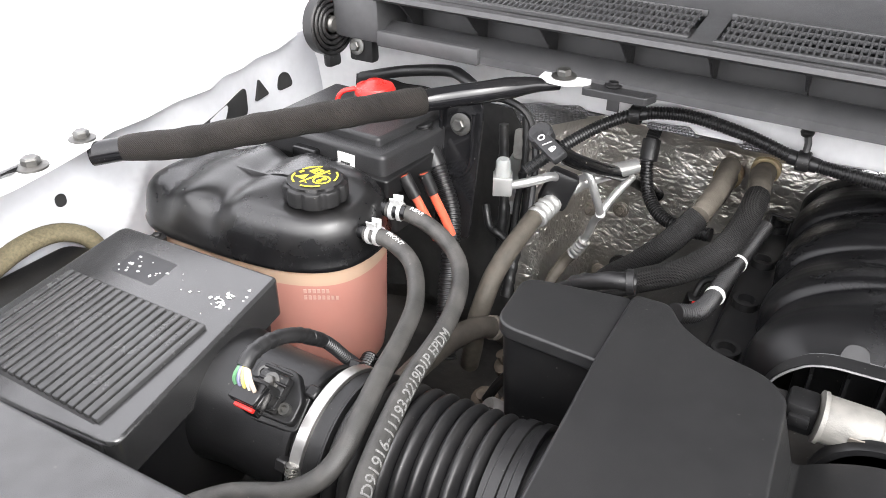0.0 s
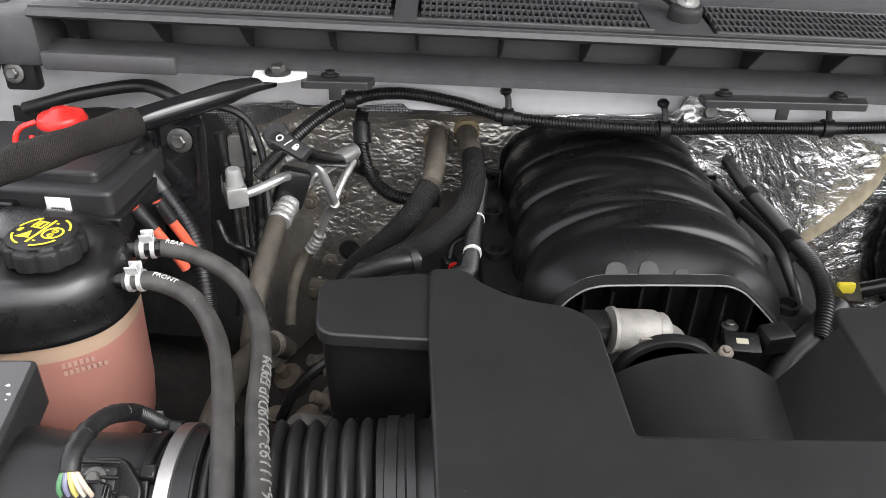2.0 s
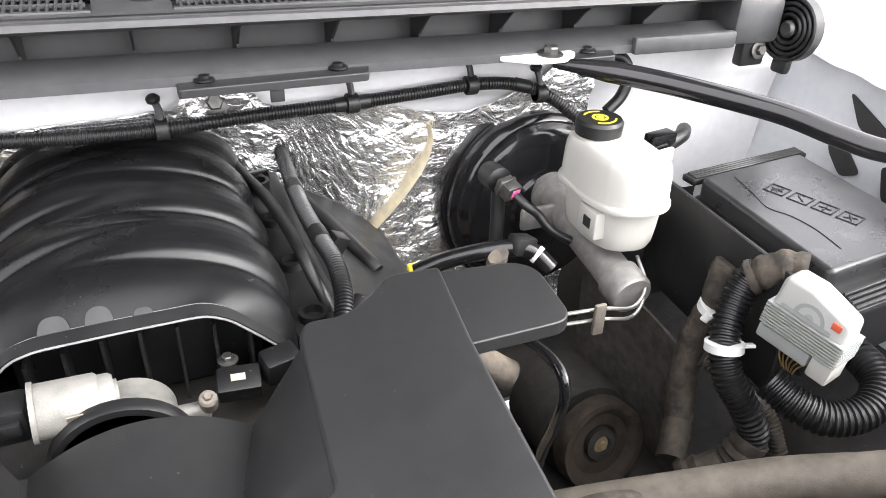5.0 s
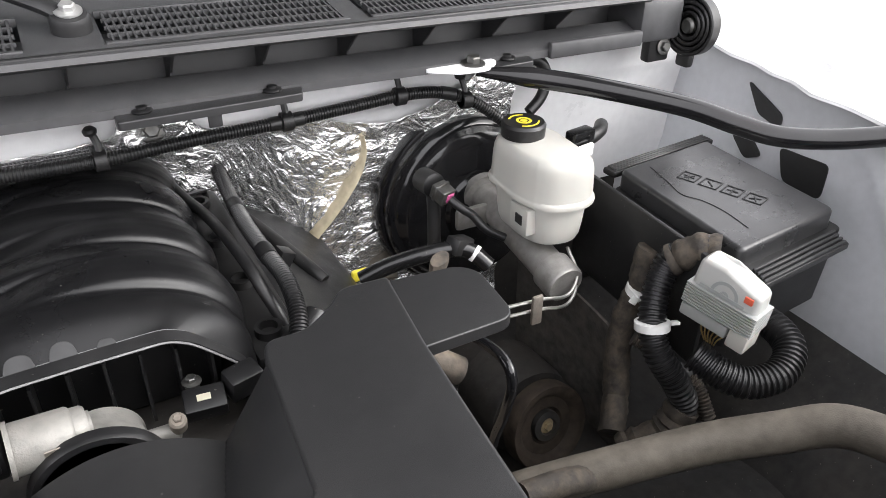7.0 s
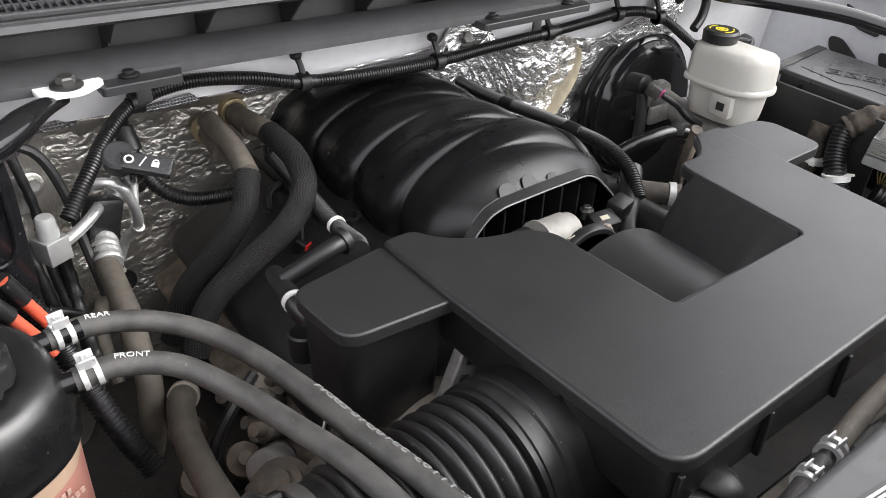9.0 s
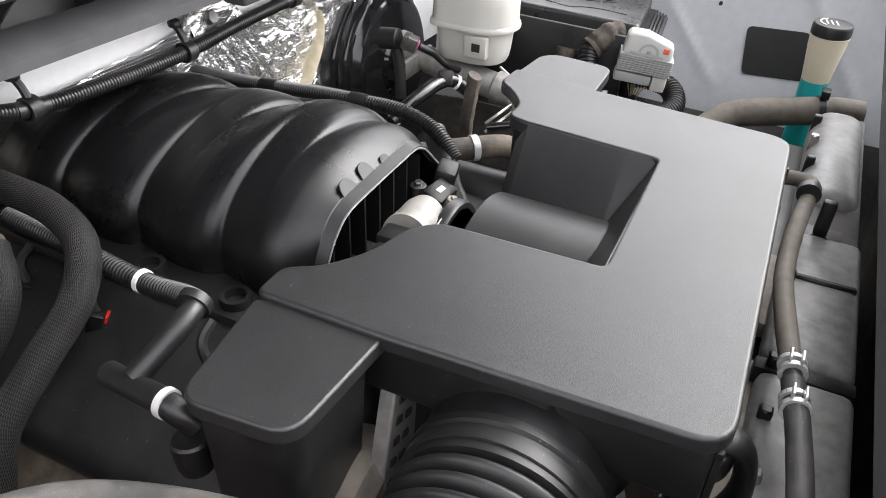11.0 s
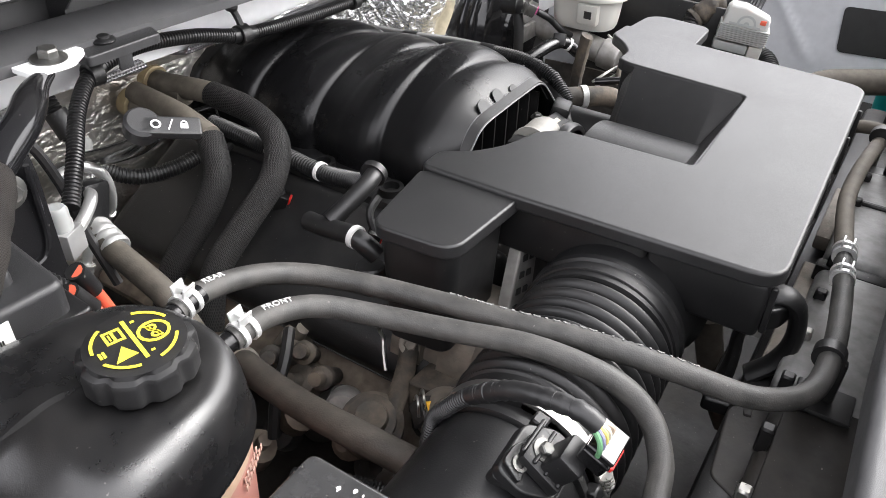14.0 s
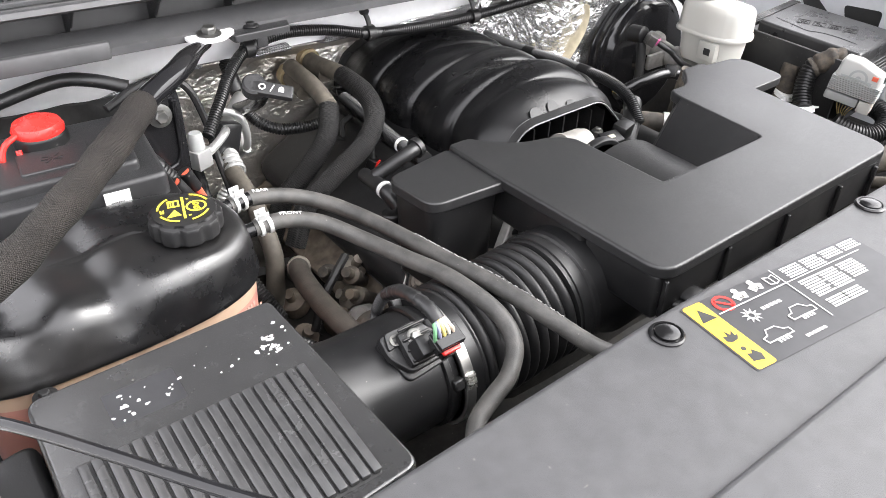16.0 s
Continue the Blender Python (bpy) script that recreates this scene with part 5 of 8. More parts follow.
part("front_grip", join(*[moved(rbox(-0.085, 0.085, -0.0022, 0.0022, -0.004, 0.004, 0.001, 1), pose(0.765, 0.616 - 0.006 * k, 1.016 - 0.002 * k, 0, 0, 6)) for k in range(4)], moved(rbox(-0.09, 0.09, -0.014, 0.012, -0.012, -0.002, 0.003), pose(0.765, 0.608, 1.012, 0, 0, 6))), TRIM, fuse, "ribbed grip edge")
part("base", prism(rounded([(0.674, 0.862), (0.885, 0.884), (0.875, 0.630), (0.658, 0.608)], 0.012), 0.90, 1.014, 0.003, grow=0.96), BLACK, fuse)
part("handle", join(moved(rbox(-0.11, 0.11, -0.012, 0.012, 0, 0.010, 0.003), pose(0.785, 0.888, 1.026, 0, 0, 6)), *[moved(rbox(-0.105, 0.105, -0.002, 0.002, 0.008, 0.0125, 0.001, 1), pose(0.785, 0.880 + 0.005 * k, 1.026, 0, 0, 6)) for k in range(4)]), BLACK, fuse, "ribbed grip edge")

# strut braces
def brace(name, pts, label, r=0.0145):
    top = thing(name, label, "strut brace", pts[0])
    tip = 1 if pts[-1][1] > pts[0][1] else -1
    part("tube", tube(pts, r, 20, 0.008, lambda s, t: 0.42 + 0.58 * min(1.0, ((t - s) if tip > 0 else s) / 0.07), 1.0), ENAMEL, top, "glossy black steel tube")
    return top


LBRACE = [(-0.928, 0.566, 1.160), (-0.893, 0.592, 1.166), (-0.842, 0.627, 1.170), (-0.798, 0.664, 1.178), (-0.750, 0.710, 1.185), (-0.693, 0.775, 1.190), (-0.640, 0.850, 1.190), (-0.580, 0.900, 1.197), (-0.535, 0.948, 1.200), (-0.505, 0.975, 1.197)]
RBRACE = [(0.505, 0.975, 1.178), (0.55, 0.940, 1.176), (0.63, 0.885, 1.166), (0.72, 0.80, 1.152), (0.765, 0.745, 1.138), (0.80, 0.705, 1.130), (0.86, 0.665, 1.130), (0.93, 0.62, 1.140)]
left_brace = brace("strut_brace", LBRACE, "black strut brace wrapped in a woven fabric sleeve")
right_brace = brace("strut_brace", RBRACE, "glossy black bent strut brace tube", 0.0138)
part("fabric_sleeve", tube(LBRACE[0:7], 0.0180, 20, 0.006, lambda s, t: (0.45 + 0.55 * min(1.0, s / 0.06)) * (1 + 0.03 * math.sin(s * 70) + 0.025 * math.sin(s * 163 + 1))), SLEEVE, left_brace, "dark brown woven sleeve")

# radiator cover
shroud = thing("radiator_cover", "satin dark grey plastic radiator cover with round push fasteners", "radiator cover", (0, 0.1, 1.1))
SHROUD = rounded([(-0.80, 0.250), (-0.40, 0.262), (0.20, 0.262), (0.66, 0.256), (0.72, 0.20), (0.72, -0.28), (-0.80, -0.28)], [0.05, 0.02, 0.02, 0.03, 0.04, 0.02, 0.02])
part("panel", prism(SHROUD, 1.12, 1.155, 0.008, 0, 4), GREY_TRIM, shroud)
part("raised_panel", prism(rounded([(-0.60, 0.114), (0.60, 0.114), (0.60, -0.26), (-0.60, -0.26)], 0.02), 1.15, 1.163, 0.006), GREY_TRIM, shroud)

# upper radiator hose
RAD = [(0.28, 0.625, 0.790), (0.37, 0.592, 0.820), (0.465, 0.555, 0.846), (0.550, 0.518, 0.872), (0.613, 0.477, 0.897), (0.656, 0.435, 0.924), (0.680, 0.367, 0.936), (0.703, 0.283, 0.947), (0.712, 0.235, 0.947)]
rad_hose = hose("radiator_hose", RAD, 0.024, RUBBER_TAN, "thick dusty brown radiator hose", (), None, 22)
part("clip", join(moved(lathe([(0.0242, -0.005), (0.0268, -0.005), (0.0268, 0.005), (0.0242, 0.005)], 24), aim((0.6985, 0.300, 0.945), (0.25, -1, 0.12))), rbox(0.685, 0.709, 0.292, 0.306, 0.971, 0.985, 0.002)), BLACK, rad_hose, "black plastic hose clip")

# washer bottle
bottle = thing("washer_bottle", "washer bottle neck with black cap and turquoise fluid", "washer bottle", (0.778, 0.305, 0.7))
part("neck", lathe([(0.0255, 0.97), (0.029, 1.0), (0.033, 1.03), (0.034, 1.045), (0.036, 1.05), (0, 1.05)], 28, Matrix.Translation((0.778, 0.319, 0)) @ Matrix.Diagonal((0.92, 0.92, 1, 1))), NATURAL, bottle, "pale plastic neck")
part("fluid_wall", lathe([(0.026, 0.60), (0.025, 0.80), (0.0255, 0.97), (0, 0.97)], 28, Matrix.Translation((0.778, 0.319, 0)) @ Matrix.Diagonal((0.92, 0.92, 1, 1))), WASHER, bottle, "turquoise fluid behind plastic")
part("cap", lathe([(0.033, 1.05), (0.0355, 1.052), (0.0355, 1.066), (0.033, 1.070), (0, 1.071)], 40, Matrix.Translation((0.778, 0.319, 0)) @ Matrix.Diagonal((0.92, 0.92, 1, 1))), BLACK, bottle, "black flip cap")

part("cap_mark", join(*[moved(rbox(-0.012, 0.012, -0.0012, 0.0012, 1.0712, 1.0716, 0), pose(0.778, 0.314 + 0.008 * k, 0, 0, 0, 12)) for k in range(3)], arc_strip_at(0.778, 0.319, 1.0712)), PRINT, bottle, "pale washer symbol", 0)

# cables and hoses behind the engine
CONDUIT = [(-0.535, 0.95, 1.075), (-0.50, 0.98, 1.105), (-0.46, 1.02, 1.132), (-0.415, 1.048, 1.150), (-0.35, 1.055, 1.158), (-0.27, 1.052, 1.148), (-0.197, 1.048, 1.130), (-0.09, 1.044, 1.122), (0.024, 1.042, 1.120), (0.13, 1.046, 1.123),
           (0.258, 1.050, 1.124), (0.36, 1.052, 1.128), (0.44, 1.05, 1.132), (0.50, 1.045, 1.125), (0.545, 1.03, 1.105), (0.60, 1.0, 1.06)]
loom = thing("wiring_loom", "black corrugated wiring conduit clipped along the firewall", "cable", CONDUIT[0])
part("conduit", conduit(CONDUIT, 0.0090), RIBBED, loom)
for k in (3, 6, 10, 13):
    way = Vector(CONDUIT[k + 1]) - Vector(CONDUIT[k - 1])
    part("tape", tube([Vector(CONDUIT[k]) - way * 0.10, CONDUIT[k], Vector(CONDUIT[k]) + way * 0.10], 0.0096, 12, 0.004), RUBBER_DARK, loom, "wound black tape")
BR1 = [(-0.296, 1.16, 1.055), (-0.296, 1.077, 1.047), (-0.304, 1.012, 1.037), (-0.330, 0.978, 1.006), (-0.370, 0.975, 0.96), (-0.416, 0.985, 0.908), (-0.445, 0.985, 0.839)]
BR2 = [(-0.252, 1.155, 1.054), (-0.242, 1.072, 1.057), (-0.243, 0.999, 1.052), (-0.257, 0.946, 1.033), (-0.297, 0.919, 1.003), (-0.354, 0.915, 0.97), (-0.410, 0.912, 0.932), (-0.444, 0.898, 0.876)]
for p in (BR1, BR2):
    h = thing("heater_hose", "heater hose in a black braided sleeve", "hose", p[0])
    part("braided_sleeve", tube(p[2:] if p is BR1 else p[1:], 0.0168, 20, 0.006), BRAID, h)
    part("inner_hose", tube(p[:3], 0.0152, 18, 0.006), RUBBER_TAN, h, "dusty tan hose under the sleeve")
AC = [(-0.507, 0.985, 1.023), (-0.511, 0.935, 1.014), (-0.513, 0.893, 1.004), (-0.515, 0.859, 0.994), (-0.519, 0.828, 0.974), (-0.521, 0.804, 0.946), (-0.526, 0.796, 0.915), (-0.530, 0.797, 0.875), (-0.540, 0.805, 0.83)]
ac_hose = thing("refrigerant_hose", "dusty brown air-conditioning hose with a crimped aluminium end", "hose", AC[0])
part("hose_wall", tube(AC, 0.0135, 16, 0.006), RUBBER_BROWN, ac_hose)
HARN = [(0.188, 1.209, 1.006), (0.180, 1.121, 1.012), (0.173, 1.037, 1.021), (0.168, 0.957, 1.031), (0.169, 0.885, 1.034), (0.172, 0.821, 1.033), (0.166, 0.768, 1.02), (0.150, 0.728, 0.995)]
loom2 = thing("wiring_loom", "black corrugated conduit beside the intake manifold", "cable", HARN[0])
part("conduit", conduit(HARN, 0.0105), RIBBED, loom2)
for k in (2, 4):
    part("tape", tube([Vector(HARN[k]).lerp(Vector(HARN[k - 1]), 0.18), HARN[k], Vector(HARN[k]).lerp(Vector(HARN[k + 1]), 0.18)], 0.0112, 12, 0.004), RUBBER_DARK, loom2, "wound black tape")

# engine underneath
engine = thing("engine_block", "dark dusty engine block and rocker covers below the intake", "engine", (-0.03, 0.85, 0.4))
part("block", rbox(-0.22, 0.16, 0.62, 1.18, 0.45, 0.955, 0.02), CARBON, engine)
for s in (-1, 1):
    cx = -0.03 + s * 0.235
    part("rocker_cover", moved(rbox(-0.098, 0.092, -0.29, 0.27, -0.04, 0.045, 0.030, 5), Matrix.Translation((cx + s * 0.02, 0.90, 0.90)) @ pose(0, 0, 0, 0, s * 30, 0)), ROCKER, engine, "dusty satin black rocker cover")
    part("seam", moved(tube([(s * 0.0985, -0.27, 0.004), (s * 0.0985, 0.0, 0.004), (s * 0.0985, 0.25, 0.004)], 0.0014, 6, 0.05), Matrix.Translation((cx + s * 0.02, 0.90, 0.90)) @ pose(0, 0, 0, 0, s * 30, 0)), SCUFF, engine, "pale seam line")
    part("cylinder_head", moved(rbox(-0.08, 0.08, -0.28, 0.28, -0.06, 0.06, 0.01), Matrix.Translation((cx + s * 0.05, 0.90, 0.80)) @ pose(0, 0, 0, 0, s * 32, 0)), HEADS, engine, "dusty cast cylinder head")
part("text", wrapped(words("D91916-11193-2219D1P EPDM", 0.0160), REAR, HOSE_R, 0.455, 156, True), HOSE_PRINT, rear_hose, "worn pale part number", 0)
def bundle(bm, pts, material, label):
    """A loom of conduit with a taped stretch."""
    top = thing("wiring_loom", label, "cable", min(pts, key=lambda p: p[2]))
    part("conduit", bm, material, top)
    q = [Vector(p) for p in pts]
    r = 0.0185 if material is MUD and len(pts) == 5 else 0.019 if len(pts) == 4 and material is RIBBED else 0.0138
    part("tape", tube([q[1], q[1].lerp(q[2], 0.35), q[1].lerp(q[2], 0.7)], r, 12, 0.006), RUBBER_DARK, top, "wound black tape")
    return top



# ---- fittings on the passenger side ----
for s, x, y, z in ((-1, -0.892, 0.986, 1.224), (1, 0.905, 0.986, 1.190)):
    spring = thing("hinge_spring", "coiled black hood hinge spring on a dusty bracket", "hinge", (x, y, z), group="hood hinges")
    for i, r in enumerate((0.047, 0.039, 0.031, 0.023)):
        part("coil", moved(lathe([(r, -0.009), (r, 0.009), (r - 0.002, 0.011), (r - 0.0042, 0.011), (r - 0.0060, 0.009), (r - 0.0060, -0.009)], 36), aim((x, y, z), (-s, -0.12, 0.06))), RUBBER_DARK, spring)
    part("hub", moved(lathe([(0.0125, -0.01), (0.0125, 0.010), (0.009, 0.014), (0, 0.014)], 24), aim((x, y, z), (-s, -0.12, 0.06))), BOLT, spring, "grey hub with a slot")
    part("tail", moved(rbox(-0.014, 0.014, -0.066, -0.036, -0.009, 0.007, 0.006), aim((x, y, z), (-s, -0.12, 0.06))), RUBBER_DARK, spring)
    part("bracket", rbox(x - s * 0.05 - 0.022, x - s * 0.05 + 0.022, y + 0.01, y + 0.03, z - 0.055, z + 0.02, 0.005), BLACK, spring, "dusty black bracket")
    part("bracket_bolt", hex_bolt((x - s * 0.045, y + 0.008, z - 0.030), (0, -1, 0.2), 0.0075), BOLT, spring)
    part("hinge_arm", tube([(x - s * 0.03, y + 0.03, z + 0.035), (x - s * 0.02, y + 0.07, z + 0.05), (x + s * 0.0, y + 0.15, z + 0.06)], 0.012, 8, 0.02, None, 0.4), BLACK, spring, "black hinge arm")

# brace end plates and bolts
for b, sx, fx, fy, fz in ((left_brace, -0.5, -0.952, 0.580, 1.180), (right_brace, 0.5, 0.940, 0.615, 1.146)):
    z = 1.192 - 0.02 * sx
    s = 1 if sx > 0 else -1
    part("end_plate", prism(rounded([(sx - 0.070 * (s > 0) - 0.032 * (s < 0), 0.985), (sx - 0.03, 1.0), (sx + 0.03, 1.0), (sx + 0.038, 0.975), (sx + 0.01, 0.954), (sx - 0.03, 0.958)], 0.008), z + 0.002, z + 0.007, 0.001), WHITE, b, "white painted end plate")
    part("bolt", hex_bolt((sx, 0.976, z + 0.007), (0, -0.1, 1), 0.0095), BOLT, b)
    if s < 0:
        part("bolt", hex_bolt((-0.940, 0.566, 1.1765), (0, 0, 1), 0.009), BOLT, b)
        continue
    part("foot_plate", prism(rounded([(fx - 0.03, fy - 0.03), (fx + 0.03, fy - 0.03), (fx + 0.03, fy + 0.03), (fx - 0.03, fy + 0.03)], 0.01), fz - 0.003, fz + 0.001, 0.001), GLOSS, b)
    part("bolt", hex_bolt((fx, fy, fz + 0.001), (0, 0, 1), 0.010), BOLT, b)
for x, y, z in ((-0.921, 0.487, 1.1765), (0.93, 0.50, 1.14)):
    single("fender_bolt", hex_bolt((x, y, z), (0, 0, 1), 0.010), BOLT, "dull steel flange bolt on the white fender rail", "bolt", group="fender bolts")


def lip_bracket(x0, x1, bolts, label):
    z = 1.192 - 0.02 * (x0 + x1) / 2
    top = thing("clip_bracket", label, "bracket", ((x0 + x1) / 2, 0.98, z - 0.02))
    part("plate", prism(rounded([(x0, 0.962), (x1, 0.962), (x1 + 0.008, 0.985), (x1, 1.008), (x0 + 0.01, 1.008), (x0, 0.99)], 0.005), z - 0.006, z + 0.004, 0.002), TRIM, top)
    part("lug", rbox((x0 + x1) / 2 - 0.008, (x0 + x1) / 2 + 0.008, 0.966, 0.970, z - 0.022, z - 0.004, 0.001), TRIM, top)
    for x in bolts:
        part("push_fastener", lathe([(0.011, 0), (0.012, 0.002), (0.010, 0.004), (0.006, 0.0045), (0.006, 0.007), (0, 0.008)], 20, Matrix.Translation((x, 0.985, z + 0.004))), BLACK, top)
    return top


lip_bracket(-0.470, -0.385, (-0.435,), "dark grey plastic clip bracket under the cowl lip")
lip_bracket(0.045, 0.255, (0.075, 0.225), "long dark grey plastic bracket under the cowl lip")
lip_bracket(0.535, 0.590, (0.56,), "small dark grey plastic bracket under the cowl lip")

# clips that carry the firewall loom
for x in (-0.417, -0.197, 0.024, 0.258, 0.425, 0.525):
    z = float(np.interp(x, [p[0] for p in CONDUIT], [p[2] for p in CONDUIT]))
    y = float(np.interp(x, [p[0] for p in CONDUIT], [p[1] for p in CONDUIT]))
    clip = thing("loom_clip", "black plastic push clip holding the wiring conduit", "clip", (x, y, z), group="loom clips")
    part("collar", moved(lathe([(0.0118, -0.008), (0.0132, -0.007), (0.0132, 0.007), (0.0118, 0.008), (0.0105, 0.008), (0.0105, -0.008)], 18), aim((x, y, z), (1, 0, 0))), BLACK, clip)
    part("stalk", tube([(x, y, z + 0.010), (x, y + 0.006, z + 0.022), (x - 0.004, y + 0.010, z + 0.034)], 0.0045, 8, 0.006), BLACK, clip)
    part("head", lathe([(0.0, 0), (0.008, 0), (0.0085, 0.004), (0.006, 0.007), (0, 0.008)], 14, aim((x - 0.004, y + 0.010, z + 0.032), (-0.1, -0.2, 1))), BLACK, clip)
single("firewall_stud", hex_bolt((0.089, 1.063, 1.140), (0, -1, 0.3), 0.010), BOLT, "dark fir-tree stud through the foil mat", "stud")

# junction box with its red terminal cap
jbox = thing("junction_box", "black battery junction box with a red terminal cap", "junction box", (-0.77, 0.87, 1.0))
part("tray", prism(rounded([(-0.872, 0.800), (-0.650, 0.790), (-0.640, 0.955), (-0.872, 0.968)], 0.01), 1.02, 1.100, 0.004), BLACK, jbox)
part("skirt", join(prism(rounded([(-0.800, 0.770), (-0.640, 0.760), (-0.634, 0.860), (-0.640, 0.940), (-0.800, 0.940)], 0.006), 1.088, 1.112, 0.003), *[rbox(x - 0.003, x + 0.003, 0.757, 0.768, 1.092, 1.110, 0.001, 1) for x in (-0.79, -0.76, -0.69, -0.66)]), BLACK, jbox, "ribbed black skirt")
lid_o = rounded([(-0.862, 0.782), (-0.650, 0.768), (-0.630, 0.945), (-0.862, 0.960)], 0.010)
jlid = part("lid", join(prism(lid_o, 1.108, 1.140, 0.006), prism(rounded([(-0.850, 0.805), (-0.672, 0.792), (-0.655, 0.925), (-0.850, 0.940)], 0.008), 1.138, 1.152, 0.008), prism(rounded([(-0.790, 0.822), (-0.715, 0.817), (-0.708, 0.870), (-0.785, 0.875)], 0.004), 1.150, 1.1545, 0.002)), TRIM, jbox, "matt black moulded lid")
part("embossed_mark", join(*[moved(rbox(-0.012, 0.012, -0.0008, 0.0008, 0, 0.001, 0), Matrix.Translation((-0.752, 0.845, 1.1546)) @ pose(0, 0, 0, 0, 0, a)) for a in (0, 45, 90, 135)]), TRIM, jlid, "embossed fan mark", 0)
post = part("terminal_post", lathe([(0.031, 1.10), (0.031, 1.162), (0.028, 1.166), (0, 1.166)], 28, Matrix.Translation((-0.750, 0.900, 0))), BLACK, jbox)
part("red_cap", join(lathe([(0.0285, 1.165), (0.0295, 1.170), (0.026, 1.177), (0.014, 1.181), (0.011, 1.184), (0.0, 1.185)], 28, Matrix.Translation((-0.750, 0.900, 0))),
                     tube([(-0.776, 0.888, 1.171), (-0.792, 0.878, 1.166), (-0.798, 0.872, 1.150), (-0.790, 0.868, 1.139), (-0.780, 0.872, 1.145), (-0.779, 0.878, 1.158)], 0.0035, 8, 0.006)), RED, jbox, "red plastic terminal cap with strap")
stick = part("sticker", moved(rbox(-0.014, 0.014, -0.0005, 0.0005, -0.010, 0.010, 0), pose(-0.709, 0.7705, 1.122, -2, 0, -4)), PAPER, jbox, "white barcode label", 0)
part("barcode", join(*[moved(rbox(-0.008 + 0.0019 * i, -0.0070 + 0.0019 * i, -0.001, 0.0, -0.008, -0.002, 0), pose(-0.709, 0.7702, 1.122, -2, 0, -4)) for i in range(8)]), INK_AND_SHADE, stick, "black bars", 0)
part("latch", moved(rbox(-0.02, 0.02, -0.008, 0.008, -0.006, 0.008, 0.003), pose(-0.775, 0.772, 1.118, 0, 0, -4)), GLOSS, jbox)
for dx in (0.0, 0.019):
    cable = thing("battery_cable", "orange-red battery cable leaving the junction box", "cable", (-0.66 + dx, 0.80, 1.07), group="battery cables")
    pts = [(-0.637 + dx, 0.795 + dx, 1.108), (-0.622 + dx * 0.8, 0.798 + dx, 1.080), (-0.606 + dx * 0.7, 0.806 + dx, 1.042), (-0.597 + dx * 0.65, 0.810 + dx, 1.018)]
    part("sheath", tube(pts, 0.0062, 10, 0.01), ORANGE, cable)
    part("boot", tube(pts[:2], 0.0085, 12, 0.008), RUBBER_DARK, cable)
DROP = [(-0.658, 0.879, 1.145), (-0.650, 0.878, 1.113), (-0.626, 0.870, 1.080), (-0.598, 0.853, 1.036), (-0.582, 0.820, 0.986), (-0.567, 0.782, 0.930), (-0.545, 0.750, 0.875)]
bundle(conduit(DROP, 0.0125, 0.005), DROP, RIBBED, "black corrugated conduit dropping beside the junction box")
# Added black sheet and clips; they stand in for the dark void here.
insulation = thing("bulkhead_void", "black sheet added for the dark void at the bulkhead", "insulation", (-0.73, 1.06, 0.71))
part("void_sheet", thick(lean(grid(30, 16, lambda u, v: (-0.90 + (0.29 + 0.03 * noise.noise(Vector((v * 5, 1, 4)))) * u, 1.060 + 0.012 * noise.noise(Vector((u * 8, v * 6, 2))), 1.105 - 0.40 * v))), 0.006, (0, -1, 0)), surface("void_black", (0.012, 0.012, 0.012), 0.9, spread=0.4, bump=0.5, bump_scale=250, dust=0.3, dust_colour=(0.05, 0.045, 0.04)), insulation)
for x, z in ((-0.86, 1.07), (-0.73, 1.075), (-0.60, 1.07), (-0.66, 0.95)):
    part("push_clip", lathe([(0.011, 0), (0.011, 0.002), (0.006, 0.004), (0, 0.004)], 20, aim((x, wall_y(x, z) - 0.012, z), (0, -1, 0.1))), BLACK, insulation, "round black push clip")
bracket = thing("mount_bracket", "black steel mounting bracket with a hexagon bolt", "bracket", (-0.612, 0.90, 1.0))
part("plate", moved(prism(rounded([(-0.034, -0.17), (0.022, -0.17), (0.030, 0.0), (0.028, 0.03), (-0.032, 0.03), (-0.036, 0.0)], 0.008), 0, 0.005, 0.001), pose(-0.610, 0.905, 1.150, 84, 0, 0)), ENAMEL, bracket)
part("edge_rib", tube([(-0.640, 0.895, 1.165), (-0.636, 0.892, 1.09), (-0.615, 0.890, 1.075), (-0.594, 0.892, 1.09), (-0.590, 0.895, 1.165)], 0.003, 8, 0.01), ENAMEL, bracket)
part("scuff", moved(prism(rounded([(-0.006, -0.03), (0.004, -0.035), (0.007, 0.02), (-0.005, 0.03)], 0.003), 0, 0.0006), pose(-0.610, 0.8975, 1.105, 84, 0, 0)), GREYED_WHITE, bracket, "pale scuffed paint")
part("bolt", hex_bolt((-0.610, 0.897, 1.148), (0, -1, 0.1), 0.0088), BOLT, bracket)
single("weather_cable", tube([(-0.66, 0.95, 1.15), (-0.60, 0.97, 1.165), (-0.55, 0.975, 1.15), (-0.53, 0.97, 1.10), (-0.525, 0.955, 1.04), (-0.52, 0.93, 0.98)], 0.0055, 8, 0.01), RUBBER_DARK, "thin black rubber line arching past the bracket", "cable")
single("vent_hose", tube([(-0.86, 1.02, 1.135), (-0.78, 1.02, 1.158), (-0.70, 1.02, 1.172), (-0.66, 1.0, 1.172), (-0.62, 0.98, 1.16)], 0.009, 12, 0.01), RUBBER_DARK, "black rubber hose along the firewall", "hose")

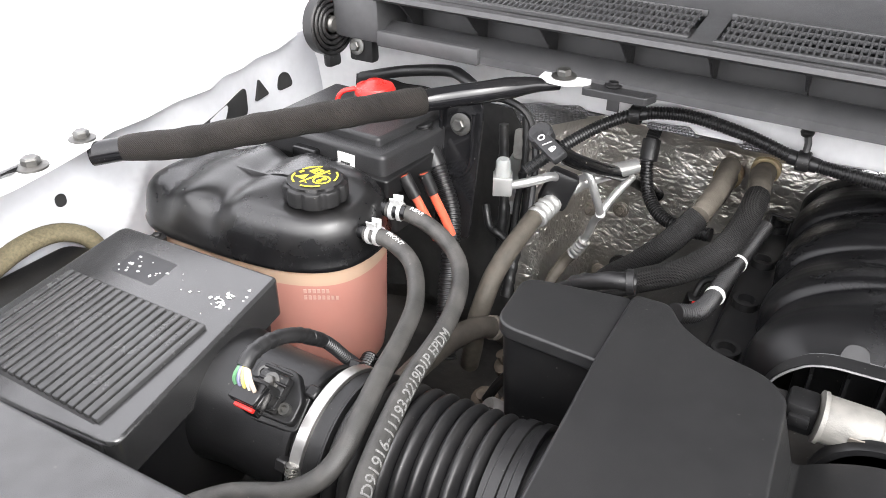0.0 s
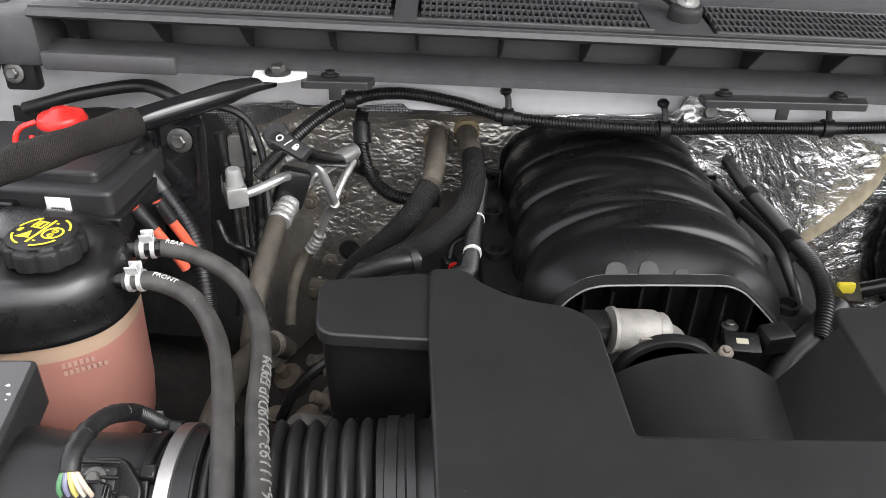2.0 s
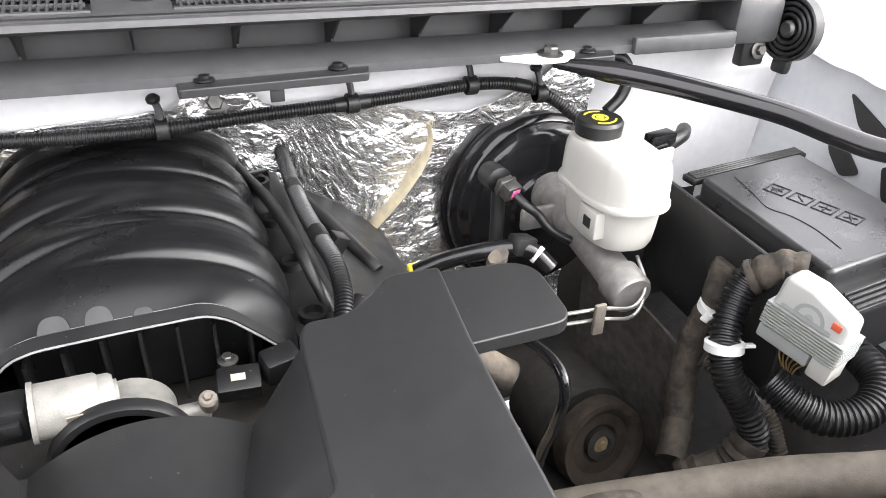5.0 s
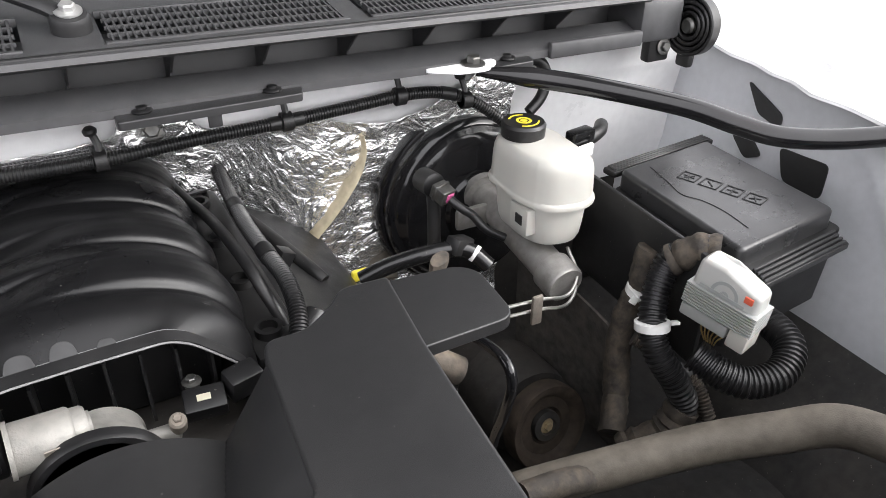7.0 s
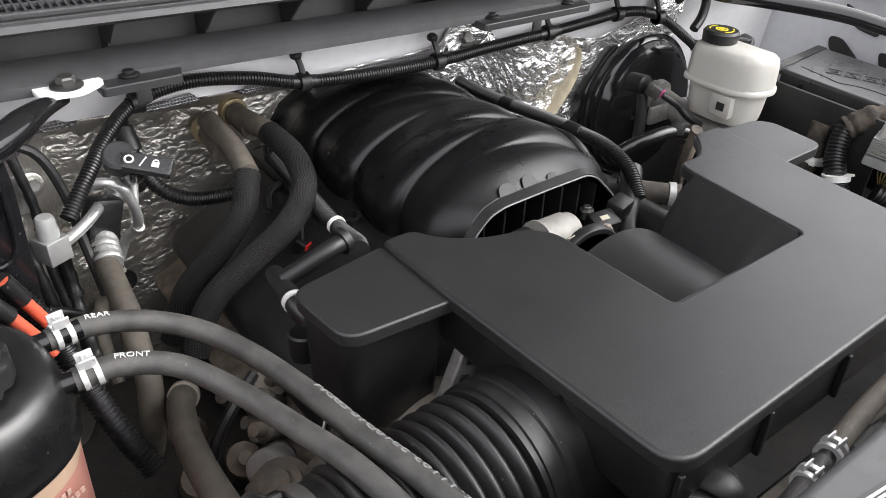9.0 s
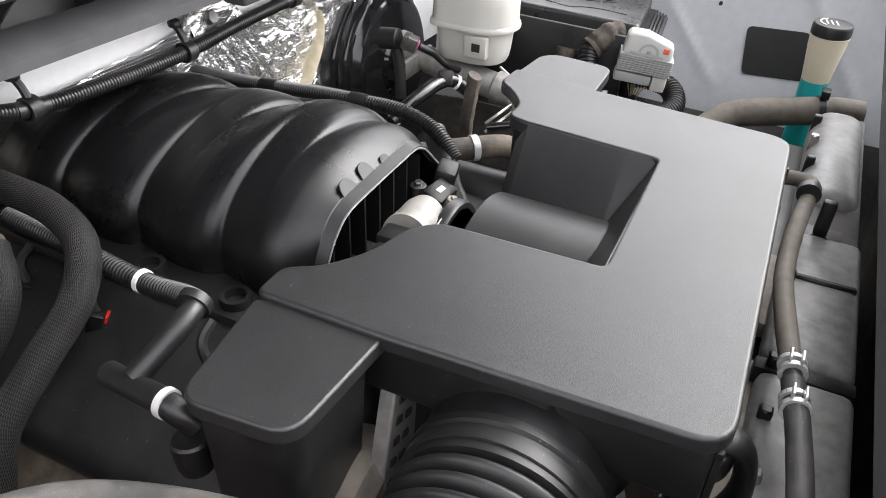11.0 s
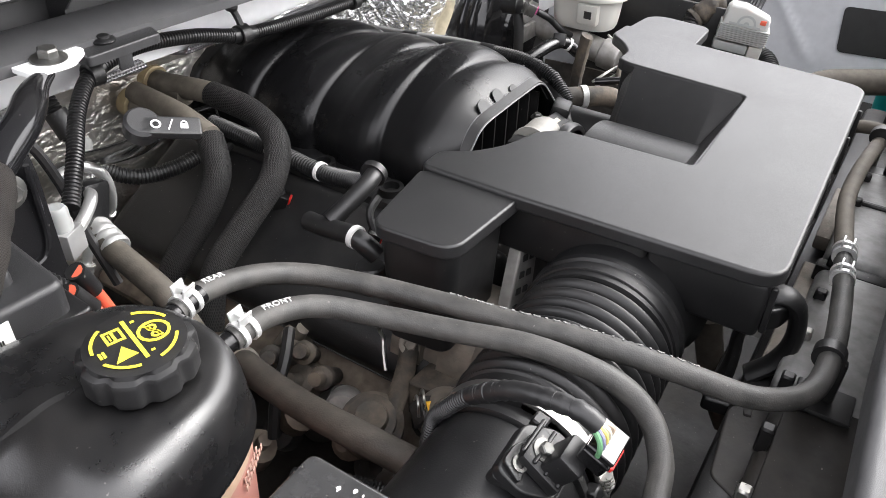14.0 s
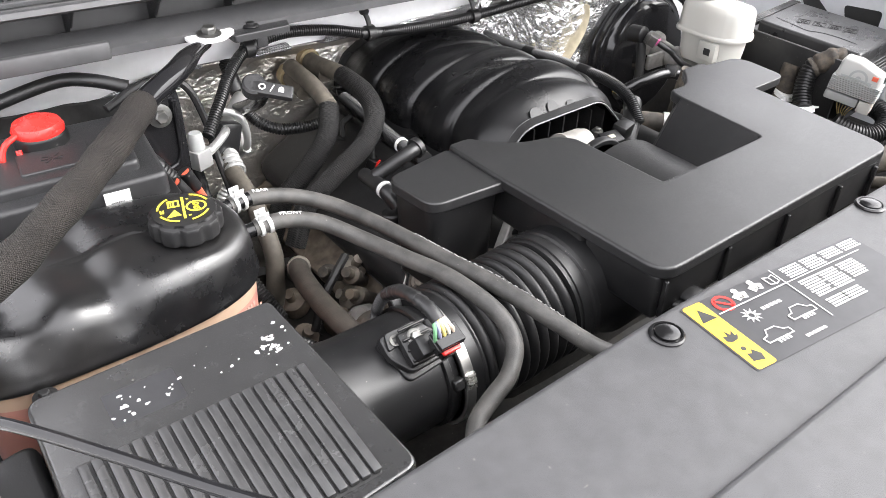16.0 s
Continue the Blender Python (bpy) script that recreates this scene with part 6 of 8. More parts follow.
for pts, r in (([(-0.590, 0.99, 1.12), (-0.585, 0.985, 1.06), (-0.575, 0.97, 1.0), (-0.570, 0.95, 0.93), (-0.575, 0.93, 0.86)], 0.0075), ([(-0.565, 1.01, 1.13), (-0.558, 1.0, 1.07), (-0.560, 0.985, 1.0), (-0.555, 0.965, 0.94), (-0.55, 0.94, 0.88)], 0.0055),
               ([(-0.548, 1.0, 1.03), (-0.545, 0.985, 0.98), (-0.548, 0.96, 0.93), (-0.545, 0.93, 0.87)], 0.009), ([(-0.60, 0.96, 1.0), (-0.585, 0.945, 0.975), (-0.565, 0.94, 0.968), (-0.55, 0.945, 0.955)], 0.006)):
    lead = thing("harness_branch", "black taped wiring branch hanging behind the bracket", "cable", pts[-1], group="hanging branches")
    part("taped_lead", tube(pts, r, 10, 0.006, lambda s, t: 1 + 0.06 * math.sin(s * 300) + 0.05 * math.sin(s * 710)), RUBBER_DARK, lead)
    part("tie", tube([Vector(pts[1]).lerp(Vector(pts[2]), 0.3), Vector(pts[1]).lerp(Vector(pts[2]), 0.4)], r * 1.2, 10, 0.003), BLACK, lead)
flange = thing("pipe_flange", "pale bolted pipe flange behind the refrigerant pipes", "flange", (-0.555, 1.03, 1.05))
part("plate", moved(prism(rounded([(-0.020, -0.024), (0.020, -0.024), (0.020, 0.024), (-0.020, 0.024)], 0.006), 0, 0.008, 0.002), pose(-0.575, 1.045, 1.07, 84, 0, 0)), CAST, flange)
part("stud", hex_bolt((-0.552, 1.030, 1.085), (0.2, -1, 0.2), 0.008), STEEL, flange)

# air-conditioning pipes
ac = thing("refrigerant_pipe", "bright aluminium refrigerant pipes with a service fitting", "pipe", (-0.55, 0.95, 1.03))
part("service_block", moved(rbox(-0.0135, 0.0135, -0.0135, 0.0135, -0.028, 0.0, 0.0015), pose(-0.560, 0.930, 1.072, 0, 0, 25)), BRIGHT, ac, "square aluminium block")
part("service_cap", lathe([(0.0095, 0), (0.0115, 0.002), (0.0115, 0.010), (0.0105, 0.012), (0.0105, 0.022), (0.008, 0.026), (0, 0.026)], 12, aim((-0.560, 0.930, 1.070), (0, 0, 1))), CLEAR_GREY, ac, "pale see-through plastic cap")
part("short_pipe", tube([(-0.553, 0.932, 1.056), (-0.535, 0.940, 1.060), (-0.515, 0.952, 1.066), (-0.503, 0.965, 1.068), (-0.497, 0.985, 1.060)], 0.0065, 12, 0.005), BRIGHT, ac)
part("loop_pipe", tube([(-0.508, 1.020, 1.067), (-0.496, 1.021, 1.071), (-0.478, 1.015, 1.073), (-0.461, 1.010, 1.061), (-0.452, 1.014, 1.034), (-0.447, 1.030, 1.001), (-0.450, 1.045, 0.983), (-0.460, 1.056, 0.967), (-0.468, 1.062, 0.945), (-0.478, 1.066, 0.915)], 0.0062, 12, 0.004), BRIGHT, ac)
part("pipe_joint", tube([(-0.4465, 1.036, 0.992), (-0.448, 1.040, 0.987)], 0.0078, 14, 0.002), BRIGHT, ac, "bright swaged joint")
part("second_pipe", tube([(-0.424, 1.105, 1.030), (-0.430, 1.09, 1.022), (-0.440, 1.066, 1.007), (-0.448, 1.045, 0.99)], 0.0062, 10, 0.006), BRIGHT, ac)
part("crimp", tube([(-0.476, 1.065, 0.921), (-0.484, 1.066, 0.905), (-0.494, 1.067, 0.889)], 0.0105, 16, 0.0024, ridges(0.008, 0.16)), BRIGHT, ac, "ridged crimp sleeve")
part("thin_hose", tube([(-0.492, 1.067, 0.892), (-0.508, 1.068, 0.868), (-0.520, 1.04, 0.835), (-0.522, 1.0, 0.79)], 0.0095, 12, 0.008), RUBBER_TAN, ac, "dusty thin hose")
part("suction_pipe", tube([(-0.503, 0.978, 1.020), (-0.490, 1.01, 1.032), (-0.46, 1.05, 1.045), (-0.42, 1.10, 1.05)], 0.0115, 14, 0.008), BRIGHT, ac)
part("crimp", tube([(-0.500, 0.985, 1.022), (-0.504, 0.965, 1.020), (-0.508, 0.935, 1.014)], 0.0165, 20, 0.003, ridges(0.011, 0.10)), BRIGHT, ac_hose, "ridged aluminium crimp sleeve")
part("clamp_block", moved(rbox(-0.022, 0.022, -0.012, 0.012, -0.03, 0.03, 0.008), pose(-0.497, 0.985, 1.042, 0, 20, 20)), BLACK, ac, "black plastic pipe clamp")

# transmission dipstick
dip = thing("dipstick", "black dipstick tube with a grey marked handle", "dipstick", (-0.469, 0.867, 1.12))
part("tube", tube([(-0.472, 0.885, 1.150), (-0.462, 0.93, 1.118), (-0.450, 1.0, 1.08), (-0.440, 1.08, 1.04), (-0.428, 1.15, 1.0), (-0.40, 1.19, 0.965)], 0.0105, 14, 0.008), GLOSS, dip)
HM = Matrix.Translation((-0.469, 0.862, 1.160)) @ pose(0, 0, 0, 32, 12, -32)
handle = part("handle", moved(join(rbox(-0.028, 0.028, -0.010, 0.010, -0.005, 0.006, 0.003), lathe([(0.016, -0.012), (0.016, 0.003), (0.013, 0.006), (0, 0.006)], 24, Matrix.Translation((-0.024, 0.004, 0)))), HM), TRIM, dip, "grey moulded handle")
part("symbols", moved(join(moved(arc_strip(0.003, 0.0048, 0, 359), Matrix.Translation((-0.013, 0, 0.0062))), moved(rbox(-0.0007, 0.0007, -0.006, 0.006, 0, 0.0004, 0), pose(0, 0, 0.0062, 0, 0, -20)),
     moved(rbox(-0.0035, 0.0035, -0.004, 0.0015, 0, 0.0004, 0), pose(0.012, 0, 0.0062)), moved(arc_strip(0.0018, 0.003, 0, 180), Matrix.Translation((0.012, 0.0015, 0.0062)))), HM), PRINT, handle, "white gear and lock symbols", 0)
LOOPED = [(-0.41, 1.19, 1.115), (-0.415, 1.150, 1.075), (-0.411, 1.128, 1.035), (-0.395, 1.108, 1.0), (-0.366, 1.085, 0.984), (-0.325, 1.07, 0.982), (-0.29, 1.065, 0.985)]
bundle(conduit(LOOPED, 0.0105, 0.0045), LOOPED, RIBBED, "black corrugated conduit looping down the foil")

# heater hose ends at the firewall
for q, d in (((-0.297, 1.164, 1.038), (-0.05, -1, -0.12)), ((-0.249, 1.181, 1.052), (0.02, -1, -0.1))):
    e = thing("hose_fitting", "dusty tan hose end with a pale quick-connect ring", "fitting", q, group="heater fittings")
    part("collar", moved(lathe([(0.0175, -0.012), (0.021, -0.010), (0.021, 0.006), (0.0175, 0.008)], 24), aim(q, d)), BRASS, e, "dusty brass-coloured connector ring")
    part("stub", moved(lathe([(0.0165, 0.006), (0.0165, 0.065), (0.0, 0.065)], 20), aim(q, d)), RUBBER_TAN, e, "tan hose stub")

for i, (x, z, r) in enumerate(((-0.512, 0.916, 0.016), (-0.459, 0.922, 0.014), (-0.484, 0.789, 0.014), (-0.515, 0.734, 0.024))):
    q = (x, wall_y(x, z) - 0.020, z)
    st = thing("foil_fastener", "dusty steel washer and nut pinning the foil shield", "fastener", q, group="foil fasteners")
    part("washer", lathe([(0, 0), (r, 0), (r, 0.002), (r * 0.7, 0.004), (0, 0.004)], 24, aim(q, (0, -1, 0.1))), CAST_DIRTY, st)
    part("nut", hex_bolt((q[0], q[1] - 0.003, q[2]), (0, -1, 0.1), r * 0.45), CAST_DIRTY, st)
# A rimmed black disc stands in for the dark of a hole.
single("foil_hole", lathe([(0.0, 0.001), (0.012, 0.001), (0.013, 0.004), (0.018, 0.004), (0.019, 0.0), (0.0, 0.0)], 24, aim((-0.448, wall_y(-0.448, 0.814) - 0.021, 0.814), (0, -1, 0.1))), INK_AND_SHADE, "black disc for the shaded hole in the foil shield", "grommet")

# harness beside the manifold, red-tabbed plugs
loom3 = thing("wiring_loom", "black corrugated harness with white clips beside the manifold", "cable", (-0.25, 0.88, 0.99))
H3 = [(-0.225, 1.10, 1.0), (-0.235, 1.0, 1.003), (-0.244, 0.92, 1.003), (-0.248, 0.87, 1.004), (-0.255, 0.82, 1.015), (-0.272, 0.785, 1.03)]
part("conduit", conduit(H3, 0.0115, 0.0045), RIBBED, loom3)
for q in ((-0.246, 0.885, 1.003), (-0.238, 0.975, 1.003)):
    part("tie", moved(lathe([(0.0112, -0.0025), (0.0125, -0.0025), (0.0125, 0.0025), (0.0112, 0.0025)], 20), aim(q, (-0.05, -1, 0))), PAPER, loom3, "white plastic tie")
for x, y, z in ((-0.275, 0.927, 0.962), (-0.268, 1.035, 0.955), (-0.30, 0.76, 0.985)):
    plug = thing("injector_plug", "black electrical plug with a red locking tab", "plug", (x, y, z - 0.02), group="injector plugs")
    part("housing", moved(rbox(-0.010, 0.010, -0.008, 0.008, -0.022, 0.008, 0.002), pose(x, y, z, 20, 0, 30)), BLACK, plug)
    part("red_tab", moved(rbox(-0.006, 0.006, -0.0105, -0.006, -0.004, 0.007, 0.001), pose(x, y, z, 20, 0, 30)), RED, plug, "red locking tab")
    part("taped_lead", tube([(x, y, z + 0.006), (x + 0.006, y + 0.01, z + 0.025), (x + 0.025, y + 0.012, z + 0.035)], 0.005, 8, 0.005), RUBBER_DARK, plug, "taped wires")

# breather pipe by the cover's tab
pcv = thing("breather_pipe", "black plastic breather pipe with a white ring clip", "pipe", (-0.38, 0.73, 1.0))
part("upper_tube", tube([(-0.312, 0.745, 1.080), (-0.335, 0.738, 1.080), (-0.360, 0.744, 1.066), (-0.382, 0.752, 1.052)], 0.0098, 14, 0.006), BLACK, pcv)
part("elbow_ring", moved(lathe([(0.0115, -0.004), (0.0145, -0.004), (0.0145, 0.004), (0.0115, 0.004)], 24), aim((-0.316, 0.745, 1.080), (1, 0.2, 0.2))), RUBBER_DARK, pcv)
part("tee", tube([(-0.378, 0.785, 1.038), (-0.382, 0.765, 1.042), (-0.388, 0.735, 1.050), (-0.392, 0.715, 1.055), (-0.393, 0.700, 1.052), (-0.388, 0.688, 1.040)], 0.0105, 16, 0.005), BLACK, pcv)
part("ring_clip", moved(lathe([(0.0107, -0.003), (0.0120, -0.003), (0.0120, 0.003), (0.0107, 0.003)], 24), aim((-0.3925, 0.710, 1.055), (-0.08, -1, 0.0))), PRINT, pcv, "white ring clip")
part("socket", lathe([(0.0, -0.03), (0.013, -0.03), (0.015, -0.022), (0.0155, -0.002), (0.0135, 0.0), (0.0, 0.0)], 20, aim((-0.394, 0.692, 1.030), (0.05, 0.1, 1))), BLACK, pcv, "black rubber socket")

# air-flow sensor on the duct
maf = thing("airflow_sensor", "black airflow sensor with a red-locked plug on the duct", "sensor", (-0.545, 0.43, 1.05))
MM = Matrix.Translation((-0.542, 0.429, 1.043)) @ pose(0, 0, 0, 34, 0, 0)
part("pad", moved(prism(rounded([(-0.034, 0.034), (0.030, 0.030), (0.034, -0.012), (-0.020, -0.016)], 0.008), -0.03, 0.010, 0.002), MM), BLACK, maf)
part("base", moved(prism(rounded([(-0.032, 0.036), (0.012, 0.038), (0.030, 0.016), (0.030, -0.008), (-0.016, -0.010), (-0.032, 0.012)], 0.007), 0.010, 0.019, 0.002), MM), BLACK, maf)
part("body", moved(rbox(-0.018, 0.014, -0.006, 0.030, 0.018, 0.030, 0.004), MM), BLACK, maf)
part("boss", moved(lathe([(0.011, 0.012), (0.011, 0.024), (0.008, 0.026), (0, 0.026)], 20), MM @ pose(-0.002, 0.0196, 0.004)), BLACK, maf)
part("ground_bracket", moved(prism(rounded([(-0.030, 0.018), (-0.026, 0.036), (-0.010, 0.036), (0.004, 0.028), (0.008, 0.010), (0.000, 0.008), (-0.010, 0.020), (-0.020, 0.020)], 0.004), 0.0195, 0.0225, 0.0008), MM), BLACK, maf, "black stepped clip")
part("screw", moved(lathe([(0.0075, 0), (0.0075, 0.004), (0.0045, 0.004), (0.0045, 0.0025), (0, 0.0025)], 20), MM @ pose(-0.019, 0.0257, 0.0205) @ Matrix.Scale(0.8, 4)), BOLT, maf, "bright ring screw")
part("screw", moved(hex_bolt((0, 0, 0), (0, 0, 1), 0.0050), MM @ pose(-0.002, 0.0196, 0.030)), BOLT, maf)
part("screw", moved(lathe([(0.0085, -0.012), (0.0085, 0), (0.0065, 0.001), (0.0065, 0.007), (0.0038, 0.007), (0.003, 0.004), (0, 0.004)], 20), MM @ pose(0.019, 0.003, 0.018) @ Matrix.Scale(0.88, 4)), BOLT, maf, "bright recessed screw")
PM = Matrix.Translation((-0.533, 0.393, 1.094)) @ pose(0, 0, 0, 24, 0, 0) @ Matrix.Scale(0.86, 4)
part("neck", moved(rbox(-0.014, 0.012, -0.004, 0.016, 0.026, 0.052, 0.003), MM), BLACK, maf)
part("rib", moved(join(*[rbox(-0.016, 0.016, -0.003 + 0.011 * k, 0.000 + 0.011 * k, 0.029, 0.0325, 0.001, 1) for k in range(4)]), MM), BLACK, maf, "raised ribs on the body")
plug = part("plug", moved(join(rbox(-0.015, 0.015, -0.009, 0.012, -0.012, 0.009, 0.002), rbox(-0.017, 0.017, -0.011, 0.013, 0.002, 0.0055, 0.001, 1), rbox(-0.0165, 0.0165, -0.011, 0.013, 0.008, 0.012, 0.001, 1),
     rbox(-0.009, 0.010, -0.013, 0.0, -0.020, -0.006, 0.002)), PM), GLOSS, maf, "black stepped plug")
part("red_lock", moved(join(rbox(-0.012, 0.012, -0.0145, -0.007, -0.0035, 0.0025, 0.0015), rbox(-0.007, 0.007, -0.0135, -0.007, -0.008, -0.002, 0.0015)), PM), RED, plug, "red plug lock")
for i in range(5):
    x = -0.0125 + 0.0052 * i
    part("wire", tube([(-0.534 + x, 0.392, 1.101), (-0.535 + x, 0.391, 1.108), (-0.537 + x * 0.75, 0.393, 1.115), (-0.540 + x * 0.35, 0.399, 1.121)], 0.0019, 8, 0.003), WIRES[i], plug, "thin coloured wire")
MAFW = [(-0.540, 0.397, 1.120), (-0.541, 0.409, 1.126), (-0.541, 0.432, 1.124), (-0.538, 0.461, 1.112), (-0.535, 0.492, 1.086), (-0.530, 0.516, 1.052), (-0.525, 0.530, 1.025), (-0.53, 0.535, 0.97)]
loom4 = thing("wiring_loom", "black ribbed conduit arching from the airflow sensor", "cable", MAFW[0])
part("conduit", conduit(MAFW, 0.0066, 0.0032), RIBBED, loom4)
part("tape", tube(MAFW[:5], 0.0070, 12, 0.004, lambda s, t: 1 + 0.07 * math.sin(s * 900) + 0.05 * math.sin(s * 2100)), RUBBER_DARK, loom4, "wrinkled black tape")

drain = thing("drain_tube", "glossy black corrugated tube beside the filter box", "hose", (-0.56, 0.56, 0.95))
part("conduit", conduit([(-0.585, 0.63, 0.945), (-0.574, 0.601, 0.950), (-0.559, 0.559, 0.950), (-0.552, 0.53, 0.935), (-0.55, 0.51, 0.90)], 0.0105, 0.0052), GLOSS, drain)
part("cuff", tube([(-0.556, 0.552, 0.949), (-0.553, 0.540, 0.943)], 0.0118, 14, 0.004), STEEL, drain, "pale metal cuff")

# engine accessories glimpsed between hoses
alt = thing("alternator", "dusty cast alternator below the engine cover", "alternator", (-0.31, 0.62, 0.8))
part("body", lathe([(0.0, 0.0), (0.055, 0.0), (0.068, 0.012), (0.068, 0.05), (0.062, 0.052), (0.062, 0.07), (0.068, 0.072), (0.068, 0.11), (0, 0.11)], 36, aim((-0.305, 0.575, 0.900), (0, 1, 0))), CAST_DIRTY, alt)
part("bracket", moved(prism(rounded([(-0.040, -0.075), (0.006, -0.080), (0.030, -0.02), (0.052, 0.052), (0.012, 0.060), (-0.018, 0.0)], 0.008), 0, 0.014, 0.003), pose(-0.290, 0.590, 0.968, 84, 0, 0)), CAST, alt, "pale cast mounting arm")
# Slots are black blocks on the uncut casting, in place of shaded hollows.
for k in range(5):
    for c in range(2):
        part("vent_slot", moved(rbox(-0.0055, 0.0055, -0.004, 0.004, 0.012, 0.0150, 0.001, 1), pose(-0.290, 0.590, 0.968, 84, 0, 0) @ pose(0.026 - 0.0085 * k + (c - 0.5) * 0.015, 0.040 - 0.0165 * k + (0.5 - c) * 0.005, 0, 0, 0, -18)), INK_AND_SHADE, alt, "black block for the shade in a square slot")
for i in range(7):
    a = radians(120 + 20 * i)
    part("vent_slot", moved(rbox(-0.012, 0.012, -0.003, 0.003, -0.003, 0.003, 0.001), Matrix.Translation((-0.305 + 0.05 * math.cos(a), 0.574, 0.900 + 0.05 * math.sin(a))) @ pose(0, 0, 0, 0, -120 - 20 * i, 0)), INK_AND_SHADE, alt, "black block for the shade in a vent slot")
low = thing("lower_hose", "dusty brown hose low beside the engine", "hose", (-0.48, 0.8, 0.88))
LOW = [(-0.486, 0.812, 0.895), (-0.493, 0.788, 0.922), (-0.506, 0.757, 0.938), (-0.516, 0.715, 0.946), (-0.521, 0.666, 0.950), (-0.522, 0.611, 0.953), (-0.518, 0.554, 0.950)]
part("hose_wall", tube(LOW, 0.0145, 16, 0.008), RUBBER_TAN_DARK, low)
part("ring", moved(lathe([(0.0148, -0.004), (0.0166, -0.004), (0.0166, 0.004), (0.0148, 0.004)], 20), aim((-0.4945, 0.783, 0.926), (-0.4, -0.85, 0.45))), CAST_DIRTY, low, "dull hose ring")
acc = thing("accessory_drive", "dusty cast accessory housings beside the engine", "engine part", (-0.42, 0.68, 0.7))
part("housing", join(lathe([(0.0, 0), (0.030, 0), (0.034, 0.006), (0.034, 0.030), (0.026, 0.032), (0.026, 0.046), (0.018, 0.048), (0.016, 0.056), (0, 0.056)], 28, aim((-0.44, 0.66, 0.850), (-0.4, -0.3, 1))), *[hex_bolt((-0.455 + 0.024 * math.cos(a), 0.652 + 0.024 * math.sin(a), 0.878), (-0.4, -0.3, 1), 0.005) for a in (0.4, 2.5, 4.6)]), DIRTY, acc)
part("tensioner", lathe([(0.0, 0), (0.028, 0), (0.03, 0.005), (0.03, 0.03), (0.012, 0.034), (0, 0.034)], 28, aim((-0.40, 0.60, 0.88), (-0.5, -0.8, 0.4))), CAST_DIRTY, acc)
part("bent_wire", tube([(-0.372, 0.690, 0.945), (-0.374, 0.698, 0.925), (-0.366, 0.700, 0.908), (-0.378, 0.690, 0.896), (-0.388, 0.680, 0.885)], 0.0022, 6, 0.004), STEEL, acc, "bright bent wire stay")
for q, d in (((-0.405, 0.781, 0.87), (-0.6, -0.3, 0.7)), ((-0.43, 0.809, 0.87), (-0.6, -0.4, 0.6)), ((-0.415, 0.745, 0.86), (-0.7, -0.2, 0.6))):
    part("plug_boot", lathe([(0, -0.03), (0.010, -0.03), (0.011, 0.0), (0.014, 0.004), (0.014, 0.016), (0.009, 0.02), (0.008, 0.035), (0, 0.036)], 16, aim(q, d)), DIRTY, acc, "dusty plug boot")
part("strut", tube([(-0.362, 0.664, 0.935), (-0.385, 0.654, 0.905), (-0.425, 0.643, 0.880), (-0.462, 0.632, 0.858)], 0.011, 10, 0.008, None, 0.6), DIRTY, acc, "dusty cast strut")
part("strut_bolt", hex_bolt((-0.372, 0.659, 0.924), (-0.6, -0.5, 0.6), 0.007), CAST_DIRTY, acc)
part("pump_barrel", lathe([(0, 0), (0.019, 0), (0.0205, 0.003), (0.0205, 0.040), (0.018, 0.044), (0, 0.044)], 28, aim((-0.425, 0.708, 0.850), (-0.70, -0.45, 0.55))), CAST, acc, "pale cast barrel")
tan = part("tan_cover", prism(rounded([(-0.405, 0.640), (-0.345, 0.636), (-0.335, 0.585), (-0.395, 0.578)], 0.006), 0.86, 0.905, 0.004), DIRTY, acc, "dusty tan cover")
part("plug", moved(rbox(-0.013, 0.013, -0.009, 0.009, -0.012, 0.012, 0.002), pose(-0.424, 0.605, 0.898, 20, -20, 50)), CARBON, acc, "dark grey plug")
part("plug_lock", moved(rbox(-0.005, 0.005, -0.003, 0.003, 0.0125, 0.0145, 0.0005, 1), pose(-0.424, 0.605, 0.898, 20, -20, 50)), AMBER, acc, "amber plug lock")
for dx in (-0.006, 0.004):
    part("clip", tube([(-0.416 + dx, 0.618, 0.906), (-0.421 + dx, 0.612, 0.920), (-0.430 + dx, 0.604, 0.922), (-0.434 + dx, 0.600, 0.908)], 0.0015, 6, 0.003), STEEL, acc, "thin steel clip")
part("spark_lead", tube([(-0.41, 0.80, 0.90), (-0.44, 0.78, 0.89), (-0.47, 0.77, 0.86), (-0.49, 0.76, 0.82)], 0.007, 8, 0.01), RUBBER_DARK, acc, "ignition lead")
random.seed(9)
for i in range(16):
    q = (random.uniform(-0.50, -0.36), random.uniform(0.56, 0.86), random.uniform(0.76, 0.86))
    part("boss", lathe([(0, 0), (0.02, 0), (0.022, 0.004), (0.02, 0.03), (0.008, 0.034), (0.008, 0.05), (0, 0.05)], 14, aim(q, (random.uniform(-1, 0.2), random.uniform(-0.8, 0.2), 0.8))), random.choice((HEADS, CAST_DIRTY, CARBON)), acc)
rod = thing("support_rod", "slim black steel stay rod from fender to nose", "rod", (-0.9, 0.5, 1.05))
part("rod", tube([(-0.950, 0.500, 1.170), (-0.925, 0.465, 1.180), (-0.885, 0.412, 1.196), (-0.836, 0.340, 1.200), (-0.794, 0.278, 1.200), (-0.73, 0.19, 1.196), (-0.69, 0.13, 1.16)], 0.0042, 12, 0.01), ENAMEL, rod)

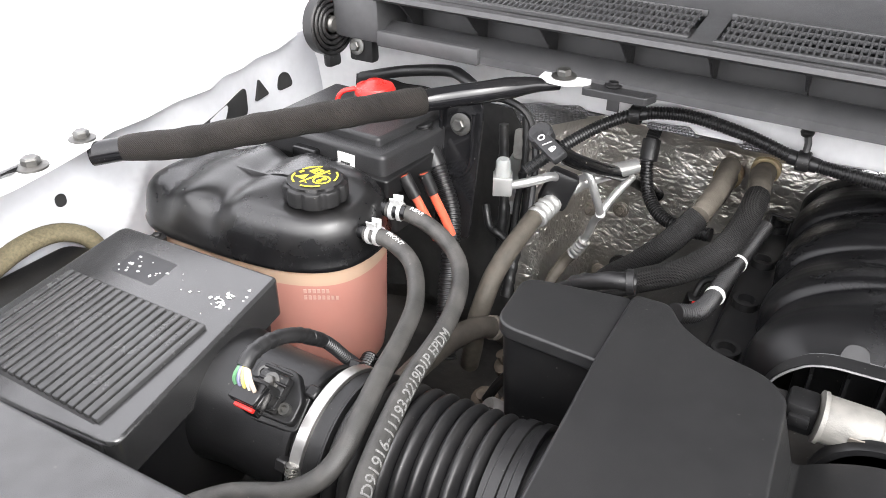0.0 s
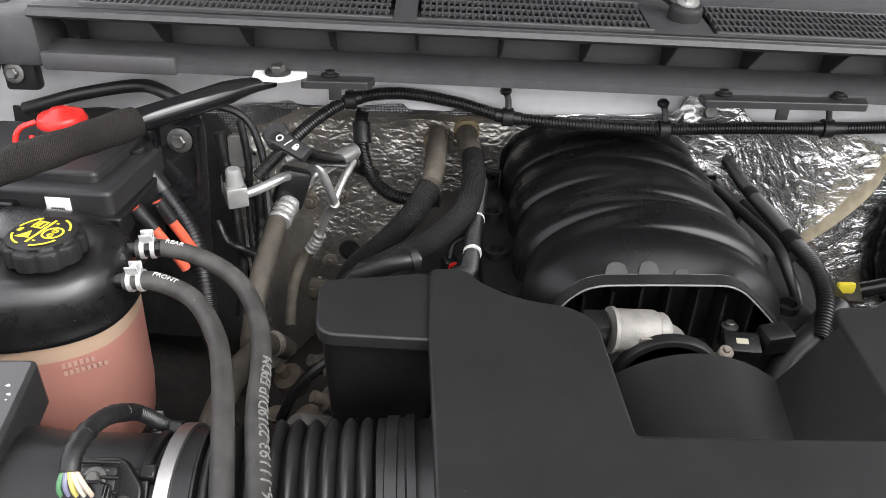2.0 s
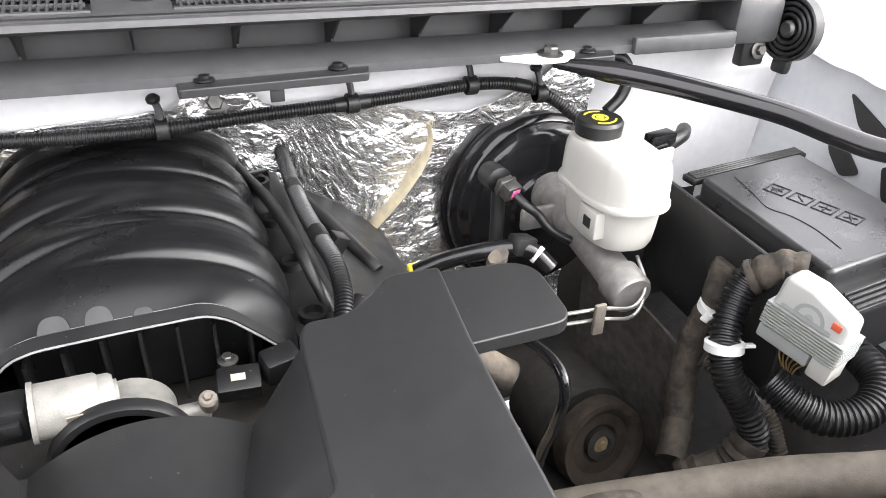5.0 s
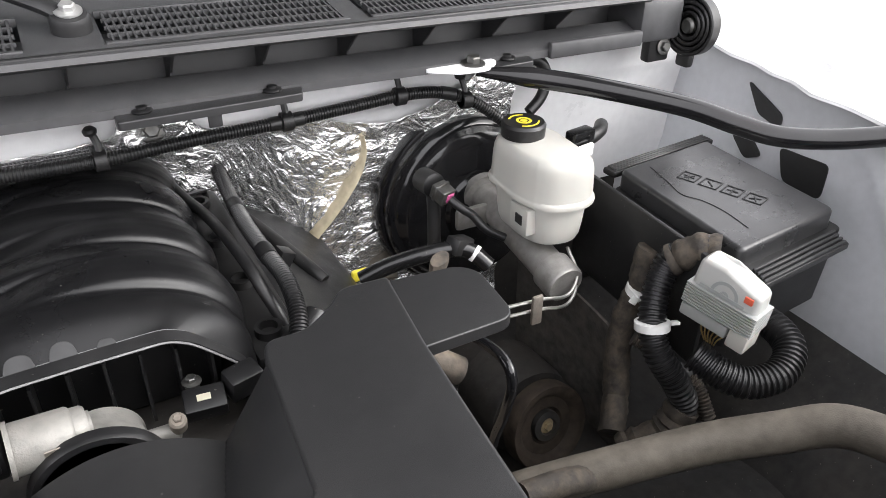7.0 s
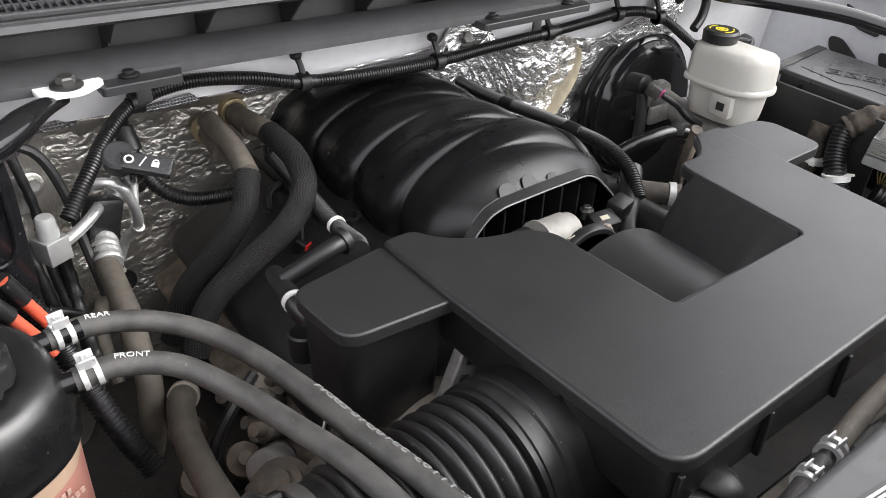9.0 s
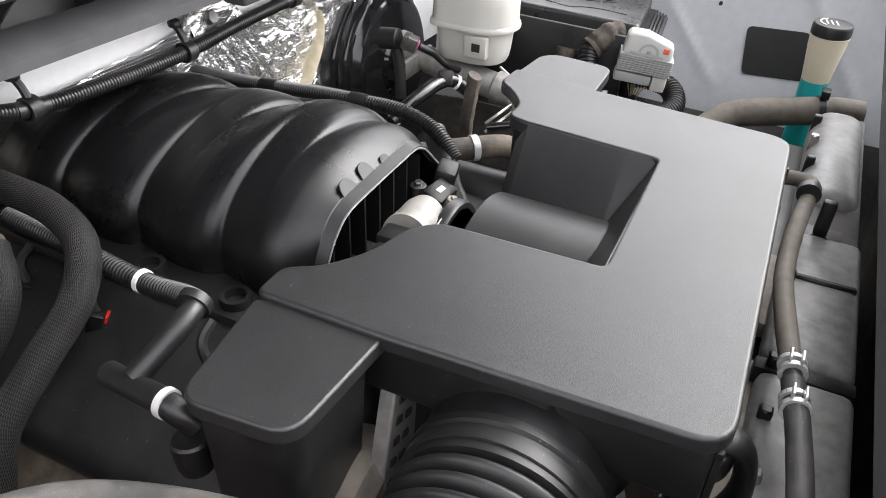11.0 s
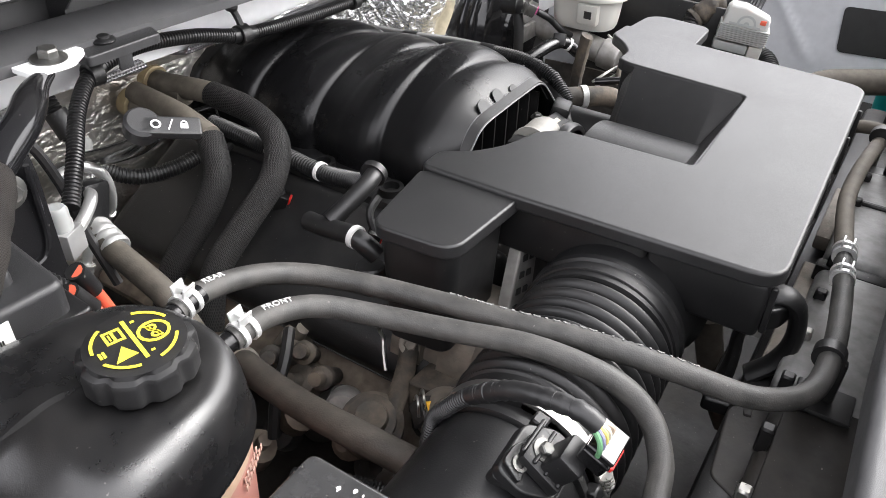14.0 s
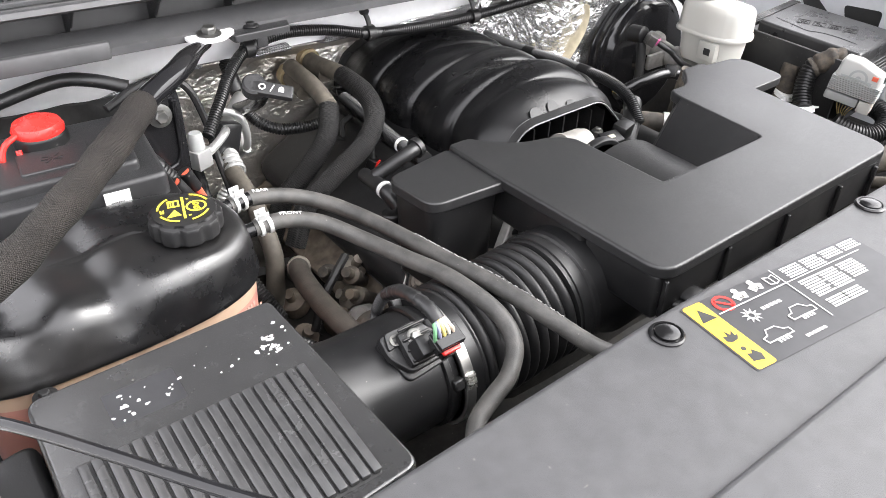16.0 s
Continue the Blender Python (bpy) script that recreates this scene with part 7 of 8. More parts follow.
# ---- front: radiator cover fasteners and warning label ----
for x, y in ((-0.420, 0.238), (-0.077, 0.245), (0.053, 0.245), (0.37, 0.245)):
    f = thing("push_fastener", "round dark plastic push fastener in the radiator cover", "fastener", (x, y, 1.155), group="cover fasteners")
    part("flange", lathe([(0.0, 0.0), (0.0155, 0.0), (0.0155, 0.0015), (0.014, 0.003), (0.0125, 0.003), (0.012, 0.0012), (0, 0.0012)], 32, Matrix.Translation((x, y, 1.1552))), GLOSS, f)
    part("pin", lathe([(0.0, 0.0), (0.0105, 0.0), (0.0105, 0.0022), (0.007, 0.0036), (0, 0.0042)], 28, Matrix.Translation((x, y, 1.1565))), GLOSS, f)
LZ = 1.1553
label = thing("warning_label", "dark warning label with a yellow strip and white print", "label", (-0.28, 0.21, LZ))
part("film", prism(rounded([(-0.386, 0.253), (-0.150, 0.253), (-0.150, 0.166), (-0.386, 0.166)], 0.003), LZ, LZ + 0.0003), PATCH, label, "dark printed film", 0)
strip = part("yellow_strip", prism(rounded([(-0.384, 0.252), (-0.362, 0.252), (-0.362, 0.167), (-0.384, 0.167)], 0.003), LZ + 0.0003, LZ + 0.0006), AMBER, label, "amber warning strip", 0)
Z1 = LZ + 0.0007
part("warning_mark", join(prism([(-0.3815, 0.229), (-0.3645, 0.229), (-0.373, 0.245)], Z1, Z1 + 0.0002)), INK_AND_SHADE, strip, "black hazard triangle", 0)
part("warning_mark", prism([(-0.381, 0.203), (-0.377, 0.200), (-0.370, 0.201), (-0.3655, 0.206), (-0.369, 0.2055), (-0.3675, 0.212), (-0.372, 0.2075), (-0.374, 0.214), (-0.376, 0.207), (-0.380, 0.209)], Z1, Z1 + 0.0002), INK_AND_SHADE, strip, "black flame mark", 0)
part("warning_mark", join(moved(arc_strip(0, 0.0026, 0, 359, Z1, 10, 0.0002), Matrix.Translation((-0.3755, 0.1905, 0))), prism([(-0.380, 0.176), (-0.369, 0.173), (-0.3665, 0.180), (-0.371, 0.187), (-0.374, 0.183), (-0.378, 0.185)], Z1, Z1 + 0.0002)), INK_AND_SHADE, strip, "black figure-shaped mark", 0)
part("red_ring", join(moved(arc_strip(0.0075, 0.0105, 0, 359, Z1, 24, 0.0002), Matrix.Translation((-0.345, 0.240, 0))), moved(rbox(-0.009, 0.009, -0.0012, 0.0012, Z1, Z1 + 0.0002, 0), pose(-0.345, 0.240, 0, 0, 0, -45))), RED, label, "red prohibition ring", 0)


def stroke(pts, w):
    """A printed line through pts."""
    out = []
    for (x0, y0), (x1, y1) in zip(pts[:-1], pts[1:]):
        n = math.hypot(x1 - x0, y1 - y0)
        out.append(moved(rbox(-n / 2 - w / 2, n / 2 + w / 2, -w / 2, w / 2, 0, 0.0002, 0), pose((x0 + x1) / 2, (y0 + y1) / 2, Z1 + 0.0003, 0, 0, math.degrees(math.atan2(y1 - y0, x1 - x0)))))
    return out


random.seed(3)
for cols, top_y, count in (((-0.262, -0.234, -0.206, -0.178), 0.2500, 5), ((-0.262, -0.236, -0.208), 0.2285, 8), ((-0.262, -0.240), 0.1990, 5)):
    for x0 in cols:
        rows = []
        for j in range(count - random.randint(0, 1)):
            x = x0 + random.uniform(0, 0.002)
            while x < x0 + 0.022:
                n = random.uniform(0.005, 0.020)
                rows.append(rbox(x, min(x + n, x0 + 0.025), top_y - 0.0032 * j - 0.0019, top_y - 0.0032 * j, Z1, Z1 + 0.0002, 0))
                x += n + 0.0006
        part("print_block", join(*rows), PRINT, label, "lines of tiny white print", 0)
part("rule", join(*stroke([(-0.359, 0.2310), (-0.272, 0.2325)], 0.0012)), PRINT, label, "thin white rule", 0)
part("rule", join(*stroke([(-0.272, 0.2325), (-0.165, 0.2335)], 0.0010)), PRINT, label, "thin white rule", 0)
part("rule", join(*stroke([(-0.2705, 0.253), (-0.2735, 0.182)], 0.0010)), PRINT, label, "thin white rule", 0)
for x, y, k in ((-0.336, 0.188, 1.0), (-0.293, 0.198, 1.0)):
    car = [(-0.015, -0.004), (-0.016, 0.002), (-0.010, 0.003), (-0.006, 0.009), (0.005, 0.009), (0.010, 0.003), (0.015, 0.002), (0.015, -0.004), (-0.015, -0.004)]
    part("pictogram", join(*stroke([(x + a * k, y + b * k) for a, b in car], 0.0011), *[rbox(x - 0.006 + 0.004 * i, x - 0.0035 + 0.004 * i, y - 0.008, y - 0.003, Z1, Z1 + 0.0002, 0) for i in range(4)]), PRINT, label, "white vehicle outline", 0)
part("pictogram", join(*[moved(prism([(-0.0016, 0.0035), (0.0016, 0.0035), (0.0, 0.0095)], Z1, Z1 + 0.0002), Matrix.Translation((-0.336, 0.2165, 0)) @ pose(0, 0, 0, 0, 0, 36 * k)) for k in range(10)],
     moved(arc_strip(0.0028, 0.0050, 0, 359, Z1, 16, 0.0002), Matrix.Translation((-0.336, 0.2165, 0)))), PRINT, label, "white burst sign", 0)
part("print_block", join(*[rbox(-0.321 + 0.0052 * i, -0.3172 + 0.0052 * i, 0.2165, 0.2200, Z1, Z1 + 0.0002, 0) for i in range(5)]), PRINT, label, "short word of white print", 0)
part("print_block", join(*[rbox(-0.316 + 0.0044 * i, -0.3128 + 0.0044 * i, 0.1735, 0.1765, Z1, Z1 + 0.0002, 0) for i in range(6)]), PRINT, label, "short word of white print", 0)
for x, y in ((-0.3235, 0.2420), (-0.3010, 0.2440)):
    blob = [moved(arc_strip(0, 0.0032, 0, 359, Z1, 10, 0.0002), Matrix.Translation((x, y + 0.0055, 0)))]
    blob += [moved(rbox(-0.0028, 0.0028, -0.004, 0.004, Z1, Z1 + 0.0002, 0), pose(x + d, y - 0.001 - abs(d) * 0.3, 0, 0, 0, a)) for d, a in ((-0.0042, 25), (0.0, 0), (0.0042, -20))]
    part("pictogram", join(*blob), PRINT, label, "white warning sign", 0)
part("pictogram", join(*stroke([(-0.286, 0.238), (-0.286, 0.248), (-0.280, 0.246), (-0.274, 0.248), (-0.274, 0.238), (-0.280, 0.236), (-0.286, 0.238)], 0.0011), *stroke([(-0.280, 0.236), (-0.280, 0.246)], 0.0009)), PRINT, label, "white open book sign", 0)
label.location = (-0.2855, 0.198, LZ)
label.rotation_euler = (0, 0, radians(-6.5))

# radiator top, brackets and pipes between cover and shroud
rad = thing("radiator", "dusty black radiator tank and fan shroud behind the nose", "radiator", (0, 0.27, 0.7))
dusty_tank = surface("dusty_tank_plastic", (0.20, 0.197, 0.193), 0.40, spread=0.3, dust=0.5, dust_colour=(0.30, 0.28, 0.26), dust_scale=14, bump=0.3, bump_scale=200, specks=0.5)
for x0, x1 in ((-0.27, -0.055), (-0.035, 0.215)):
    part("top_tank", rbox(x0, x1, 0.232, 0.318, 0.95, 0.986, 0.012, 3), dusty_tank, rad, "dusty grey tank")
part("top_tank", rbox(-0.50, -0.271, 0.236, 0.310, 0.93, 0.972, 0.012, 3), CARBON, rad, "dark dusty tank end")
part("tank_saddle", rbox(-0.0545, -0.0355, 0.232, 0.322, 0.95, 0.982, 0.003, 2), BLACK, rad, "black seam between tank panels")
part("end_tank", rbox(0.300, 0.610, 0.236, 0.312, 0.90, 0.992, 0.030, 6), dusty_tank, rad, "rounded dusty grey end tank")
for x in (0.11,):
    part("tank_rib", rbox(x - 0.004, x + 0.004, 0.238, 0.312, 0.952, 0.990, 0.002, 1), BLACK, rad)
part("core", rbox(-0.55, 0.62, 0.235, 0.30, 0.62, 0.975, 0.004), CARBON, rad)
part("fan_shroud", rbox(-0.45, 0.55, 0.30, 0.345, 0.62, 0.945, 0.01), BLACK, rad)
for i in range(14):
    x = -0.42 + 0.075 * i
    part("tank_clip", rbox(x - 0.006, x + 0.006, 0.300, 0.312, 0.965, 0.995, 0.002, 1), STEEL if i % 3 == 0 else BLACK, rad)
for x0, x1, z in ((-0.22, -0.02, 0.962), (0.03, 0.17, 0.970)):
    part("ledge", rbox(x0, x1, 0.300, 0.335, z - 0.02, z, 0.003), CAST_DIRTY, rad, "dusty grey ledge")
arm = thing("cover_bracket", "black moulded bracket arm between cover and radiator", "bracket", (-0.22, 0.35, 0.85))
part("post", tube([(-0.23, 0.352, 1.025), (-0.23, 0.361, 0.99), (-0.23, 0.360, 0.96), (-0.232, 0.361, 0.935)], 0.0135, 14, 0.006, lambda s, t: 1.15 - 0.3 * math.sin(math.pi * s / t), 0.55), BLACK, arm, "curved moulded post")
part("post", tube([(-0.22, 0.350, 1.036), (-0.215, 0.332, 1.037), (-0.212, 0.319, 1.024), (-0.215, 0.314, 0.99), (-0.222, 0.323, 0.962), (-0.23, 0.342, 0.942)], 0.0145, 14, 0.006, None, 0.6), BLACK, arm, "curved moulded post")
part("top_lip", prism(rounded([(-0.250, 0.440), (-0.250, 0.350), (-0.236, 0.330), (-0.205, 0.322), (-0.190, 0.335), (-0.190, 0.440)], [0.01, 0.02, 0.012, 0.012, 0.01, 0.01]), 1.012, 1.034, 0.004), BLACK, arm, "moulded lip under the cover")
part("arch", tube([(-0.245, 0.440, 0.965), (-0.243, 0.425, 0.993), (-0.240, 0.400, 1.014), (-0.236, 0.372, 1.020), (-0.233, 0.355, 1.012)], 0.0115, 12, 0.006, None, 0.6), BLACK, arm, "arched edge")
part("foot", prism(rounded([(-0.275, 0.372), (-0.268, 0.330), (-0.250, 0.300), (-0.150, 0.300), (-0.150, 0.372)], 0.008), 0.915, 0.930, 0.004), BLACK, arm)
part("lower_arm", prism(rounded([(-0.38, 0.336), (-0.29, 0.345), (-0.262, 0.318), (-0.262, 0.300), (-0.40, 0.298)], 0.008), 0.935, 0.947, 0.004), CARBON, arm, "dark dusty ledge")
part("stay", moved(rbox(-0.006, 0.006, -0.004, 0.004, -0.09, 0.09, 0.002), pose(-0.30, 0.325, 0.86, 0, 8, 10)), CARBON, arm, "dark dusty stay")
part("pipe", tube([(-0.105, 0.410, 0.90), (-0.10, 0.404, 0.868), (-0.10, 0.392, 0.83), (-0.105, 0.375, 0.79), (-0.11, 0.35, 0.75)], 0.017, 16, 0.006), RUBBER_TAN, arm, "dusty tan pipe")
join_f = thing("hose_joiner", "black plastic joiner between two hose ends", "fitting", (-0.13, 0.299, 1.03))
part("barrel", tube([(-0.150, 0.296, 1.047), (-0.128, 0.2995, 1.047), (-0.106, 0.303, 1.046)], 0.0075, 14, 0.004), BLACK, join_f)
for x, y in ((-0.166, 0.2945), (-0.1235, 0.3000)):
    c = part("spring_clamp", join(*[moved(lathe([(HOSE_R + 0.0006, d - 0.0022), (HOSE_R + 0.0022, d - 0.0022), (HOSE_R + 0.0022, d + 0.0022), (HOSE_R + 0.0006, d + 0.0022)], 24), aim((x, y, 1.047), (1, 0.14, 0))) for d in (-0.0052, 0.0052)]), SPRING, join_f, "zinc-plated spring hose clamp")
    for d in (-1, 1):
        part("clamp_ear", rbox(x - 0.0065, x + 0.0065, y - 0.001 + 0.0045 * d, y + 0.001 + 0.0045 * d, 1.056, 1.064, 0.0005, 1), SPRING, c)
for x, y, z in ((0.225, 0.285, 1.03), (-0.278, 0.278, 1.04)):
    hc = thing("hose_holder", "black plastic holder clipping the hose to the radiator", "clip", (x, y, z - 0.05), group="hose holders")
    part("ring", moved(lathe([(HOSE_R + 0.0005, -0.006), (HOSE_R + 0.004, -0.006), (HOSE_R + 0.004, 0.006), (HOSE_R + 0.0005, 0.006)], 20), aim((x - 0.012, float(np.interp(x - 0.012, [-0.34, -0.28, -0.2, -0.06, 0.11, 0.2], [0.29, 0.282, 0.289, 0.309, 0.316, 0.308])), z + 0.006), (1, 0, 0))), BLACK, hc)
    part("block", rbox(x - 0.006, x + 0.005, y - 0.012, y + 0.004, z - 0.05, z - 0.004, 0.003), BLACK, hc)
    part("foot", rbox(x - 0.022, x + 0.018, y - 0.030, y + 0.020, z - 0.056, z - 0.050, 0.002), BLACK, hc)
part("foot", rbox(0.735, 0.82, 0.26, 0.36, 0.55, 0.70, 0.01), NATURAL, bottle)

# ---- driver side ----
ecm = thing("engine_control_module", "finned grey control module with a white locking plug", "control module", (0.62, 0.595, 0.94))
EM = Matrix.Translation((0.626, 0.592, 1.000)) @ pose(0, 0, 0, 0, 6, -76) @ Matrix.Scale(0.87, 4)
part("finned_body", moved(rbox(-0.050, 0.050, -0.020, 0.020, -0.022, 0.014, 0.003), EM), CLEAR_GREY, ecm)
for i in range(8):
    part("fin", moved(rbox(-0.052, 0.052, -0.0235, 0.0235, -0.0010, 0.0010, 0.0), EM @ pose(0, 0, -0.018 + 0.0043 * i)), CLEAR_GREY, ecm)
part("lower_plug", moved(rbox(-0.053, 0.020, -0.018, 0.018, -0.046, -0.025, 0.004), EM), CLEAR_GREY, ecm, "pale grey lower plug")
part("side_plug", moved(rbox(0.022, 0.050, -0.019, 0.019, -0.052, -0.023, 0.003), EM), RESERVOIR, ecm, "white side plug")
hump = prism(rounded([(-0.047, -0.018), (0.0, -0.019), (0.046, -0.018), (0.046, 0.018), (0.0, 0.019), (-0.047, 0.018)], 0.009), 0.014, 0.060, 0.016, grow=1.04)
for v in hump.verts:
    if v.co.z > 0.03:
        v.co.z -= 0.30 * max(0.0, v.co.x + 0.02) + 0.5 * max(0.0, -v.co.x - 0.03)
dome = part("white_cover", moved(hump, EM), MODULE_WHITE, ecm, "white domed plug cover")
part("lever", moved(join(arc_strip(0.015, 0.020, 0, 180), arc_strip(0.0, 0.006, 0, 359), rbox(-0.036, 0.030, -0.005, 0.0, 0, 0.001, 0)), EM @ pose(0.0, -0.0198, 0.020, 90, 0, 0)), CLEAR_GREY, dome, "grey locking lever")
part("orange_tab", moved(rbox(0.026, 0.038, -0.0205, -0.015, 0.026, 0.036, 0.001), EM), ORANGE, dome, "orange locking tab")
for i in range(6):
    part("pin_wire", moved(tube([(-0.02 + 0.007 * i, -0.006, -0.051), (-0.016 + 0.005 * i, -0.006, -0.062), (-0.010 + 0.003 * i, 0.0, -0.078)], 0.0012, 6, 0.005), EM), GOLD, ecm, "thin brass-coloured wire")
big = thing("wiring_loom", "thick black corrugated harness below the control module", "cable", (0.62, 0.57, 0.9))
part("conduit", conduit([(0.60, 0.60, 0.925), (0.615, 0.57, 0.912), (0.64, 0.545, 0.905), (0.68, 0.535, 0.912), (0.715, 0.555, 0.925), (0.725, 0.60, 0.93), (0.715, 0.65, 0.92)], 0.020, 0.0065, 16), RIBBED, big)
dirty = thing("wiring_loom", "mud-dusted taped wiring harness with white clips", "cable", (0.62, 0.73, 0.8))
D1 = [(0.640, 0.735, 0.990), (0.634, 0.735, 0.965), (0.630, 0.732, 0.935), (0.615, 0.735, 0.89), (0.60, 0.725, 0.84), (0.585, 0.70, 0.79), (0.55, 0.66, 0.76)]
D2 = [(0.668, 0.650, 1.025), (0.652, 0.668, 1.022), (0.630, 0.690, 1.000), (0.606, 0.682, 0.962), (0.587, 0.661, 0.930), (0.585, 0.640, 0.90), (0.600, 0.615, 0.865), (0.610, 0.605, 0.83), (0.590, 0.61, 0.79), (0.54, 0.63, 0.76)]
part("taped_branch", tube(D1, 0.0185, 14, 0.006, lambda s, t: 1 + 0.05 * math.sin(s * 190) + 0.04 * math.sin(s * 500)), MUD, dirty, "muddy cloth-taped branch")
part("ribbed_branch", conduit(D2, 0.0185, 0.0065, 16), RIBBED, dirty, "black ribbed branch")
part("muddy_wrap", tube(D2[:3], 0.0205, 14, 0.005, lambda s, t: 1 + 0.06 * math.sin(s * 330) + 0.05 * math.sin(s * 800)), MUD, dirty, "mud-caked tape")
part("muddy_wrap", tube(D2[-3:], 0.0225, 14, 0.005, lambda s, t: 1 + 0.06 * math.sin(s * 330) + 0.05 * math.sin(s * 800)), MUD, dirty, "mud-caked tape")
for q, w in (((0.630, 0.728, 0.930), (0.1, -0.2, 1)), ((0.587, 0.661, 0.932), (0.1, 0.3, 1))):
    part("clip_band", moved(lathe([(0.0195, -0.006), (0.0228, -0.005), (0.0228, 0.005), (0.0195, 0.006)], 22), aim(q, w)), PAPER, dirty, "white plastic clip")
    part("clip_tail", moved(rbox(-0.036, -0.020, -0.005, 0.005, -0.002, 0.002, 0.001), aim(q, w)), PAPER, dirty)
bundle(tube([(0.56, 0.60, 0.77), (0.50, 0.585, 0.80), (0.44, 0.565, 0.83), (0.38, 0.56, 0.855), (0.33, 0.56, 0.86)], 0.016, 12, 0.008), [(0.56, 0.60, 0.77), (0.50, 0.585, 0.80), (0.44, 0.565, 0.83), (0.38, 0.56, 0.855), (0.33, 0.56, 0.86)], MUD, "muddy taped harness along the frame")
bundle(conduit([(0.60, 0.70, 0.88), (0.63, 0.665, 0.86), (0.655, 0.63, 0.83), (0.66, 0.60, 0.79)], 0.011, 0.005), [(0.60, 0.70, 0.88), (0.63, 0.665, 0.86), (0.655, 0.63, 0.83), (0.66, 0.60, 0.79)], DIRTY, "thin dusty conduit branch")
partition = single("battery_partition", moved(rbox(-0.004, 0.004, -0.14, 0.14, -0.16, 0.0, 0.003), pose(0.648, 0.77, 1.03, 0, 0, -3)), ROCKER, "black dusty plastic partition beside the fuse box", "partition")
sw = thing("brake_pressure_plug", "grey electrical plug on the brake booster", "plug", (0.445, 0.955, 0.98))
part("black_socket", lathe([(0.0, -0.02), (0.018, -0.02), (0.018, 0.012), (0.014, 0.014), (0, 0.014)], 20, aim((0.440, 0.985, 1.020), (0.05, -1, 0.1))), BLACK, sw)
part("grey_plug", moved(join(rbox(-0.012, 0.012, -0.011, 0.011, 0, 0.026, 0.002), rbox(-0.0135, 0.0135, -0.0125, 0.0125, 0.006, 0.011, 0.001, 1), rbox(-0.005, 0.005, -0.015, -0.011, 0.008, 0.024, 0.001, 1)), aim((0.438, 0.962, 1.024), (0.30, -1, -0.35))), BOLT, sw, "grey plug shell")
part("pink_seal", moved(rbox(-0.004, 0.008, -0.007, 0.007, 0.024, 0.028, 0.001), aim((0.438, 0.962, 1.024), (0.30, -1, -0.35))), surface("pink_plastic", (0.62, 0.12, 0.30), 0.4), sw, "pink wire seal")
part("lead", tube([(0.447, 0.936, 1.014), (0.458, 0.920, 1.004), (0.47, 0.915, 0.995), (0.485, 0.90, 0.975), (0.51, 0.89, 0.96)], 0.0065, 10, 0.006, ridges(0.006, 0.15)), RIBBED, sw, "ribbed lead")
part("vacuum_stub", tube([(0.440, 0.975, 1.005), (0.438, 0.968, 0.97), (0.437, 0.965, 0.92)], 0.010, 12, 0.008), RUBBER_DARK, sw)
vac = thing("vacuum_hose", "black rubber brake vacuum hose behind the engine cover", "hose", (0.33, 0.9, 0.93))
part("hose_wall", tube([(0.295, 0.905, 0.945), (0.33, 0.895, 0.962), (0.37, 0.885, 0.972), (0.41, 0.878, 0.975), (0.44, 0.868, 0.97), (0.46, 0.85, 0.95)], 0.0115, 14, 0.006), GLOSS, vac)
part("fitting", moved(rbox(-0.018, 0.018, -0.012, 0.012, -0.012, 0.012, 0.004), pose(0.428, 0.876, 0.978, 0, 20, 20)), BLACK, vac)
part("pale_ring", moved(lathe([(0.0112, -0.003), (0.0122, -0.003), (0.0122, 0.003), (0.0112, 0.003)], 18), aim((0.446, 0.864, 0.966), (0.5, -0.6, -0.4))), PAPER, vac, "pale ring")
column = thing("steering_shaft", "tan dusty steering shaft boot with a black flange", "steering shaft", (0.40, 1.1, 0.8))
part("arch_bracket", tube([(0.352, 1.14, 0.74), (0.353, 1.14, 0.803), (0.356, 1.14, 0.88), (0.366, 1.14, 0.905), (0.390, 1.14, 0.920), (0.430, 1.14, 0.925)], 0.014, 12, 0.008, None, 0.5), ENAMEL, column, "black arched steel bracket")
part("boot", tube([(0.412, 1.175, 0.885), (0.415, 1.15, 0.85), (0.41, 1.10, 0.79)], 0.028, 18, 0.01), RUBBER_TAN, column, "tan rubber boot")
for q in ((0.371, 1.130, 0.896), (0.357, 1.130, 0.803)):
    part("flange_nut", hex_bolt(q, (0, -1, 0.2), 0.007), GOLD, column, "yellow zinc nut")
part("yellow_tag", rbox(0.314, 0.342, 0.985, 0.995, 0.884, 0.902, 0.004), YELLOW, column, "yellow tag")
SEAM = [(x, wall_y(x, z - 0.02 * x) - 0.024, z) for x, z in ((0.380, 1.066), (0.383, 1.050), (0.380, 1.030), (0.366, 1.000), (0.345, 0.968), (0.320, 0.938), (0.296, 0.905), (0.283, 0.86))]
seal = single("seam_sealer", tube(SEAM, 0.013, 10, 0.012, lambda s, t: 0.45 + 0.6 * min(1.0, s / 0.06), 0.28), SEALANT, "cream seam sealer bead down the foil", "sealer")
egr = thing("fuel_rail_pipe", "dusty pipe and plugs beside the intake manifold", "pipe", (0.22, 0.95, 0.93))
part("pipe", tube([(0.19, 1.10, 0.975), (0.215, 1.03, 0.965), (0.245, 0.96, 0.945), (0.255, 0.94, 0.935)], 0.010, 12, 0.01), RUBBER_DARK, egr)
part("upper_rail", tube([(0.10, 1.20, 1.02), (0.12, 1.13, 1.008), (0.135, 1.05, 1.012), (0.140, 0.95, 1.026), (0.142, 0.87, 1.034), (0.148, 0.835, 1.018), (0.160, 0.812, 0.985), (0.170, 0.80, 0.93)], 0.0075, 12, 0.01), RUBBER_DARK, egr)
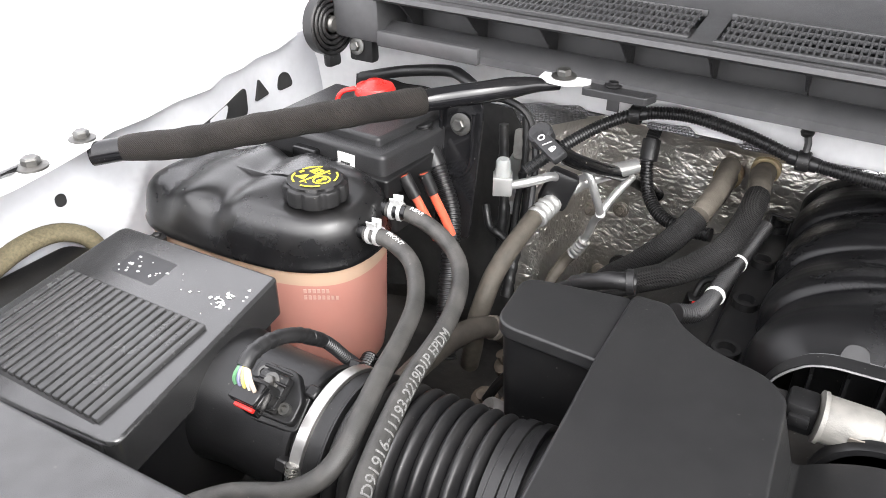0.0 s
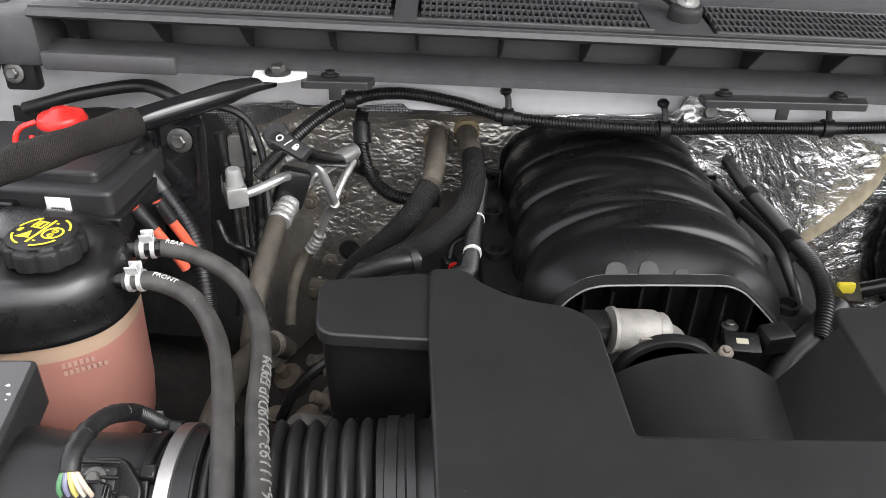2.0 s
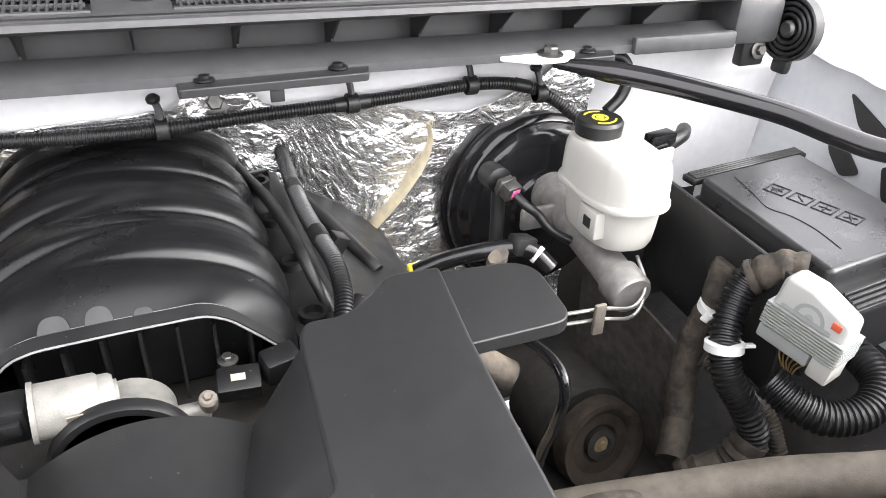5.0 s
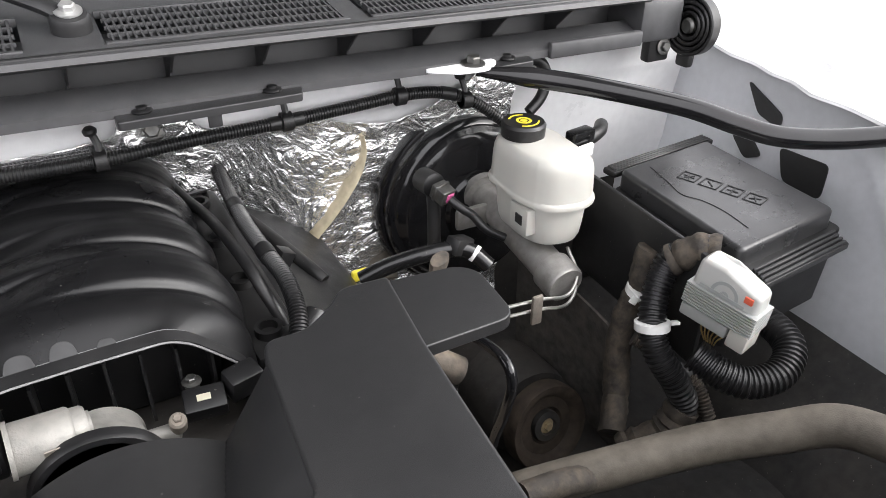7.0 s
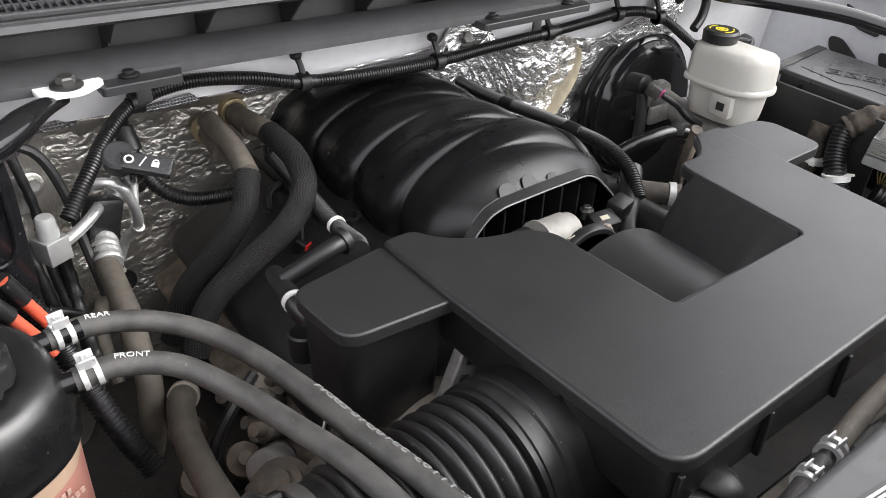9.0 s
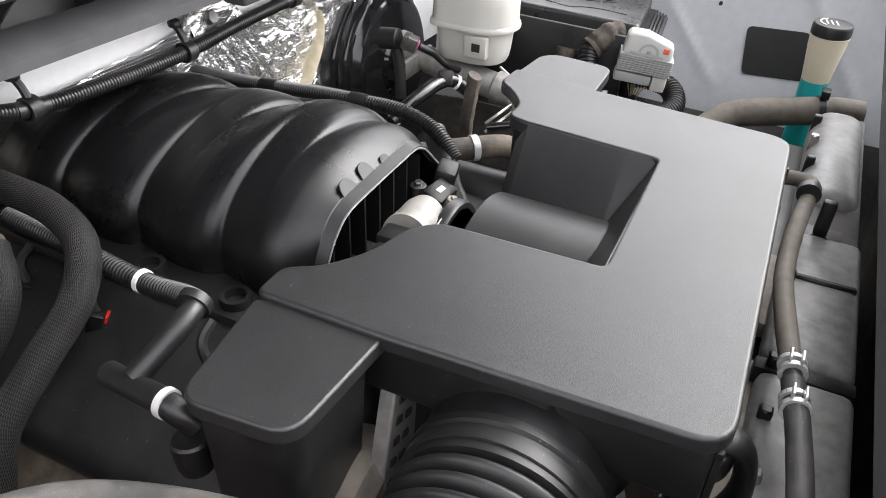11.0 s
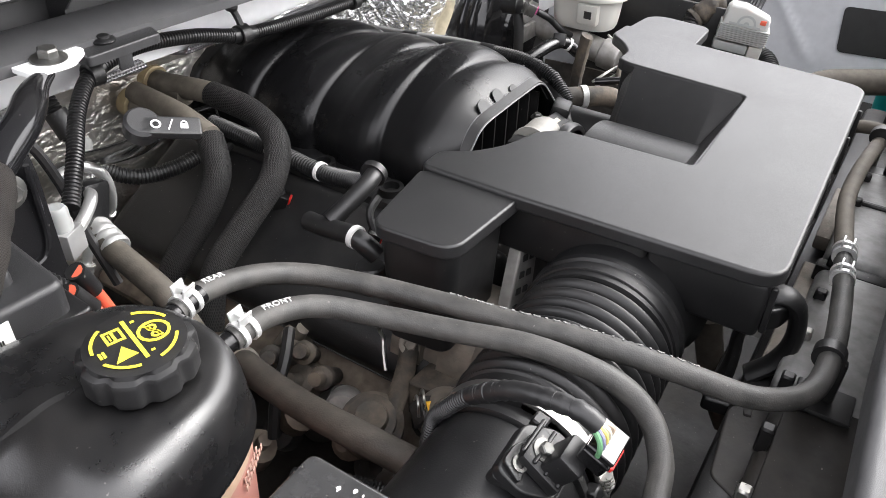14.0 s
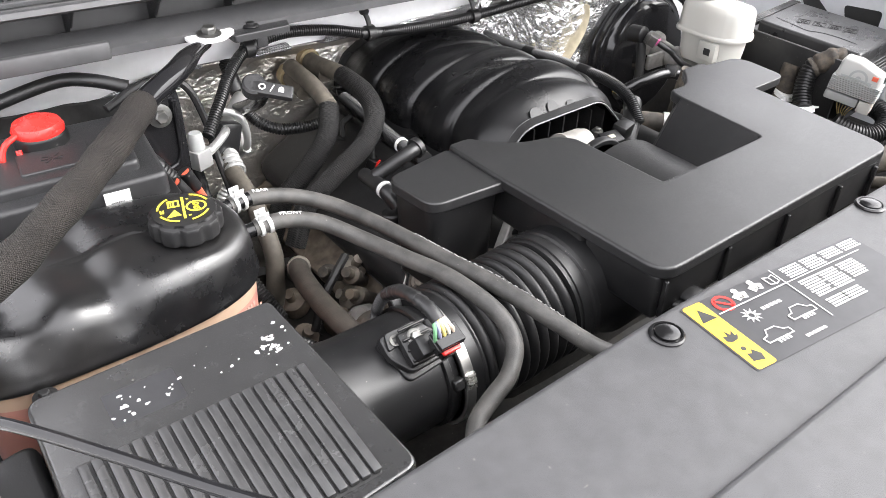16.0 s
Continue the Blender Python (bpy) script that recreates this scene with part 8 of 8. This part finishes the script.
for q in ((0.20, 0.94, 0.985),):
    part("plug", moved(rbox(-0.012, 0.012, -0.010, 0.010, -0.014, 0.016, 0.003), Matrix.Translation(q) @ pose(0, 0, 0, 10, 30, 20)), BLACK, egr)
mapx = thing("pressure_sensor", "black manifold pressure sensor with a yellowed label", "sensor", (0.05, 0.70, 0.98))
part("body", moved(rbox(-0.020, 0.020, -0.014, 0.014, -0.012, 0.008, 0.003), pose(0.048, 0.703, 1.003, 18, 0, -6)), BLACK, mapx)
part("label", moved(rbox(-0.007, 0.006, -0.0035, 0.0035, 0.008, 0.0088, 0), pose(0.048, 0.703, 1.003, 18, 0, -6)), NATURAL, mapx, "yellowed paper label", 0)
part("plug", moved(rbox(-0.018, 0.018, -0.012, 0.014, -0.014, 0.014, 0.004), pose(0.088, 0.712, 1.006, 10, 0, 15)), BLACK, mapx)
part("bolt", join(lathe([(0.007, 0), (0.007, 0.012), (0, 0.012)], 16, Matrix.Translation((0.042, 0.728, 0.998))), hex_bolt((0.042, 0.728, 1.010), (0, 0, 1), 0.0055)), BOLT, mapx)
coolp = thing("coolant_crossover", "black rubber pipe crossing beside the throttle body", "hose", (0.12, 0.73, 0.97))
part("hose_wall", tube([(0.19, 0.78, 1.005), (0.15, 0.745, 0.99), (0.115, 0.72, 0.975), (0.09, 0.69, 0.955)], 0.016, 14, 0.008), RUBBER_DARK, coolp)
wash = thing("wiring_loom", "black plug and taped leads behind the fluid reservoir", "cable", (0.64, 0.94, 1.05))
part("leads", tube([(0.60, 1.0, 1.06), (0.64, 0.97, 1.04), (0.68, 0.95, 1.05), (0.72, 0.96, 1.055), (0.75, 0.99, 1.05)], 0.011, 12, 0.008), RUBBER_DARK, wash)
part("plug", moved(rbox(-0.022, 0.022, -0.011, 0.011, -0.010, 0.012, 0.003), pose(0.675, 0.948, 1.060, 0, 0, 10)), GLOSS, wash)
part("white_bracket", moved(rbox(-0.025, 0.025, -0.003, 0.003, -0.014, 0.006, 0.002), pose(0.665, 0.930, 1.048, 0, 0, 10)), PAPER, wash, "white plastic bracket")
grom = thing("firewall_grommet", "black rubber grommet with a hose loop through it", "grommet", (0.615, 1.06, 1.12))
part("disc", lathe([(0.0, 0), (0.030, 0), (0.030, 0.006), (0.022, 0.012), (0, 0.012)], 28, aim((0.612, 1.07, 1.150), (0, -1, 0.1))), RUBBER_DARK, grom)
part("hose_loop", tube([(0.625, 1.06, 1.150), (0.66, 1.05, 1.150), (0.675, 1.045, 1.125), (0.665, 1.04, 1.095), (0.64, 1.035, 1.075)], 0.009, 12, 0.006), RIBBED, grom)
PC = Vector((0.525, 0.775, 0.690))
pump = thing("pump_pulley", "rusty dished pulley deep in the bay", "pulley", PC)
part("wheel", lathe([(0.0, 0.0), (0.026, 0.0), (0.030, 0.006), (0.046, 0.006), (0.054, 0.016), (0.060, 0.018), (0.066, 0.018), (0.068, 0.014), (0.068, -0.010), (0.0, -0.010)], 48, aim(PC, (0.06, -1, 0.28))), surface("rusty_steel", (0.040, 0.030, 0.022), 0.75, metal=0.3, spread=0.5, dust=0.7, dust_colour=(0.05, 0.04, 0.03), bump=0.4, bump_scale=300), pump, "rusty dished wheel")
part("body", lathe([(0, 0), (0.072, 0), (0.075, 0.02), (0.075, 0.10), (0.05, 0.12), (0, 0.12)], 28, aim(PC + Vector((0, 0.03, -0.005)), (0, 1, -0.1))), CARBON, pump, "dark dusty housing")
part("hub", lathe([(0.024, 0.0), (0.024, 0.010), (0.014, 0.012), (0.012, 0.006), (0, 0.006)], 24, aim(PC, (0.06, -1, 0.28))), CARBON, pump, "dark hub")
part("hub_bolt", hex_bolt(PC + Vector((0.0, -0.006, 0.002)), (0.06, -1, 0.28), 0.007), BRASS, pump)
stay = thing("cable_stay", "bent black steel stay beside the engine cover", "rod", (0.36, 0.66, 0.83))
part("rod", tube([(0.335, 0.76, 0.955), (0.355, 0.71, 0.963), (0.362, 0.660, 0.966), (0.362, 0.640, 0.946), (0.362, 0.650, 0.890), (0.362, 0.668, 0.83), (0.362, 0.68, 0.74)], 0.0065, 12, 0.006), ENAMEL, stay)
pipes = thing("brake_pipe", "bare steel brake pipes in a clip below the master cylinder", "pipe", (0.5, 0.78, 0.91))
for dz in (0.0, -0.016):
    part("pipe", tube([(0.43, 0.80, 0.912 + dz), (0.452, 0.785, 0.925 + dz), (0.50, 0.778, 0.926 + dz), (0.545, 0.780, 0.917 + dz), (0.575, 0.80, 0.93 + dz), (0.585, 0.84, 0.95 + dz)], 0.0026, 8, 0.006), STEEL, pipes)
part("clip", rbox(0.480, 0.496, 0.768, 0.774, 0.895, 0.940, 0.002), CAST_DIRTY, pipes)
liner = single("wheel_liner_flap", thick(grid(14, 14, lambda u, v: (0.60 + 0.012 * math.sin(3 * u + 2 * v) + 0.03 * v, 0.72 + 0.26 * u, 0.86 - 0.26 * v)), 0.004, (-1, 0, 0)), surface("dusty_liner_felt", (0.065, 0.06, 0.055), 0.9, spread=0.4, dust=0.7, dust_colour=(0.15, 0.13, 0.11), dust_scale=22, bump=0.8, bump_scale=200), "dusty dark liner flap inside the wheel arch", "liner")
strap = single("heat_sleeve", tube([(0.352, 0.792, 1.026), (0.349, 0.796, 0.99), (0.347, 0.80, 0.94), (0.350, 0.80, 0.87), (0.355, 0.80, 0.80)], 0.019, 12, 0.008, lambda s, t: 1 + 0.05 * math.sin(s * 240), 0.5), DIRTY, "dusty dark fabric sleeve hanging below the master cylinder", "sleeve")
cross = thing("heater_pipe", "dusty black hose behind the cover's tab", "hose", (0.25, 0.74, 0.95))
part("hose_wall", tube([(0.19, 0.80, 0.965), (0.25, 0.745, 0.962), (0.29, 0.715, 0.955), (0.33, 0.70, 0.93)], 0.017, 14, 0.008), DIRTY, cross)
part("clip", lathe([(0.0172, -0.005), (0.0192, -0.005), (0.0192, 0.005), (0.0172, 0.005)], 20, aim((0.25, 0.745, 0.962), (0.7, -0.7, 0))), SPRING, cross)
